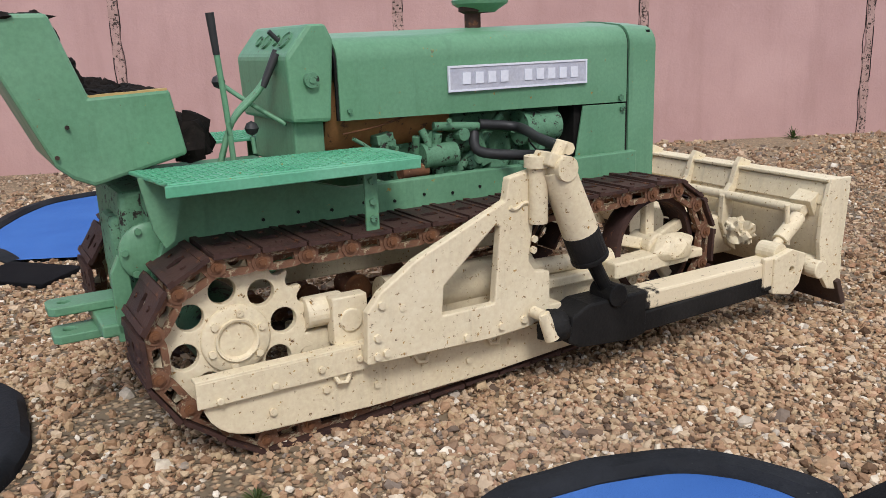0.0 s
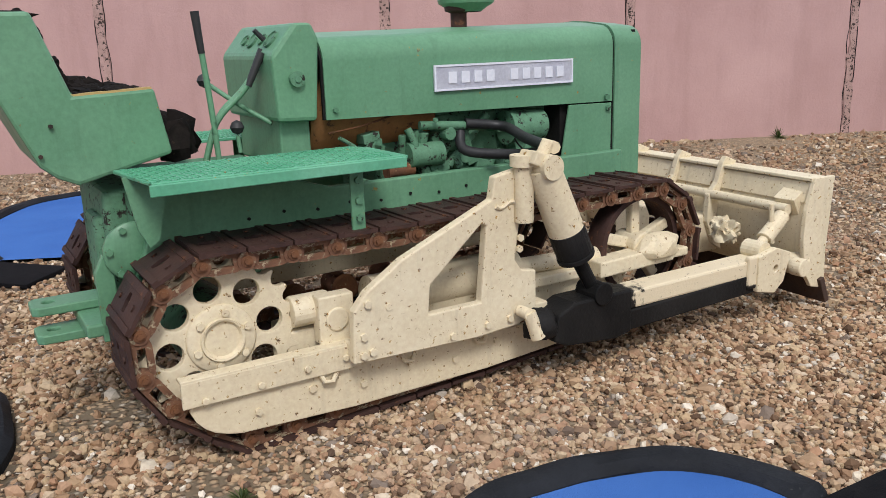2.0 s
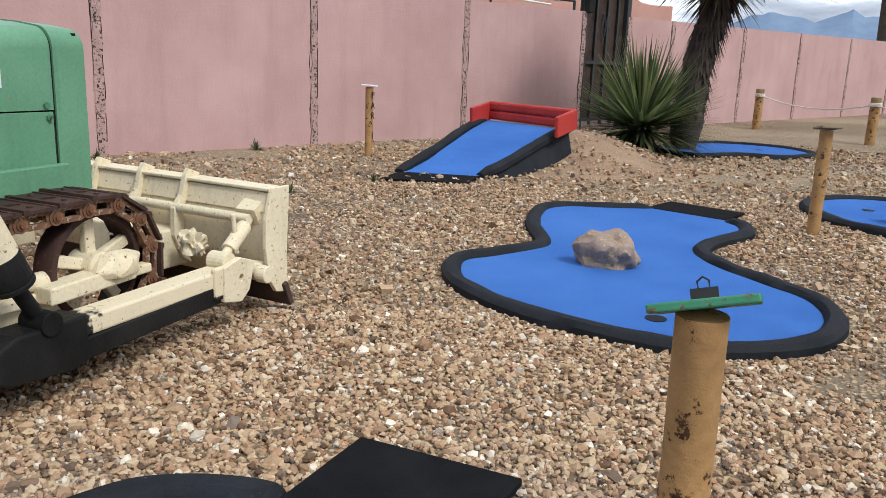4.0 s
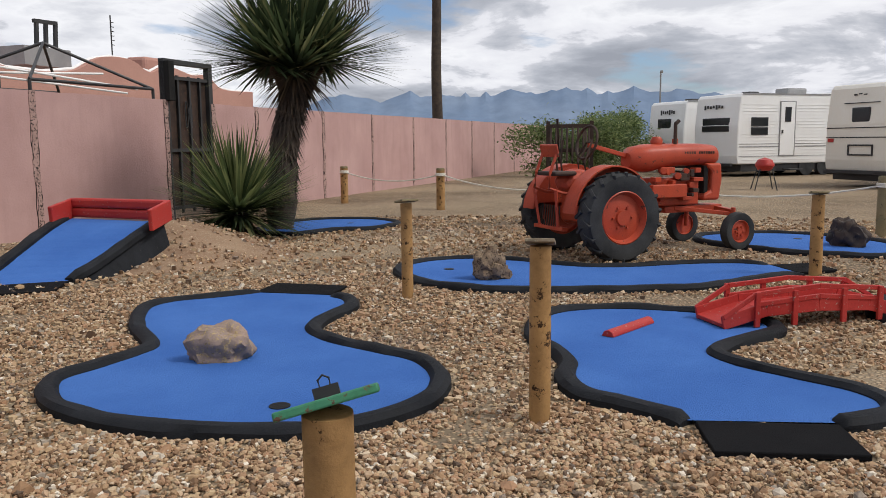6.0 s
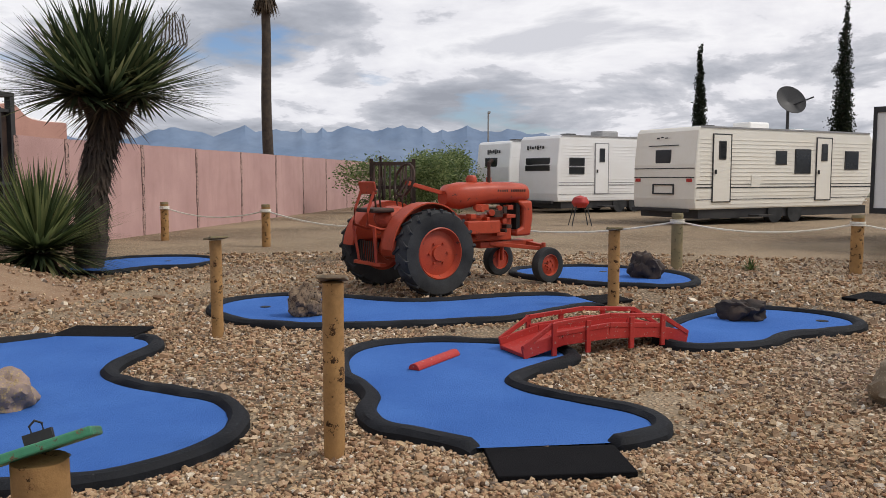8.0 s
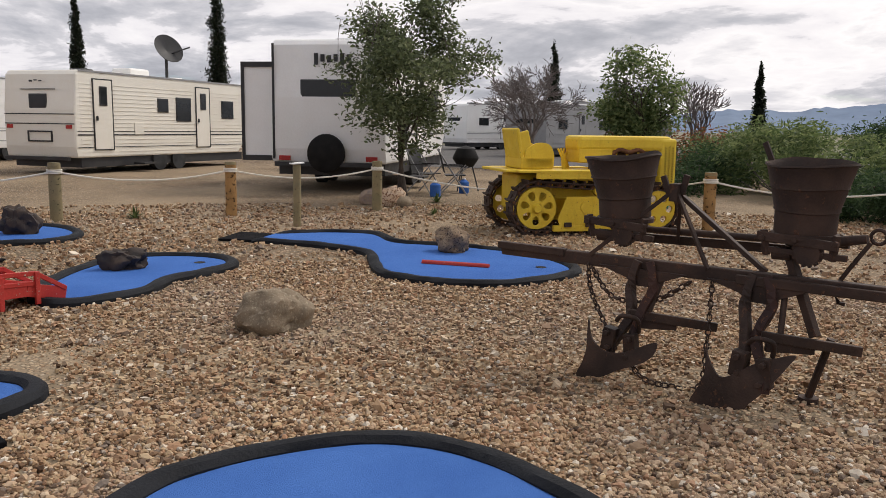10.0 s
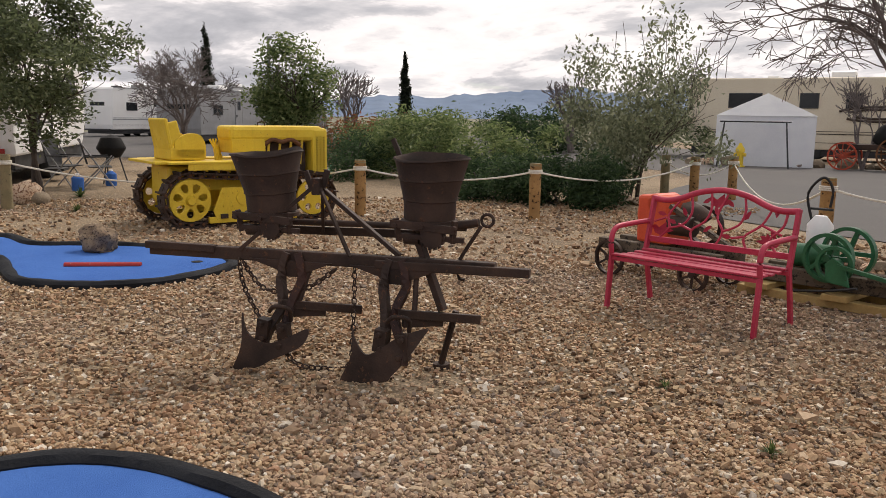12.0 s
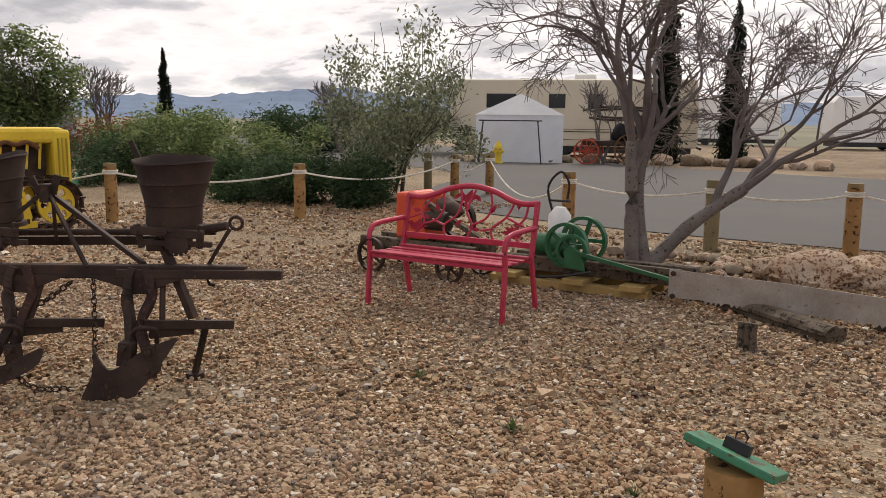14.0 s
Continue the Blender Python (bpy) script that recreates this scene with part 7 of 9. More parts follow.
# ---- stationary engine on a cart, drag saw ----
def engine_cart():
    T = thing("engine_cart", pose(4.62, -6.95, 0, 0, 0, 172), "small orange stationary engine on a wooden cart with iron wheels", "engine")
    for x, y, r in ((-0.52, 0.27, 0.17), (-0.52, -0.27, 0.17), (0.42, 0.27, 0.15), (0.42, -0.27, 0.15)):
        spoked(T, "cart_wheel", x, y, r, r, 0.022, 0.02, 6, "iron", 0.016, "spoked iron cart wheel", turn=x)
    for y in (-0.16, 0.16):
        part("cart_beam", box(B(), (-0.05, y, 0.29), (1.35, 0.09, 0.1)), "beam", T, bevel=0.008)
    for x in (-0.52, 0.42):
        part("cart_axle", cyl(B(), (x, -0.3, 0.16), (x, 0.3, 0.16), 0.018, seg=10), "iron", T)
        part("axle_bolster", box(B(), (x, 0, 0.22), (0.07, 0.36, 0.06)), "beam", T)
    bm = box(B(), (-0.12, 0, 0.57), (0.36, 0.34, 0.44))
    cyl(bm, (-0.34, 0, 0.60), (-0.28, 0, 0.60), 0.13, seg=24)
    cyl(bm, (-0.12, -0.17, 0.72), (-0.12, 0.17, 0.72), 0.09, seg=22)
    part("engine_hopper", bm, "brightorange", T, "bright orange engine hopper", bevel=0.03)
    bm = cyl(B(), (0.10, -0.18, 0.55), (0.34, -0.18, 0.55), 0.09, seg=20)
    blob(bm, (0.18, 0, 0.55), (0.16, 0.14, 0.13), 5, 0.3, 2)
    part("engine_base", bm, "iron", T, smooth=True)
    part("flywheel", lathe(B(), [(0.16, -0.03), (0.19, -0.03), (0.19, 0.03), (0.16, 0.03)], 30, axis_y(0.16, 0.24, 0.52), closed=True), "iron", T, smooth=True)
    part("belt_arm", bar(B(), (0.1, -0.2, 0.72), (0.75, -0.1, 0.36), 0.06, 0.04), "beam", T)
    part("drive_belt", tube(B(), spline([(0.16, 0.2, 0.34), (0.8, 0.2, 0.08), (1.3, 0.1, 0.12), (1.7, 0.0, 0.22)], 6), 0.012, 6), "black", T)


engine_cart()


def drag_saw():
    T = thing("drag_saw", pose(3.2, -7.12, 0, 0, 0, 176), "old green drag saw on timber skids with a long toothed blade", "saw")
    for y in (-0.2, 0.24):
        part("skid_timber", box(B(), (0.0, y, 0.04), (1.5, 0.12, 0.075)), "lumber", T, "yellowed new timber", bevel=0.006)
    for x in (-0.55, 0.1, 0.62):
        part("cross_timber", box(B(), (x, 0.0, 0.10), (0.2, 0.66, 0.05)), "lumber", T, bevel=0.006)
    for y in (-0.12, 0.12):
        part("frame_timber", box(B(), (0.2, y, 0.20), (1.7, 0.09, 0.13)), "beam", T, bevel=0.008)
    for y, r in ((-0.2, 0.20), (0.2, 0.22)):
        spoked(T, "flywheel", -0.02, y, 0.40, r, 0.03, 0.03, 5, "darkgreen", 0.03, "dark green spoked flywheel")
    bm = lathe(B(), [(0.12, -0.02), (0.15, -0.02), (0.15, 0.02), (0.12, 0.02)], 30, axis_y(0.06, -0.26, 0.36), closed=True)
    cyl(bm, (0.06, -0.29, 0.36), (0.06, -0.2, 0.36), 0.05, seg=16)
    plate(bm, [(0.02, 0.22), (0.2, 0.2), (0.16, 0.36), (0.06, 0.42), (0.0, 0.36)], [], -0.31, -0.28)
    part("saw_engine", bm, "darkgreen", T, "dark green cast crank and gear", bevel=0.004)
    part("engine_cylinder", cyl(B(), (-0.4, 0, 0.36), (-0.05, 0, 0.38), 0.10, seg=20), "darkgreen", T, smooth=True)
    part("pitman_rod", bar(B(), (0.1, -0.3, 0.36), (0.98, -0.34, 0.22), 0.03, 0.03), "darkgreen", T)
    part("guide_bar", bar(B(), (0.3, -0.2, 0.26), (1.0, -0.2, 0.26), 0.05, 0.06), "beam", T)
    teeth = []
    n = 60
    x0, x1 = 0.95, 3.6
    for k in range(n):
        x = x0 + 0.25 + (x1 - x0 - 0.25) * k / n
        teeth += [(x, 0.262), (x + 0.014, 0.235 if k % 5 else 0.262)]
    bm = plate(B(), [(x1, 0.26)] + teeth[::-1] + [(x0, 0.25), (x0, 0.48), (x0 + 0.9, 0.475), (x1, 0.42)], [], -0.004, 0.004)
    sb = part("saw_blade", bm, "steel", T, "long grey saw blade with worn teeth")
    sb.matrix_basis = pose(0.0, -0.30, -0.17, 0, 0, -3)
    for z in (0.10, 0.285):
        part("blade_pin", bolts(B(), [(0.99, z)], -0.37, 0.022, -1, 0.02), "iron", T)


drag_saw()


def timber_beam(a, b, w, label, seed, name="weathered_beam"):
    bm = B()
    a, b = Vector(a), Vector(b)
    d = (b - a).normalized()
    s = Vector((-d.y, d.x, 0))
    n = 26
    rings = []
    for i in range(n + 1):
        p = a.lerp(b, i / n)
        ring = []
        for k in range(16):
            an = k * math.tau / 16
            rr = w * (1 + 0.16 * noise.noise(Vector((i * 0.35, math.cos(an) * 2.4, math.sin(an) * 2.4 + seed))) - 0.28 * (k in (3, 9, 13)))
            ring.append(bm.verts.new(p + s * rr * math.cos(an) * 1.25 + Vector((0, 0, w * 0.8 + rr * 0.85 * math.sin(an)))))
        rings.append(ring)
    for A, C in zip(rings, rings[1:]):
        for k in range(16):
            bm.faces.new((A[k], A[(k + 1) % 16], C[(k + 1) % 16], C[k]))
    bm.faces.new(rings[0][::-1]), bm.faces.new(rings[-1])
    bmesh.ops.recalc_face_normals(bm, faces=bm.faces)
    tagged(part(name, bm, "beam"), label, "timber")


timber_beam((2.25, -7.25, 0), (1.02, -6.15, 0), 0.08, "split silvery weathered timber lying on the gravel", 1.0)
timber_beam((0.75, -6.75, 0), (-0.1, -6.3, 0), 0.10, "short grey weathered log under the saw blade", 4.0)
timber_beam((0.62, -5.85, 0.02), (0.3, -5.7, 0.02), 0.10, "sawn brown log end on the gravel", 7.0)
stump = thing("splintered_stump", pose(1.53, -5.72, 0), "small splintered grey stump in the gravel", "stump")
for k in range(6):
    part("splinter", box(B(), (0.034 * (k % 3) - 0.034, 0.035 * (k // 3), 0.08), (0.045, 0.04, 0.18 + 0.03 * (k % 2)), rotm(4 * k - 8, 6 - 3 * k, 9 * k)), "beam", stump, bevel=0.006)
boulder(1.35, -8.35, (0.5, 0.22, 0.2), 21, "petrified", "long pale banded stone beside the saw", 8, 0.3)
boulder(0.85, -8.45, (0.26, 0.2, 0.2), 22, "petrified", "rounded pale stone by the fence", 20, 0.25)

# ---- plants ----
def mesh_of(name, v, f, mat, parent=None, label=""):
    me = bpy.data.meshes.new(name)
    me.from_pydata(v, [], f)
    me.materials.append(M[mat])
    ob = new(name, me)
    if parent:
        ob.parent = parent
    if label:
        ob["label"] = label
    return ob


def spiky_head(name, parent, c, n, length, width, mat, lo, hi, seed, droop=0.25, base_r=0.12):
    """Sword leaves that spring from one point; lo, hi: their lift in degrees."""
    rng = random.Random(seed)
    v, f = [], []
    for k in range(n):
        az = rng.uniform(0, math.tau)
        a0, a1 = math.sin(radians(lo)), math.sin(radians(hi))
        el = math.asin(a0 + (a1 - a0) * rng.random())
        ln = length * rng.uniform(0.72, 1.08)
        d = Vector((math.cos(az) * math.cos(el), math.sin(az) * math.cos(el), math.sin(el)))
        s = Vector((-math.sin(az), math.cos(az), 0))
        b = Vector(c) + d * base_r
        i = len(v)
        for t, w in ((0.0, 0.8), (0.35, 1.0), (0.7, 0.7)):
            p = b + d * ln * t - Vector((0, 0, droop * ln * t * t * math.cos(el)))
            v += [tuple(p - s * width * w / 2), tuple(p + s * width * w / 2)]
        v.append(tuple(b + d * ln - Vector((0, 0, droop * ln * math.cos(el)))))
        f += [(i, i + 1, i + 3, i + 2), (i + 2, i + 3, i + 5, i + 4), (i + 4, i + 5, i + 6)]
    return mesh_of(name, v, f, mat, parent)


def tree_yucca():
    T = thing("tree_yucca", pose(11.3, 8.65, 0), "tree yucca with shaggy dark trunk and a broad spiky crown", "tree")
    line = spline([(-0.22, 0.2, -0.1), (-0.18, 0.17, 0.6), (-0.13, 0.13, 1.3), (-0.05, 0.05, 1.8), (0.0, 0.0, 2.12), (0.03, 0.0, 2.4)], 6)
    bm = B()
    tube(bm, line, 0.225, 16, r_end=0.20, wob=0.35)
    for fork in ((0.45, -0.25, 2.75), (-0.32, 0.2, 2.7), (0.1, 0.3, 2.8)):
        tube(bm, spline([(-0.02, 0.02, 1.95), (fork[0] * 0.45, fork[1] * 0.45, 2.3), fork], 5), 0.16, 10, r_end=0.09, wob=0.3)
    tr = part("trunk", bm, "bark", T, "dark shaggy forked trunk", smooth=True)
    rng = random.Random(3)
    v, f = [], []
    for k in range(900):
        c = line[rng.randrange(6, len(line) - 1)]
        a = rng.uniform(0, math.tau)
        p = c + Vector((0.21 * math.cos(a), 0.21 * math.sin(a), rng.uniform(-0.1, 0.1)))
        d = Vector((math.cos(a) * 0.45, math.sin(a) * 0.45, -1)) * rng.uniform(0.10, 0.26)
        s = Vector((-math.sin(a), math.cos(a), 0)) * 0.022
        i = len(v)
        v += [tuple(p - s), tuple(p + s), tuple(p + d)]
        f.append((i, i + 1, i + 2))
    mesh_of("bark_shag", v, f, "bark", tr, "dry hanging bark fibres")
    spiky_head("crown", T, (0.05, 0, 2.45), 420, 1.72, 0.062, "yucca", 4, 89, 4, 0.06, 0.2)
    spiky_head("side_crown", T, (0.42, -0.24, 2.62), 300, 1.18, 0.06, "yucca", -16, 80, 6, 0.10, 0.12)
    spiky_head("side_crown", T, (-0.30, 0.2, 2.58), 300, 1.22, 0.06, "yucca", -14, 80, 7, 0.10, 0.12)
    spiky_head("side_crown", T, (0.12, 0.3, 2.75), 240, 1.2, 0.06, "yucca", -5, 85, 8, 0.08, 0.12)
    spiky_head("dead_leaf_skirt", T, (0.03, 0.0, 2.42), 130, 0.62, 0.04, "deadleaf", -60, 10, 5, 0.35, 0.15)
    rng = random.Random(9)
    bm = B()
    for k in range(8):
        x = 0.55 + 0.09 * k
        tube(bm, [(0.55, -0.55, 2.9), (x, -0.62, 3.45), (x + 0.03, -0.66 + 0.02 * k, 3.85 + rng.uniform(-0.12, 0.1))], 0.009, 5)
        for j in range(8):
            z = 3.4 + 0.06 * j
            tube(bm, [(x, -0.62, z), (x + rng.uniform(-0.1, 0.1), -0.62, z + 0.1)], 0.005, 4)
    part("seed_stalk", bm, "deadleaf", T, "dry branching seed stalk")


tree_yucca()


def low_yucca():
    T = thing("low_yucca", pose(9.85, 8.55, 0), "round low yucca with pale-edged green sword leaves", "shrub")
    spiky_head("rosette", T, (0, 0, 0.34), 430, 1.3, 0.042, "agave", 12, 89, 14, 0.08, 0.1)
    spiky_head("lower_leaves", T, (0, 0, 0.34), 420, 1.12, 0.042, "yucca", -12, 30, 15, 0.16, 0.1)
    part("stump", cyl(B(), (0, 0, 0), (0, 0, 0.45), 0.25, 0.16, 14), "bark", T)


low_yucca()


def grow(bm, p, d, r, ln, depth, rng, spread, lift, tips, seg=6, minr=0.004):
    """Limbs that fork and thin out."""
    pts = [p.copy()]
    q, dd = p.copy(), d.copy()
    for k in range(4):
        dd = (dd + Vector((rng.gauss(0, 0.13), rng.gauss(0, 0.13), rng.gauss(0, 0.09) + lift))).normalized()
        q = q + dd * ln / 4
        pts.append(q.copy())
    tube(bm, pts, r, seg, r_end=max(r * 0.62, minr))
    if depth == 0:
        tips.append(q)
        return
    n = 3 if rng.random() < 0.6 else 2
    for k in range(n + (1 if depth <= 2 else 0)):
        ax = Vector((rng.gauss(0, 1), rng.gauss(0, 1), rng.gauss(0, 0.7))).normalized()
        nd = (dd + ax * spread).normalized()
        at = pts[rng.choice((2, 3, 4))] if k else q
        grow(bm, at, nd, max(r * rng.uniform(0.5, 0.66), minr), ln * rng.uniform(0.62, 0.85), depth - 1, rng, spread, lift, tips, 5 if depth > 2 else 4, minr)


def bare_tree(x, y, stems, h, r, depth, seed, label, spread=0.62, lift=0.02, mat="greybark", minr=0.004, s=1.0):
    T = thing("bare_tree", pose(x, y, 0), label, "tree")
    rng = random.Random(seed)
    tips = []
    for k, d in enumerate(stems):
        bm = B()
        dv = Vector(d).normalized()
        pts = spline([(0.06 * k - 0.06, 0.04 * k, -0.1), tuple(dv * h * 0.5 + Vector((0.05, 0, 0))), tuple(dv * h)], 5)
        tube(bm, pts, r, 10, r_end=r * 0.7, wob=0.15)
        part("trunk", bm, mat, T, "grey forked trunk", smooth=True)
        bm = B()
        for j in range(3):
            ax = Vector((rng.gauss(0, 1), rng.gauss(0, 1), 0.15)).normalized()
            grow(bm, pts[-1] if j < 2 else pts[-4], (dv + ax * 0.6).normalized(), r * 0.55, h * 0.75 * s, depth, rng, spread, lift, tips, 6, minr)
        part("crown", bm, "twig" if depth > 3 else mat, T, "bare twiggy crown", smooth=True)
    return T


def leaves(name, parent, clumps, n, size, mat, seed, hang=0.0, aspect=0.42):
    """Small leaves scattered through ellipsoid clumps (x, y, z, rx, ry, rz), denser towards their skin."""
    rng = np.random.default_rng(seed)
    w = np.array([c[3] * c[4] * c[5] for c in clumps]) ** 0.7
    pick = rng.choice(len(clumps), n, p=w / w.sum())
    c = np.array(clumps)[pick]
    u = rng.normal(0, 1, (n, 3))
    u /= np.linalg.norm(u, axis=1)[:, None]
    p = c[:, :3] + u * c[:, 3:] * (rng.uniform(0, 1, (n, 1)) ** 0.5) * rng.lognormal(0, 0.16, (n, 1))
    p[:, 2] = np.maximum(p[:, 2], 0.02)
    d = rng.normal(0, 1, (n, 3))
    d[:, 2] = d[:, 2] * 0.6 - hang
    d /= np.linalg.norm(d, axis=1)[:, None]
    e = np.cross(d, rng.normal(0, 1, (n, 3)))
    e /= np.linalg.norm(e, axis=1)[:, None]
    s = size * rng.uniform(0.6, 1.35, (n, 1))
    v = np.stack([p - d * s * 0.5, p + e * s * aspect * 0.5, p + d * s * 0.5, p - e * s * aspect * 0.5], 1).reshape(-1, 3)
    f = np.arange(4 * n).reshape(-1, 4)
    return mesh_of(name, v.tolist(), f.tolist(), mat, parent)


def clump_set(rng, n, c, s, r):
    return [(c[0] + rng.gauss(0, s[0]), c[1] + rng.gauss(0, s[1]), c[2] + rng.gauss(0, s[2]), r * rng.uniform(0.6, 1.3), r * rng.uniform(0.6, 1.3), r * rng.uniform(0.5, 1.1)) for _ in range(n)]


def leafy_tree(name, x, y, h, w, mat, n, size, seed, label, trunks=1, low=0.35, hang=0.0, r=0.07, clumps=26, cr=0.5):
    T = thing(name, pose(x, y, 0), label, "tree")
    rng = random.Random(seed)
    tips = []
    for k in range(trunks):
        d = Vector((rng.gauss(0, 0.22), rng.gauss(0, 0.22), 1)).normalized()
        bm = tube(B(), spline([(0.12 * k - 0.06 * trunks, 0.1 * k, -0.05), tuple(d * h * 0.25 + Vector((0.1 * k, 0.05, 0))), tuple(d * h * 0.5 + Vector((0.12 * k, 0, 0)))], 4), r, 9, r_end=r * 0.55, wob=0.2)
        part("trunk", bm, "bark", T, smooth=True)
        bm = B()
        for j in range(3):
            ax = Vector((rng.gauss(0, 1), rng.gauss(0, 1), 0.5)).normalized()
            grow(bm, d * h * (0.3 + 0.06 * j), (d + ax * 0.7).normalized(), r * 0.35, h * 0.28, 2, rng, 0.6, 0.03, tips, 5)
        part("limb", bm, "bark", T, smooth=True)
    cl = clump_set(rng, clumps, (0, 0, h * (0.5 + low / 2)), (w * 0.3, w * 0.3, h * (1 - low) * 0.24), cr)
    leaves("crown", T, cl, n, size, mat, seed, hang)
    bm = B()
    for k in range(24):
        t = rng.choice(tips)
        d = Vector((rng.gauss(0, 0.25), rng.gauss(0, 0.25), 1)) * rng.uniform(0.3, 0.9)
        tube(bm, [t, t + d * 0.5 + Vector((rng.gauss(0, 0.04), 0, 0)), t + d], 0.006, 4)
    part("shoot", bm, "twig", T)
    return T


def shrub(name, x, y, sx, sy, h, mat, n, size, seed, label, cr=0.45, clumps=22, hang=0.0, aspect=0.35):
    T = thing(name, pose(x, y, 0), label, "shrub")
    rng = random.Random(seed)
    cl = [(rng.uniform(-sx, sx), rng.uniform(-sy, sy), h * rng.uniform(0.15, 0.82), cr * rng.uniform(0.7, 1.3), cr * rng.uniform(0.7, 1.3), cr * rng.uniform(0.6, 1.2)) for _ in range(clumps)]
    leaves("foliage", T, cl, n, size, mat, seed, hang, aspect)
    bm = B()
    for k in range(14):
        c = rng.choice(cl)
        tube(bm, [(c[0] * 0.4, c[1] * 0.4, 0), (c[0] * 0.7, c[1] * 0.7, c[2] * 0.6), (c[0], c[1], c[2] + 0.2)], 0.015, 5)
    part("stem", bm, "twig", T)
    return T


def cypress(x, y, h, w, seed):
    T = thing("cypress", pose(x, y, 0), "tall narrow dark cypress", "tree", "cypresses")
    rng = random.Random(seed)
    cl = [(rng.gauss(0, 0.05), rng.gauss(0, 0.05), h * (k + 0.8) / 26, w * (1 - abs((k / 25) ** 1.6)) * rng.uniform(0.85, 1.15) + 0.08, w * (1 - (k / 25) ** 1.6) * rng.uniform(0.85, 1.15) + 0.08, h / 20) for k in range(26)]
    leaves("crown", T, cl, 12000, 0.16, "cypress", seed, -0.8, 0.4)
    part("trunk", cyl(B(), (0, 0, 0), (0, 0, h * 0.9), w * 0.3, 0.04, 8), "bark", T)


# the big bare tree by the saw
bare_tree(2.95, -8.4, [(0.05, -0.1, 1), (-0.72, -0.3, 0.66), (0.10, 0.06, 1)], 1.3, 0.082, 6, 21, "large bare grey tree with a wide tangled crown", 0.72, 0.008, s=0.86, minr=0.0035)
# leafy tree by the white travel trailer
leafy_tree("olive_tree", 15.7, -5.35, 3.7, 2.3, "olive", 15000, 0.10, 31, "multi-stemmed olive tree in front of a white trailer", 2, 0.3, 0.15, 0.055, 34, 0.5)
leafy_tree("willow_tree", 8.85, -13.2, 2.75, 2.3, "willow", 8500, 0.095, 33, "thin grey-green weeping tree behind the rope fence", 2, 0.2, 0.9, 0.04, 38, 0.5)
leafy_tree("green_tree", 24.4, -16.7, 3.55, 1.5, "oleander", 11000, 0.16, 35, "dense dark-green tree behind the yellow crawler", 1, 0.2, 0.0, 0.09, 26, 0.7)
bare_tree(26.5, -13.9, [(0, 0, 1), (0.4, -0.3, 0.8), (-0.4, 0.2, 0.8)], 1.25, 0.085, 5, 41, "bare twiggy grey tree beyond the trailers", 0.72, 0.012, "twig", 0.007, 0.95)
bare_tree(29.0, -23.5, [(0, 0, 1), (0.4, 0.2, 0.9)], 1.15, 0.12, 4, 43, "bare pale tree behind the shrubs", 0.55, 0.05, "twig", 0.012)
bare_tree(22.0, -30.0, [(0, 0, 1), (0.2, 0.2, 1)], 1.1, 0.12, 4, 44, "bare pale tree behind the shrubs", 0.5, 0.06, "twig", 0.012)
bare_tree(9.6, -28.5, [(0.2, 0, 1), (-0.3, 0, 0.9)], 1.1, 0.06, 3, 46, "small bare tree beside the tent", 0.6, 0.05, "twig", 0.01)
shrub("oleander_hedge", 14.2, -14.0, 2.2, 1.3, 1.55, "oleander", 17000, 0.13, 51, "yellow-green oleander shrub with long narrow leaves", 0.42, 40, 0.0, 0.28)
shrub("oleander_hedge", 16.8, -15.6, 1.5, 1.5, 1.7, "oleander", 9000, 0.14, 52, "yellow-green oleander shrub with long narrow leaves", 0.45, 28, 0.0, 0.28)
shrub("dark_shrub", 9.3, -11.9, 1.1, 0.8, 0.85, "juniper", 16000, 0.10, 53, "dense low dark-green shrub behind the rope", 0.36, 28, -0.4, 0.25)
shrub("dark_shrub", 10.8, -11.5, 0.9, 0.7, 0.8, "juniper", 11000, 0.10, 54, "dense low dark-green shrub behind the rope", 0.34, 22, -0.4, 0.25)
shrub("dark_shrub", 16.5, -12.6, 1.1, 0.9, 1.05, "juniper", 6000, 0.11, 55, "dark green rosemary-like shrub behind the crawler", 0.5, 22, -0.3, 0.25)
shrub("far_shrub", 25.0, -30.0, 3.4, 2.0, 2.1, "juniper", 9000, 0.2, 58, "distant dark green bushes across the road", 0.7, 30)
shrub("far_shrub", 19.5, -33.0, 3.0, 2.0, 2.0, "olive", 8000, 0.2, 59, "distant grey-green bushes across the road", 0.7, 26)
shrub("red_shrub", 21.5, -17.2, 1.5, 1.2, 1.45, "redleaf", 6000, 0.13, 56, "reddish-brown leafy shrub behind the crawler", 0.55, 20)
shrub("far_hedge", 33.5, 11.2, 4.2, 1.8, 2.5, "oleander", 26000, 0.15, 57, "long dense green hedge beside the pink wall", 0.7, 44)
for x, y, h, w, sd in ((44, 0.85, 7.7, 0.42, 61), (43, -5.5, 9.2, 0.55, 62), (46, 1.6, 3.4, 0.4, 63), (8.0, -30.9, 7.2, 0.5, 64), (6.0, -32.9, 5.8, 0.48, 65), (37.5, -34.5, 5.2, 0.4, 66), (45.0, -25.5, 6.5, 0.55, 67)):
    cypress(x, y, h, w, sd)


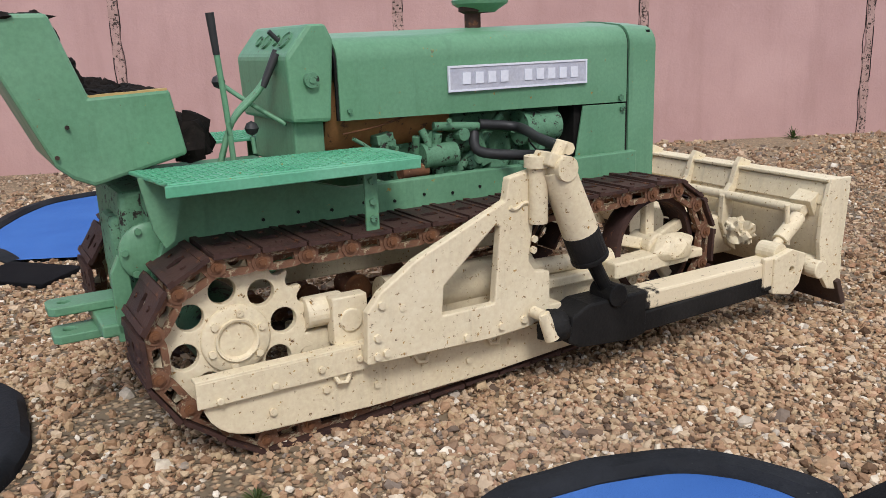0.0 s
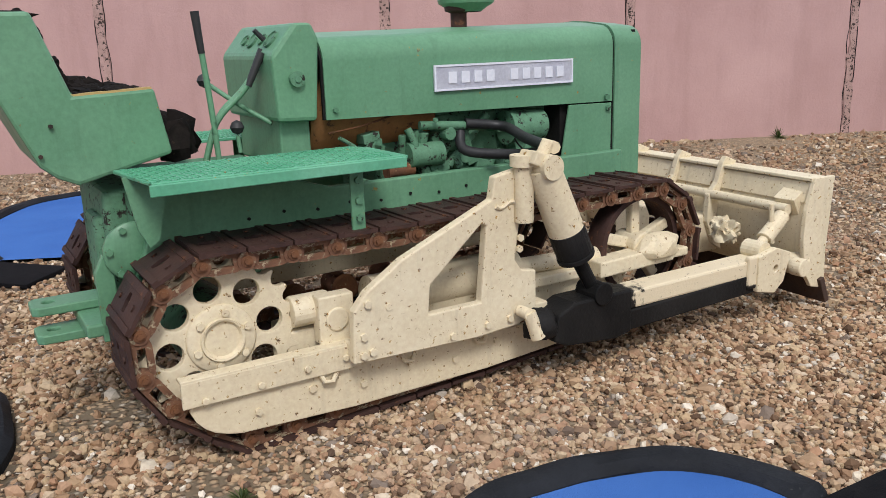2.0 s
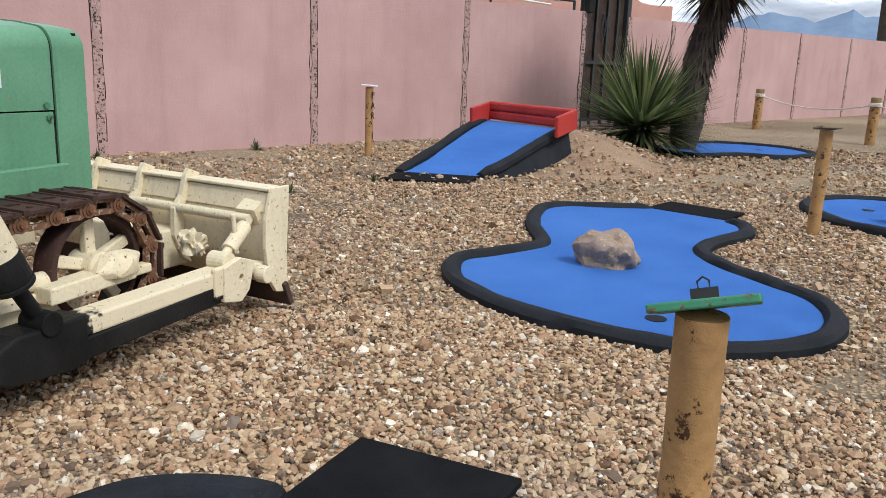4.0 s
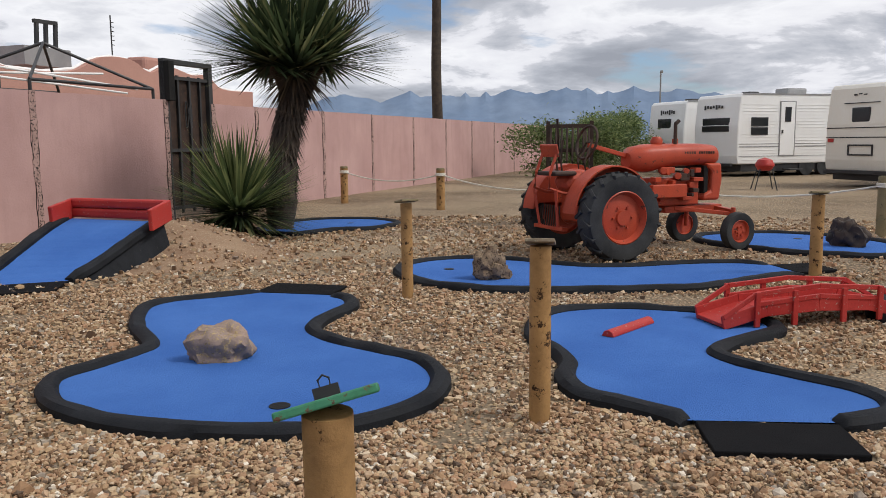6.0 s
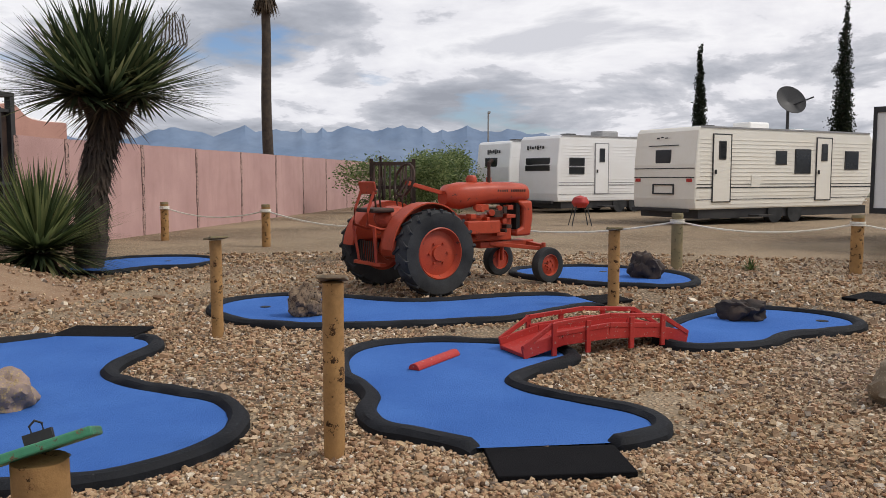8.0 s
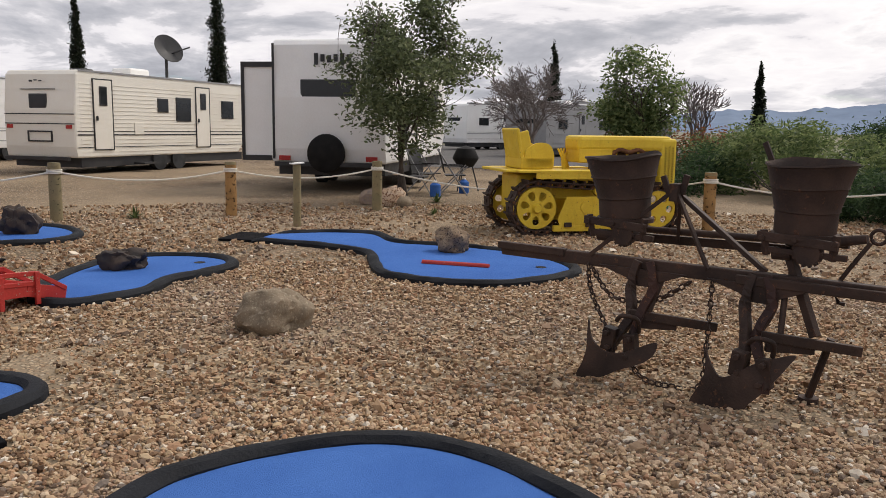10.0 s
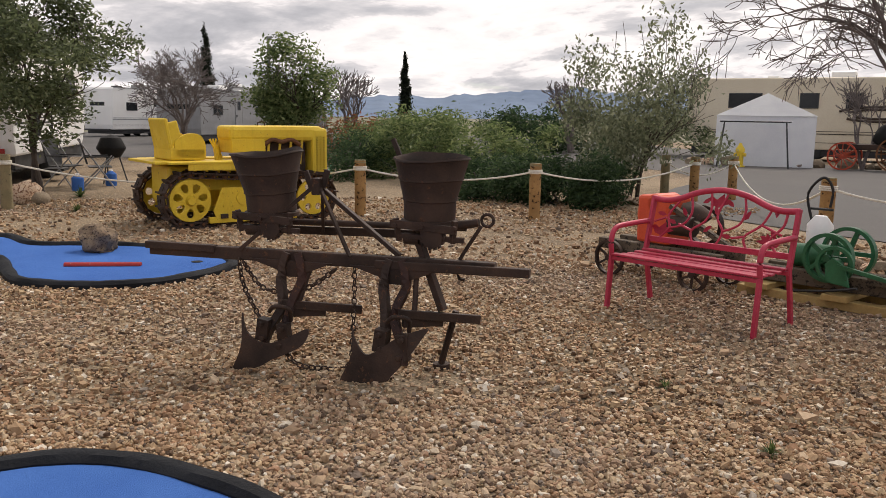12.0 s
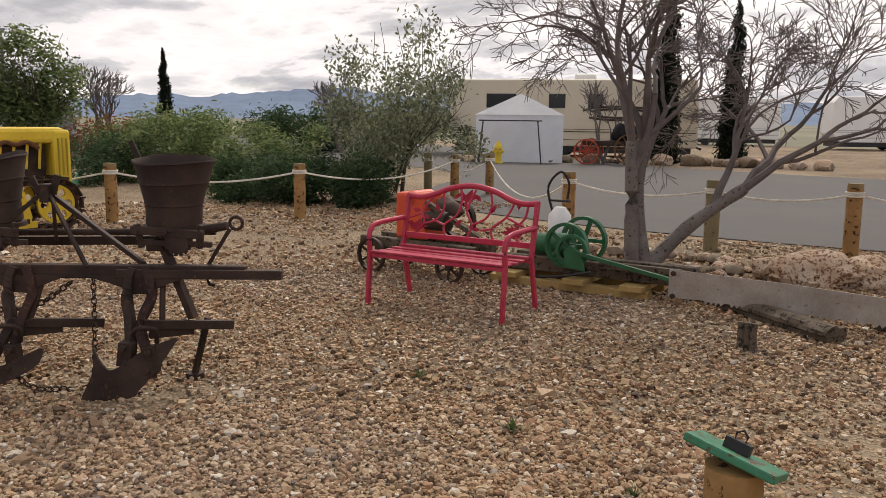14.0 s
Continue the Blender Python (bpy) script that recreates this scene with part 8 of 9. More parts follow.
def palm(x, y, h):
    T = thing("fan_palm", pose(x, y, 0), "very tall slender fan palm with a dead frond skirt", "tree")
    part("trunk", tube(B(), [(0.05 * math.sin(k), 0, h * k / 10) for k in range(11)], 0.24, 12, r_end=0.17), "bark", T, smooth=True)
    spiky_head("dead_frond_skirt", T, (0, 0, h + 0.4), 300, 1.5, 0.12, "deadleaf", -88, -66, 71, 0.1, 0.1)
    spiky_head("crown", T, (0, 0, h + 0.7), 260, 1.7, 0.14, "yucca", -10, 80, 72, 0.3, 0.1)


palm(31.15, 17.57, 9.1)


def weed(x, y, r, seed):
    T = thing("weed", pose(x, y, 0), "small green weed in the gravel", "weed", "weeds")
    spiky_head("tuft", T, (0, 0, 0.0), 46, r, r * 0.12, "weed", 10, 85, seed, 0.3, 0.01)


for k, (x, y, r) in enumerate(((0.35, 2.35, 0.05), (4.05, 7.25, 0.12), (4.9, 10.5, 0.16), (5.1, 7.6, 0.1), (14.0, -0.5, 0.2), (2.9, 10.2, 0.12), (1.7, 4.9, 0.08), (3.3, 8.6, 0.1), (2.3, -3.6, 0.07), (3.1, -4.1, 0.06), (1.6, -3.2, 0.05), (13.3, -5.0, 0.15), (15.4, -5.9, 0.22))):
    weed(x, y, r, 80 + k)


def stone_row(pts, n, s, seed, label):
    rng = random.Random(seed)
    P = spline([(x, y, 0) for x, y in pts], 20)
    for k in range(n):
        p = P[int(k * (len(P) - 1) / max(n - 1, 1))]
        q = s * rng.uniform(0.6, 1.4)
        ob = part("edging_stone", blob(B(), (0, 0, 0), (q * rng.uniform(0.8, 1.5), q, q * 0.75), rng.random() * 30, 0.3, 2), rng.choice(("rockgrey", "rockpink", "rockbrown", "petrified")), smooth=True)
        ob.matrix_world = pose(p.x + rng.gauss(0, s * 0.6), p.y + rng.gauss(0, s * 0.6), 0, 0, 0, rng.uniform(0, 360))
        tagged(ob, label, "rock", "edging stones")


stone_row([(9.9, -13.3), (9.3, -13.0), (8.6, -12.8), (8.0, -13.0)], 12, 0.13, 3, "rounded grey and tan edging stone under the shrubs")
stone_row([(3.7, -8.0), (3.1, -7.9), (2.6, -8.1), (2.1, -8.5), (2.3, -9.0), (3.0, -9.2), (3.6, -8.9)], 46, 0.075, 5, "small rounded stone ringed round the bare tree")
stone_row([(2.6, -8.3), (2.1, -8.6), (1.7, -8.9)], 22, 0.06, 6, "small rounded stone ringed round the bare tree")
stone_row([(14.7, -4.9), (15.3, -4.7), (16.2, -5.0), (16.8, -5.6)], 10, 0.22, 7, "large flat tan stone round the olive tree")
stone_row([(14.5, -27.0), (11.5, -28.5), (8.5, -29.2), (5.5, -29.8), (2.5, -29.6)], 34, 0.3, 8, "rounded boulder along the far side of the road")

# ---- gate and building behind the wall ----
def gate():
    G = thing("iron_gate", WALL @ pose(12.42, 0.06, 0), "dark iron security gate with mesh panels in the pink wall", "gate")
    for x in (-0.64, 0.64):
        part("gate_post", box(B(), (x, 0, 1.4), (0.12, 0.12, 2.85)), "rvdark", G, bevel=0.008)
    part("lintel", box(B(), (0, 0, 2.83), (1.4, 0.12, 0.09)), "rvdark", G, bevel=0.006)
    part("lock_box", box(B(), (-0.62, -0.06, 2.48), (0.16, 0.2, 0.7)), "grease", G, bevel=0.01)
    for x in (-0.28, 0.05, 0.36):
        part("upright_bar", box(B(), (x, 0, 1.35), (0.045, 0.045, 2.5)), "rvdark", G)
    for z in (0.2, 1.25, 2.55):
        part("cross_bar", box(B(), (0.04, 0, z), (1.16, 0.05, 0.06)), "rvdark", G)
    part("mesh_panel", box(B(), (0.04, 0.035, 0.72), (1.14, 0.008, 1.0)), "iron", G)
    part("glass_panel", box(B(), (0.04, 0.035, 1.9), (1.14, 0.008, 1.25)), "iron", G)
    part("scroll_mark", tube(B(), [(0.0 + 0.09 * math.cos(a) , -0.01, 1.9 + 0.25 * math.sin(2 * a)) for a in [k * math.tau / 30 for k in range(30)]], 0.012, 6, True), "rvdark", G)


gate()


def building():
    T = thing("adobe_building", WALL @ pose(18.2, 7.0, 0), "pink adobe building with a wavy parapet behind the wall", "building")
    top = [(-9, 3.25), (-6, 3.3), (-4.6, 3.6), (-3.4, 3.25), (-1.5, 3.3), (-0.4, 3.75), (0.8, 3.8), (1.6, 3.5), (2.4, 3.75), (3.6, 3.55), (4.4, 3.6), (5.2, 3.2), (7.0, 3.2)]
    sp = [(p.x, p.y) for p in spline([(x, z, 0) for x, z in top], 5)]
    part("front_wall", plate(B(), [(-9, -0.1)] + sp + [(7.0, -0.1)], [], 0.0, 0.35), "adobe", T, "pink stuccoed parapet wall", bevel=0.04)
    part("side_wall", box(B(), (6.85, 3.0, 1.55), (0.3, 5.8, 3.2)), "adobe", T)
    part("roof", box(B(), (-1, 3.2, 2.9), (16, 6, 0.2)), "adobe", T)
    part("chimney", box(B(), (2.4, 0.9, 3.75), (0.8, 0.8, 0.55)), "adobe", T, bevel=0.1)
    part("parapet_cap", tube(B(), [(x, 0.17, z + 0.01) for x, z in sp[::3]], 0.05, 8), "white", T, "pale parapet cap")
    part("roof_unit", box(B(), (-1.0, 1.8, 3.75), (1.6, 1.2, 0.5)), "rvgrey", T, "grey-green roof cooler")
    bm = B()
    for x in (-1.0, -0.68, -0.34):
        bar(bm, (x, 1.6, 3.95), (x + 0.05, 1.6, 4.75), 0.09, 0.09)
    bar(bm, (-1.05, 1.6, 4.74), (-0.25, 1.6, 4.76), 0.1, 0.1)
    part("roof_frame", bm, "rvdark", T)
    bm = cyl(B(), (1.2, 1.0, 3.4), (1.2, 1.0, 5.15), 0.02, seg=8)
    for k in range(6):
        bar(bm, (1.2, 1.0, 4.3 + 0.13 * k), (1.32, 1.0, 4.3 + 0.13 * k), 0.02, 0.02)
    part("aerial", bm, "rvdark", T)


building()


def pergola():
    T = thing("pipe_frame", WALL @ pose(9.4, 2.6, 0), "bare steel pipe canopy frame behind the wall", "frame")
    for x0 in (-1.4, 2.2):
        for x, y in ((x0 - 1.5, -1.2), (x0 + 1.5, -1.2), (x0 - 1.5, 1.2), (x0 + 1.5, 1.2)):
            part("leg", cyl(B(), (x, y, 0), (x, y, 2.45), 0.03, seg=8), "rvdark", T)
            part("rafter", cyl(B(), (x, y, 2.45), (x0, 0, 3.25), 0.028, seg=8), "rvdark", T)
        for y in (-1.2, 1.2):
            part("eave_pipe", cyl(B(), (x0 - 1.5, y, 2.45), (x0 + 1.5, y, 2.45), 0.028, seg=8), "rvdark", T)
    for a, b in (((-3.5, -1.0, 2.62), (3.2, -1.0, 2.35)), ((-3.5, -0.8, 2.3), (2.8, -0.8, 2.7)), ((-1.5, -0.9, 2.75), (3.6, -0.9, 2.45))):
        part("white_pipe", cyl(B(), a, b, 0.02, seg=8), "white", T, "white plastic pipe")


pergola()


# ---- travel trailers and far vehicles ----
def window(parent, m, w, h, trim="rvdark"):
    wd = part("window", box(B(), (0, 0, 0), (w, 0.03, h)), trim, parent, "dark tinted window", bevel=0.03)
    wd.matrix_basis = m
    part("pane", box(B(), (0, -0.012, 0), (w - 0.07, 0.012, h - 0.07)), "glass", wd)
    return wd


def trailer(x, y, h, L, W, H, mat, label, rear, side, zb=0.45, stripe="rvdark", slide=False, lines=True, spare=False, name="travel_trailer", nose=0.55):
    """A trailer whose right rear corner stands at x, y; rear and side: windows and doors."""
    T = thing(name, pose(x, y, 0, 0, 0, h), label, "trailer", "travel trailers")
    prof = [(0.06, zb), (0.0, zb + 0.3), (0.0, H * 0.62), (0.10, H - 0.12), (0.2, H), (L - 0.3, H), (L, H - 0.35), (L - 0.02, zb + 0.5), (L - nose, zb)]
    part("body", plate(B(), prof, [], 0, W), mat, T, bevel=0.06)
    for yy, s in ((-0.004, -1), (W + 0.004, 1)):
        if lines:
            for k in range(int((H - zb - 0.35) / 0.115)):
                z = zb + 0.15 + 0.115 * k
                part("siding_rib", box(B(), (L / 2 - 0.05, yy, z), (L - 0.5, 0.012, 0.018)), mat, T)
        for z, t in ((zb + 0.62, 0.035), (zb + 0.72, 0.02), (zb + 0.28, 0.02)):
            part("stripe", box(B(), (L / 2, yy + s * 0.004, z), (L - 0.15, 0.008, t)), stripe, T, "thin dark stripe")
    for kind, px, pz, w, hh in side:
        if kind == "door":
            d = part("door", box(B(), (px, -0.012, pz), (w, 0.03, hh)), mat, T, "entry door with small window", bevel=0.03)
            part("door_frame", plate(B(), [(px - w / 2 - 0.03, pz - hh / 2 - 0.02), (px + w / 2 + 0.03, pz - hh / 2 - 0.02), (px + w / 2 + 0.03, pz + hh / 2 + 0.03), (px - w / 2 - 0.03, pz + hh / 2 + 0.03)],
                                     [[(px - w / 2, pz - hh / 2), (px + w / 2, pz - hh / 2), (px + w / 2, pz + hh / 2), (px - w / 2, pz + hh / 2)]], -0.03, -0.002), stripe, T)
            window(T, Matrix.Translation((px, -0.035, pz + hh * 0.27)), w * 0.42, hh * 0.28)
            part("door_handle", box(B(), (px - w * 0.38, -0.045, pz - 0.1), (0.05, 0.04, 0.12)), "rvdark", T)
        elif kind == "hatch":
            part("hatch", box(B(), (px, -0.012, pz), (w, 0.02, hh)), mat, T, bevel=0.02)
        else:
            window(T, Matrix.Translation((px, -0.012, pz)), w, hh)
    rz = Euler((0, 0, radians(-90))).to_matrix().to_4x4()
    for kind, py, pz, w, hh in rear:
        lean = 0.0 if pz < H * 0.62 else 0.03
        if kind == "win":
            window(T, Matrix.Translation((-0.01 + lean, py, pz)) @ rz, w, hh)
        elif kind == "mark":
            n = max(3, int(w / 0.14))
            for k in range(n):
                part("name_mark", box(B(), (-0.012 + lean, py + w / 2 - w * (k + 0.5) / n, pz + 0.02 * (k % 2)), (0.012, w / n * 0.62, hh * (1.0 if k in (0, 4) else 0.62))), "rvdark", T)
        elif kind == "line":
            part("trim_line", box(B(), (-0.006 + lean, py, pz), (0.012, w, hh)), stripe, T)
        elif kind == "plate":
            part("number_plate_panel", plate(B(), [(py - w / 2, pz - hh / 2), (py + w / 2, pz - hh / 2), (py + w / 2, pz + hh / 2), (py - w / 2, pz + hh / 2)], [[(py - w / 2 + 0.04, pz - hh / 2 + 0.04), (py + w / 2 - 0.04, pz - hh / 2 + 0.04), (py + w / 2 - 0.04, pz + hh / 2 - 0.04), (py - w / 2 + 0.04, pz + hh / 2 - 0.04)]], -0.03, -0.004, "x"), stripe, T)
        elif kind == "light":
            part("tail_light", box(B(), (-0.012, py, pz), (0.03, w, hh)), "red", T, "red tail light", bevel=0.008)
    for cx in (L * 0.42, L * 0.53):
        for yy in (0.02, W - 0.22):
            bm = cyl(B(), (cx, yy, 0.33), (cx, yy + 0.2, 0.33), 0.33, seg=24)
            part("wheel", bm, "tyre", T, smooth=True)
    part("underframe", box(B(), (L / 2, W / 2, zb - 0.13), (L - 0.5, W * 0.94, 0.26)), "rvdark", T)
    part("bumper", box(B(), (-0.12, W / 2, zb - 0.02), (0.1, W * 0.9, 0.1)), "rvdark", T, bevel=0.01)
    part("step", box(B(), (L * 0.3, -0.25, 0.25), (0.6, 0.4, 0.05)), "rvdark", T)
    part("roof_unit", box(B(), (L * 0.45, W / 2, H + 0.13), (0.9, 0.7, 0.28)), "white" if mat != "white" else "rvgrey", T, bevel=0.06)
    part("roof_vent", box(B(), (L * 0.2, W / 2, H + 0.06), (0.45, 0.45, 0.13)), "rvdark", T, bevel=0.03)
    part("roof_vent", box(B(), (L * 0.7, W / 2, H + 0.06), (0.45, 0.45, 0.12)), "white", T, bevel=0.03)
    part("roof_edge", bar(B(), (0.2, -0.005, H - 0.02), (L - 0.3, -0.005, H - 0.02), 0.03, 0.05), "rvgrey", T)
    if slide:
        sl = part("slide_out", box(B(), (2.2, W + 0.4, H * 0.53), (3.6, 0.8, H * 0.62)), mat, T, "slide-out room", bevel=0.03)
        part("slide_trim", plate(B(), [(W + 0.0, H * 0.2), (W + 0.82, H * 0.2), (W + 0.82, H * 0.86), (W + 0.0, H * 0.86)], [[(W + 0.07, H * 0.235), (W + 0.75, H * 0.235), (W + 0.75, H * 0.825), (W + 0.07, H * 0.825)]], 0.37, 0.39, "x"), "rvdark", T)
    if spare:
        part("spare_tyre", lathe(B(), [(0.001, 0.1), (0.3, 0.1), (0.40, 0.06), (0.41, 0.0), (0.36, -0.08)], 30, Matrix.Translation((-0.12, W * 0.5, 0.83)) @ Euler((0, radians(-90), 0)).to_matrix().to_4x4()), "grease", T, "black covered spare tyre", smooth=True)
    return T


trailer(25.2, 0.55, -42, 8.2, 2.45, 2.8, "creamrv", "aged cream travel trailer with dark stripes and two doors", [("win", 1.25, 1.95, 0.62, 0.42), ("mark", 1.3, 2.5, 0.5, 0.05), ("line", 1.25, 2.28, 1.2, 0.025), ("line", 1.22, 1.62, 2.4, 0.025), ("line", 1.22, 1.36, 2.4, 0.025), ("plate", 1.2, 1.02, 0.85, 0.3), ("light", 2.25, 1.28, 0.2, 0.1), ("light", 0.2, 1.28, 0.2, 0.1)],
        [("door", 1.05, 1.62, 0.7, 1.9), ("win", 3.6, 1.95, 0.5, 0.42), ("win", 4.6, 1.85, 0.75, 0.75), ("door", 5.6, 1.62, 0.7, 1.9), ("win", 7.0, 1.9, 0.7, 0.6), ("hatch", 2.5, 1.25, 0.4, 0.35)])
trailer(31.6, 5.6, -40, 7.6, 2.4, 2.95, "white", "white travel trailer with horizontal siding and dark name marks", [("mark", 1.35, 2.5, 1.1, 0.16), ("win", 1.2, 1.95, 1.5, 0.32), ("win", 1.2, 1.72, 1.5, 0.22)],
        [("win", 0.95, 1.95, 0.75, 0.32), ("win", 0.95, 1.62, 0.75, 0.28), ("door", 2.2, 1.7, 0.65, 1.9), ("win", 4.6, 2.0, 0.9, 0.5)], stripe="rvgrey")
trailer(34.6, 8.2, -40, 6.5, 2.4, 2.9, "white", "white travel trailer with dark rear window and ladder", [("mark", 1.1, 2.45, 1.0, 0.2), ("win", 1.3, 1.9, 0.9, 0.6)], [("win", 1.5, 1.9, 0.8, 0.5)], spare=True, stripe="rvgrey")
trailer(17.4, -5.55, -32, 7.4, 2.5, 3.2, "white", "large white travel trailer with slide-out and black underside", [("mark", 1.15, 2.78, 0.85, 0.24), ("win", 1.25, 2.05, 1.2, 0.62), ("light", 2.2, 0.72, 0.25, 0.1), ("light", 0.3, 0.72, 0.25, 0.1), ("line", 2.44, 1.9, 0.05, 2.4)],
        [("win", 1.6, 1.4, 0.9, 0.9), ("door", 3.6, 1.75, 0.75, 2.0), ("win", 5.6, 2.1, 1.0, 0.6)], zb=0.62, slide=True, lines=False, spare=True)
for x, y, h, L, H, mat, lb in ((37.0, -20.5, -60, 8.5, 2.7, "rvgrey", "distant grey motorhome parked across the road"), (43.0, -26.0, -50, 9.0, 3.1, "rvgrey", "distant grey trailer parked across the road"), (50.0, -22.0, -70, 8.0, 3.0, "white", "distant white motorhome parked across the road"), (30.0, -22.5, -40, 5.0, 1.9, "rvgrey", "grey pickup-like vehicle beyond the road"),
                               (7.5, -62.0, 10, 9.0, 3.2, "white", "distant white motorhome at the far end of the road"), (-3.0, -60.0, 20, 8.0, 3.2, "white", "distant white motorhome at the far end of the road")):
    trailer(x, y, h, L, 2.4, H, mat, lb, [("win", 1.2, H * 0.62, 1.2, 0.5)], [("win", L * 0.2, H * 0.62, 0.9, 0.5), ("door", L * 0.45, H * 0.55, 0.7, H * 0.6), ("win", L * 0.75, H * 0.62, 1.2, 0.5)], name="motorhome", lines=False, stripe="rvgrey")
# the big tan motorhome behind the tent
tan = trailer(8.2, -37.2, 14, 10.5, 2.5, 3.25, "tan", "large tan motorhome with dark sweeping stripes", [("win", 1.2, 2.2, 1.4, 0.5)], [], name="motorhome", lines=False, stripe="bark")
for px, w in ((1.6, 0.7), (4.2, 0.6), (5.8, 0.7), (8.2, 1.3)):
    window(tan, Matrix.Translation((px, 2.515, 2.35)) @ pose(0, 0, 0, 0, 0, 180), w, 0.6)
for k in range(2):
    part("swoosh", tube(B(), [(3.2 + 1.6 * math.cos(a) * (1 - 0.25 * k), 2.512, 1.85 + (0.28 - 0.1 * k) * math.sin(a)) for a in [radians(20 + 12 * j) for j in range(26)]], 0.05, 6), "bark", tan, "dark painted swoosh")


def tent():
    T = thing("canopy_tent", pose(13.0, -28.9, 0, 0, 0, 22), "white fabric canopy tent with side walls", "tent")
    w = 1.55
    for s in (-1, 1):
        part("side_wall", box(B(), (s * w, 0, 0.85), (0.03, 2 * w, 1.7)), "tarp", T)
        part("end_wall", box(B(), (0, s * w, 0.85), (2 * w, 0.03, 1.7)), "tarp", T)
    bm = B()
    c = bm.verts.new((0, 0, 2.5))
    ring = [bm.verts.new((sx * 1.6, sy * 1.6, 1.7)) for sx, sy in ((-1, -1), (1, -1), (1, 1), (-1, 1))]
    for k in range(4):
        bm.faces.new((ring[k], ring[(k + 1) % 4], c))
    bmesh.ops.solidify(bm, geom=bm.faces, thickness=0.03)
    part("canopy", bm, "tarp", T)


tent()


def swing_frame():
    T = thing("swing_frame", pose(12.4, -26.6, 0, 0, 0, 22), "dark steel A-frame standing before the tent", "frame")
    for s in (-1, 1):
        for d in (-0.4, 0.4):
            part("leg", cyl(B(), (s * 0.95, 0, 1.5), (s * 1.1, d, 0), 0.025, seg=8), "rvdark", T)
    part("top_bar", cyl(B(), (-1.1, 0, 1.5), (1.1, 0, 1.5), 0.025, seg=8), "rvdark", T)


swing_frame()


def hydrant():
    T = thing("fire_hydrant", pose(12.75, -26.4, 0), "yellow fire hydrant among rocks by the road", "hydrant")
    part("barrel", lathe(B(), [(0.001, 0), (0.18, 0), (0.18, 0.05), (0.12, 0.07), (0.12, 0.5), (0.15, 0.52), (0.14, 0.62), (0.07, 0.72), (0.04, 0.8), (0.001, 0.8)], 20), "yellow", T, smooth=True)
    for d in ((1, 0), (-1, 0), (0, 1)):
        part("outlet_cap", cyl(B(), (0, 0, 0.42), (d[0] * 0.2, d[1] * 0.2, 0.42), 0.06, seg=14), "yellow", T)


hydrant()


def buggy():
    T = thing("horse_buggy", pose(9.4, -28.6, 0, 0, 0, 10), "old dark horse buggy with red-rimmed wheels", "buggy")
    for x, y, r in ((-0.75, -0.6, 0.55), (-0.75, 0.6, 0.55), (0.75, -0.6, 0.45), (0.75, 0.6, 0.45)):
        spoked(T, "buggy_wheel", x, y, r, r, 0.05, 0.02, 12, "orange" if x > 0 else "rust", 0.025)
    part("body", box(B(), (0.1, 0, 0.75), (1.7, 0.7, 0.18)), "iron", T, bevel=0.02)
    bm = blob(B(), (-0.5, 0, 0.85), (0.5, 0.5, 0.4), 3, 0.2, 3)
    part("folded_top", bm, "grease", T, "black folded leather top", smooth=True)


buggy()


def dish():
    T = thing("satellite_dish", pose(30.5, -2.2, 0, 0, 0, 0), "dark grey satellite dish on a tripod pole", "dish")
    part("mast", cyl(B(), (0, 0, 0), (0, 0, 3.6), 0.05, seg=10), "rvdark", T)
    d = part("reflector", lathe(B(), [(0.001, 0.0), (0.2, 0.02), (0.42, 0.11), (0.52, 0.17), (0.515, 0.18), (0.4, 0.125), (0.001, 0.015)], 30), "rvdark", T, smooth=True)
    d.matrix_basis = pose(-0.1, 0, 3.8, 0, -62, 30)
    part("feed_arm", cyl(B(), (-0.1, -0.1, 3.7), (-0.2, -0.75, 3.95), 0.025, seg=8), "rvdark", T)


dish()


def light_pole(x, y, h, az, label):
    T = thing("light_pole", pose(x, y, 0, 0, 0, az), label, "lamp post")
    part("pole", cyl(B(), (0, 0, 0), (0, 0, h), 0.06, 0.045, 10), "rvgrey", T)
    part("arm", cyl(B(), (0, 0, h - 0.03), (0.4, 0, h + 0.05), 0.035, seg=8), "rvgrey", T)
    part("lamp_head", box(B(), (0.5, 0, h), (0.35, 0.16, 0.12)), "rvgrey", T, bevel=0.02)


light_pole(26.0, -17.0, 4.1, 150, "grey steel light pole with a short arm")
light_pole(49.0, 13.0, 5.2, 200, "thin grey utility pole with a lamp")


# ---- clutter by the trailers ----
def barbecue(x, y):
    T = thing("barbecue", pose(x, y, 0, 0, 0, 20), "dark red portable barbecue on folding legs", "barbecue")
    part("bowl", lathe(B(), [(0.001, 0.5), (0.2, 0.52), (0.3, 0.64), (0.3, 0.68), (0.22, 0.8), (0.001, 0.86)], 22, Matrix.Diagonal((1.2, 0.8, 1, 1))), "red", T, smooth=True)
    for sx in (-1, 1):
        for sy in (-1, 1):
            part("leg", cyl(B(), (sx * 0.2, sy * 0.15, 0.56), (sx * 0.28, sy * 0.28, 0.0), 0.015, seg=6), "rvdark", T)


barbecue(24.3, 3.6)


def kettle_grill(x, y):
    T = thing("kettle_grill", pose(x, y, 0), "black domed kettle grill", "barbecue")
    part("kettle", lathe(B(), [(0.001, 0.5), (0.18, 0.55), (0.29, 0.72), (0.29, 0.76), (0.2, 0.95), (0.001, 1.02)], 22), "grease", T, smooth=True)
    for k in range(3):
        a = k * math.tau / 3
        part("leg", cyl(B(), (0.15 * math.cos(a), 0.15 * math.sin(a), 0.56), (0.3 * math.cos(a), 0.3 * math.sin(a), 0), 0.015, seg=6), "rvdark", T)


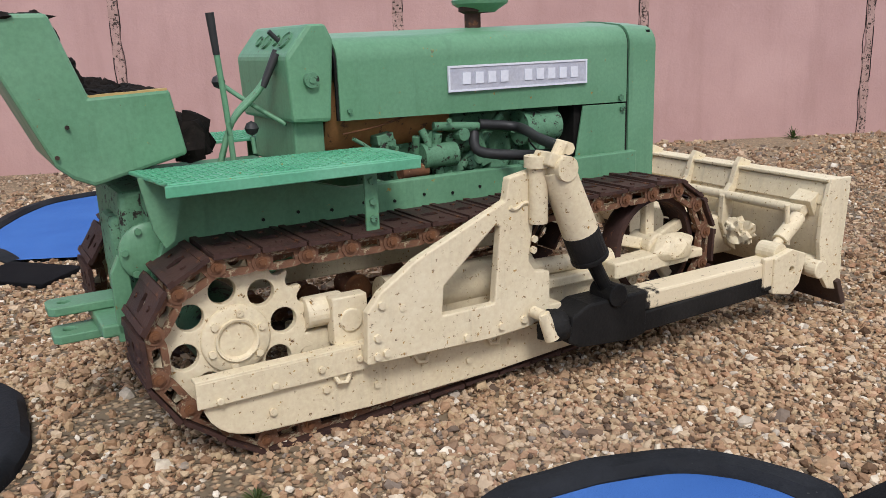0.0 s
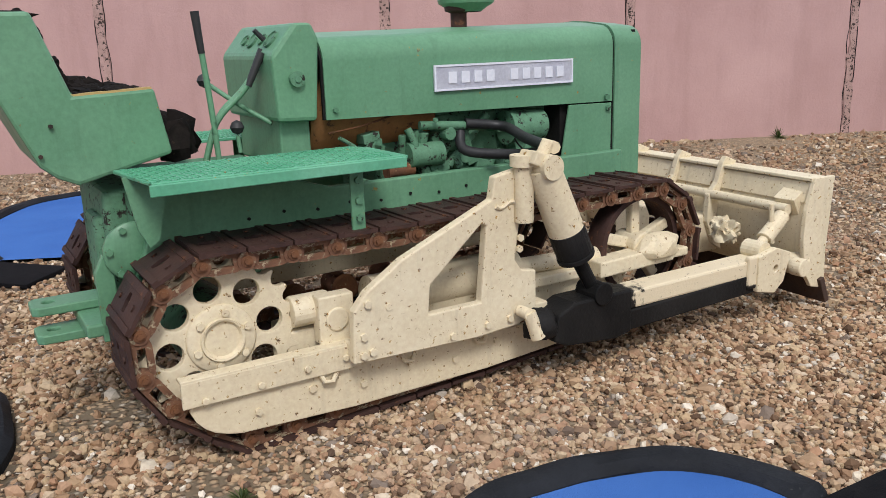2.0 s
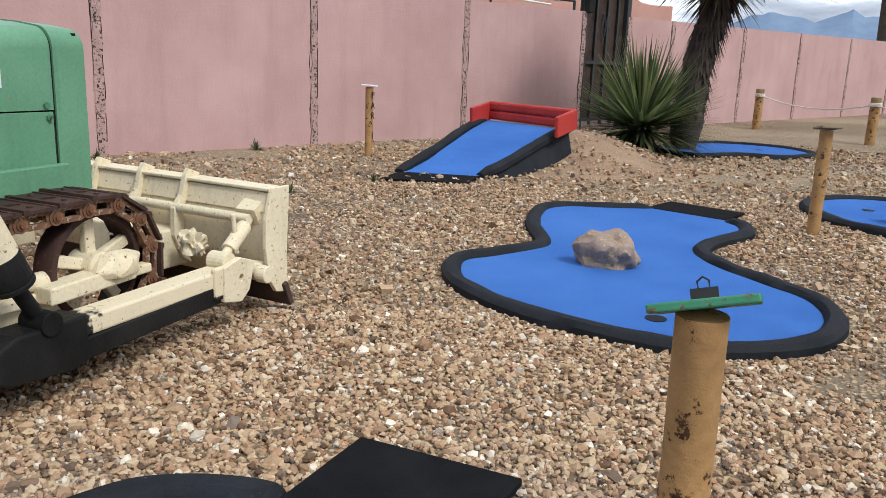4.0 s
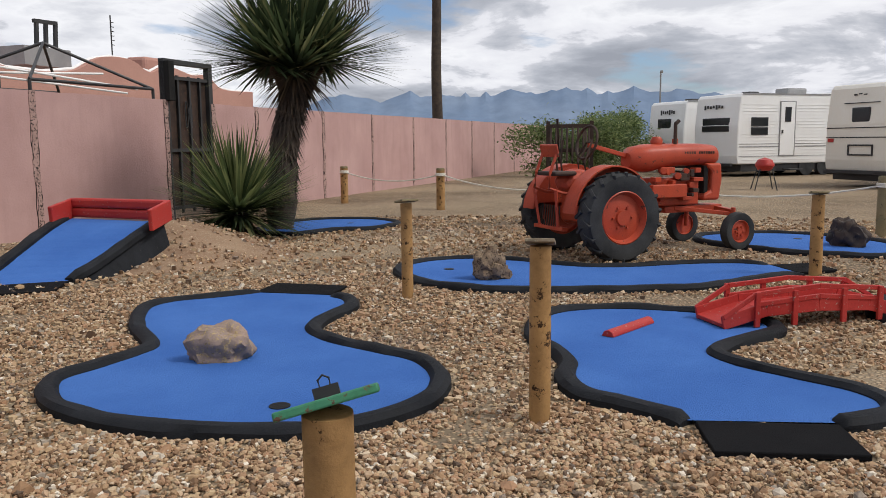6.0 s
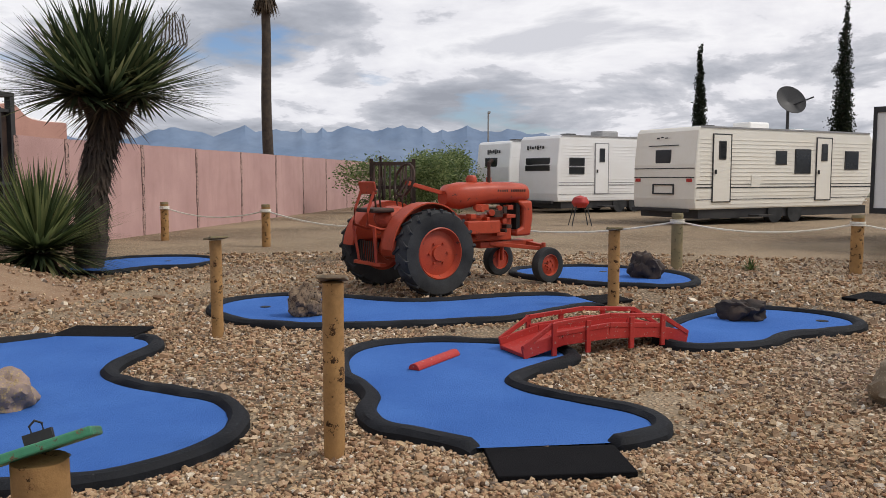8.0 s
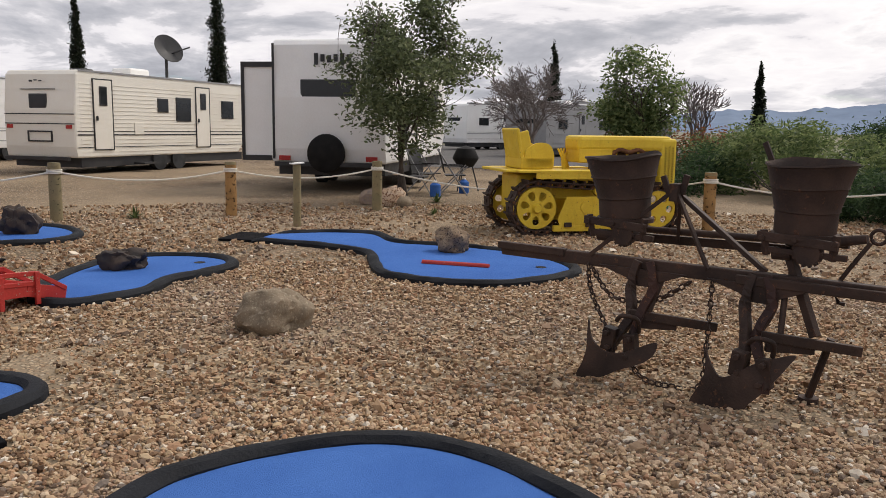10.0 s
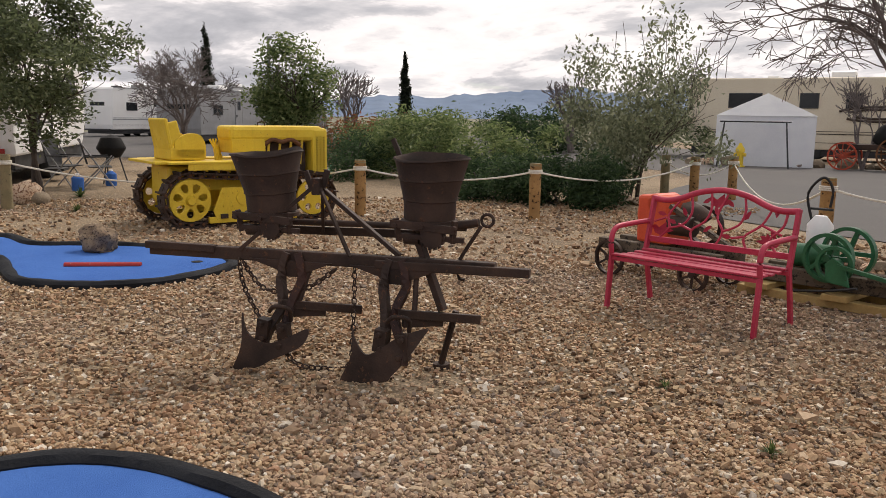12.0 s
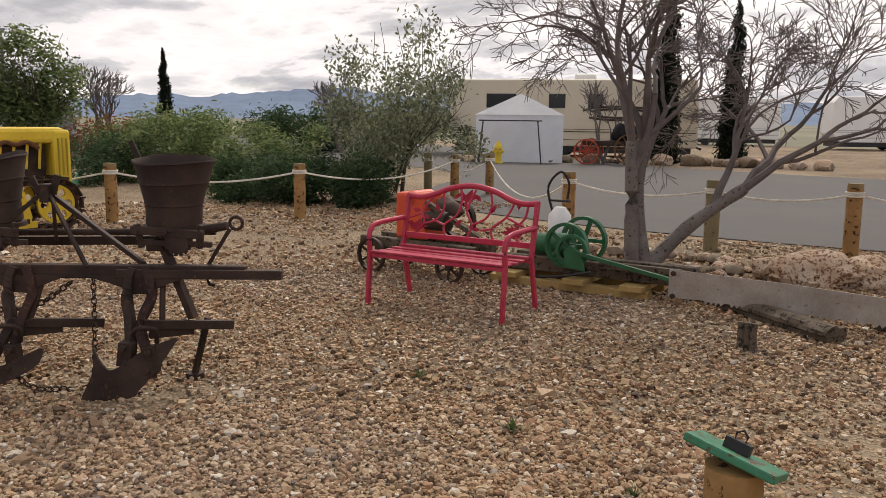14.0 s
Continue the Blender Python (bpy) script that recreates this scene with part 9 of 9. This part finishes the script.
kettle_grill(17.9, -7.6)


def folding_chair(x, y, rz, label):
    T = thing("folding_chair", pose(x, y, 0, 0, 0, rz), label, "chair", "camp chairs")
    for s in (-1, 1):
        part("frame_tube", cyl(B(), (s * 0.28, -0.3, 0), (s * 0.28, 0.3, 0.62), 0.014, seg=8), "rvgrey", T)
        part("frame_tube", cyl(B(), (s * 0.28, 0.3, 0), (s * 0.28, -0.32, 0.95), 0.014, seg=8), "rvgrey", T)
        part("arm", box(B(), (s * 0.28, 0.0, 0.62), (0.05, 0.45, 0.025)), "rvdark", T)
    part("seat", box(B(), (0, 0.05, 0.42), (0.54, 0.42, 0.02)), "rvdark", T)
    part("back", box(B(), (0, -0.24, 0.72), (0.54, 0.02, 0.5), rotm(14, 0, 0)), "rvdark", T)


folding_chair(17.0, -6.9, 160, "grey folding camp chair leaning beside the olive tree")
folding_chair(17.6, -6.5, 130, "grey folding camp chair beside a trailer")
for x, y in ((16.6, -6.35), (17.3, -7.3)):
    T = thing("water_jug", pose(x, y, 0), "blue plastic water jug on the gravel", "jug", "water jugs")
    part("jug_body", lathe(B(), [(0.001, 0), (0.1, 0), (0.11, 0.03), (0.11, 0.24), (0.04, 0.3), (0.001, 0.3)], 18), "turf", T, smooth=True)
    part("cap", cyl(B(), (0, 0, 0.3), (0, 0, 0.33), 0.035, seg=12), "white", T)


def sprayer():
    T = thing("pump_sprayer", pose(3.55, -7.6, 0), "white pump sprayer with a black hose and handle", "sprayer")
    part("tank", lathe(B(), [(0.001, 0.28), (0.1, 0.28), (0.11, 0.31), (0.11, 0.58), (0.05, 0.66), (0.001, 0.66)], 20), "white", T, smooth=True)
    part("stand", box(B(), (0, 0, 0.14), (0.24, 0.24, 0.28)), "beam", T, bevel=0.01)
    part("handle", tube(B(), [(-0.1, 0, 0.72), (0.1, 0, 0.72)], 0.012, 8), "black", T)
    part("hose", tube(B(), spline([(0.08, 0, 0.62), (0.12, 0.02, 0.85), (0.0, 0.02, 1.0), (-0.08, 0.0, 0.9), (-0.07, 0, 0.74)], 6), 0.012, 8), "black", T, smooth=True)


sprayer()
bm = box(B(), (0, 0, 0.16), (5.4, 0.02, 0.3))
ob = part("plastic_edging", bm, "signgreen")
ob.matrix_world = pose(15.2, -11.2, 0, 0, 0, -40)
tagged(ob, "low green plastic mesh edging behind the posts", "edging")

# ---- loose gravel near the camera's side of the yard ----
def inside(poly, x, y):
    p = np.asarray(poly)
    a, b = p, np.roll(p, -1, 0)
    c = np.zeros(len(x), bool)
    for (x0, y0), (x1, y1) in zip(a, b):
        if y0 == y1:
            continue
        hit = ((y0 > y) != (y1 > y)) & (x < (x1 - x0) * (y - y0) / (y1 - y0) + x0)
        c ^= hit
    return c


def near_line(poly, x, y, d):
    p = np.asarray(poly)
    out = np.zeros(len(x), bool)
    for q in p[::2]:
        out |= (x - q[0]) ** 2 + (y - q[1]) ** 2 < d * d
    return out


def gravel(n, r0, r1, size, name, seed, fine=False):
    rng = np.random.default_rng(seed)
    r = np.sqrt(rng.uniform(r0 * r0, r1 * r1, n))
    a = np.radians(rng.uniform(-112, 128, n))
    x, y = 1.1 + r * np.cos(a), 0.1 + r * np.sin(a)
    ok = np.ones(n, bool)
    for poly, d in LAWNS:
        ok &= ~inside(poly, x, y) & ~near_line(poly, x, y, d)
    ok &= (y < 9.8 + 0.165 * x) & ~((y < -10.9) & (x < 6.5))
    patch = np.array([noise.noise(Vector((px * 0.55, py * 0.55, 2.0))) + 0.5 * noise.noise(Vector((px * 1.7, py * 1.7, 5.0))) for px, py in zip(x[ok], y[ok])])
    x, y = x[ok], y[ok]
    ok = patch < 0.42 + rng.normal(0, 0.12, len(patch))
    x, y = x[ok], y[ok]
    z = rng.uniform(-0.3, 1.25, len(x)) * size
    bank = (x > 6.2) & (x < 10.8) & (y > 6.2) & (y < 10.6)
    z[bank] += np.array([max(0.0, mound_z(px, py)) for px, py in zip(x[bank], y[bank])])
    ob = chips(name, np.stack([x, y, z], 1), size, "chips", 0.78, seed, fine)
    tagged(ob, "loose tan, grey and reddish crushed stones", "gravel", kind="stuff")


gravel(112000, 1.9, 4.2, 0.0106, "gravel", 11, True)
gravel(165000, 4.1, 8.5, 0.0126, "gravel", 12)
gravel(70000, 8.3, 15.0, 0.0195, "gravel", 13)

# small joined rests stay one part each
for ob in list(scene.objects):
    if ob.name.split(".")[0] in ("tower_bolts", "guard_bolts", "chassis_hole_marks", "panel_bolts", "fender_bolts", "seat_screws", "tread_pattern", "engine_fittings", "torn_padding", "torn_cushion", "louvre_slots", "bark_shag", "seed_stalk", "shoot", "stem", "chain", "hand_lever", "control_lever", "iron_wheel", "step_grille", "tread_lug", "guard_cover"):
        ob["kind"] = "stuff"
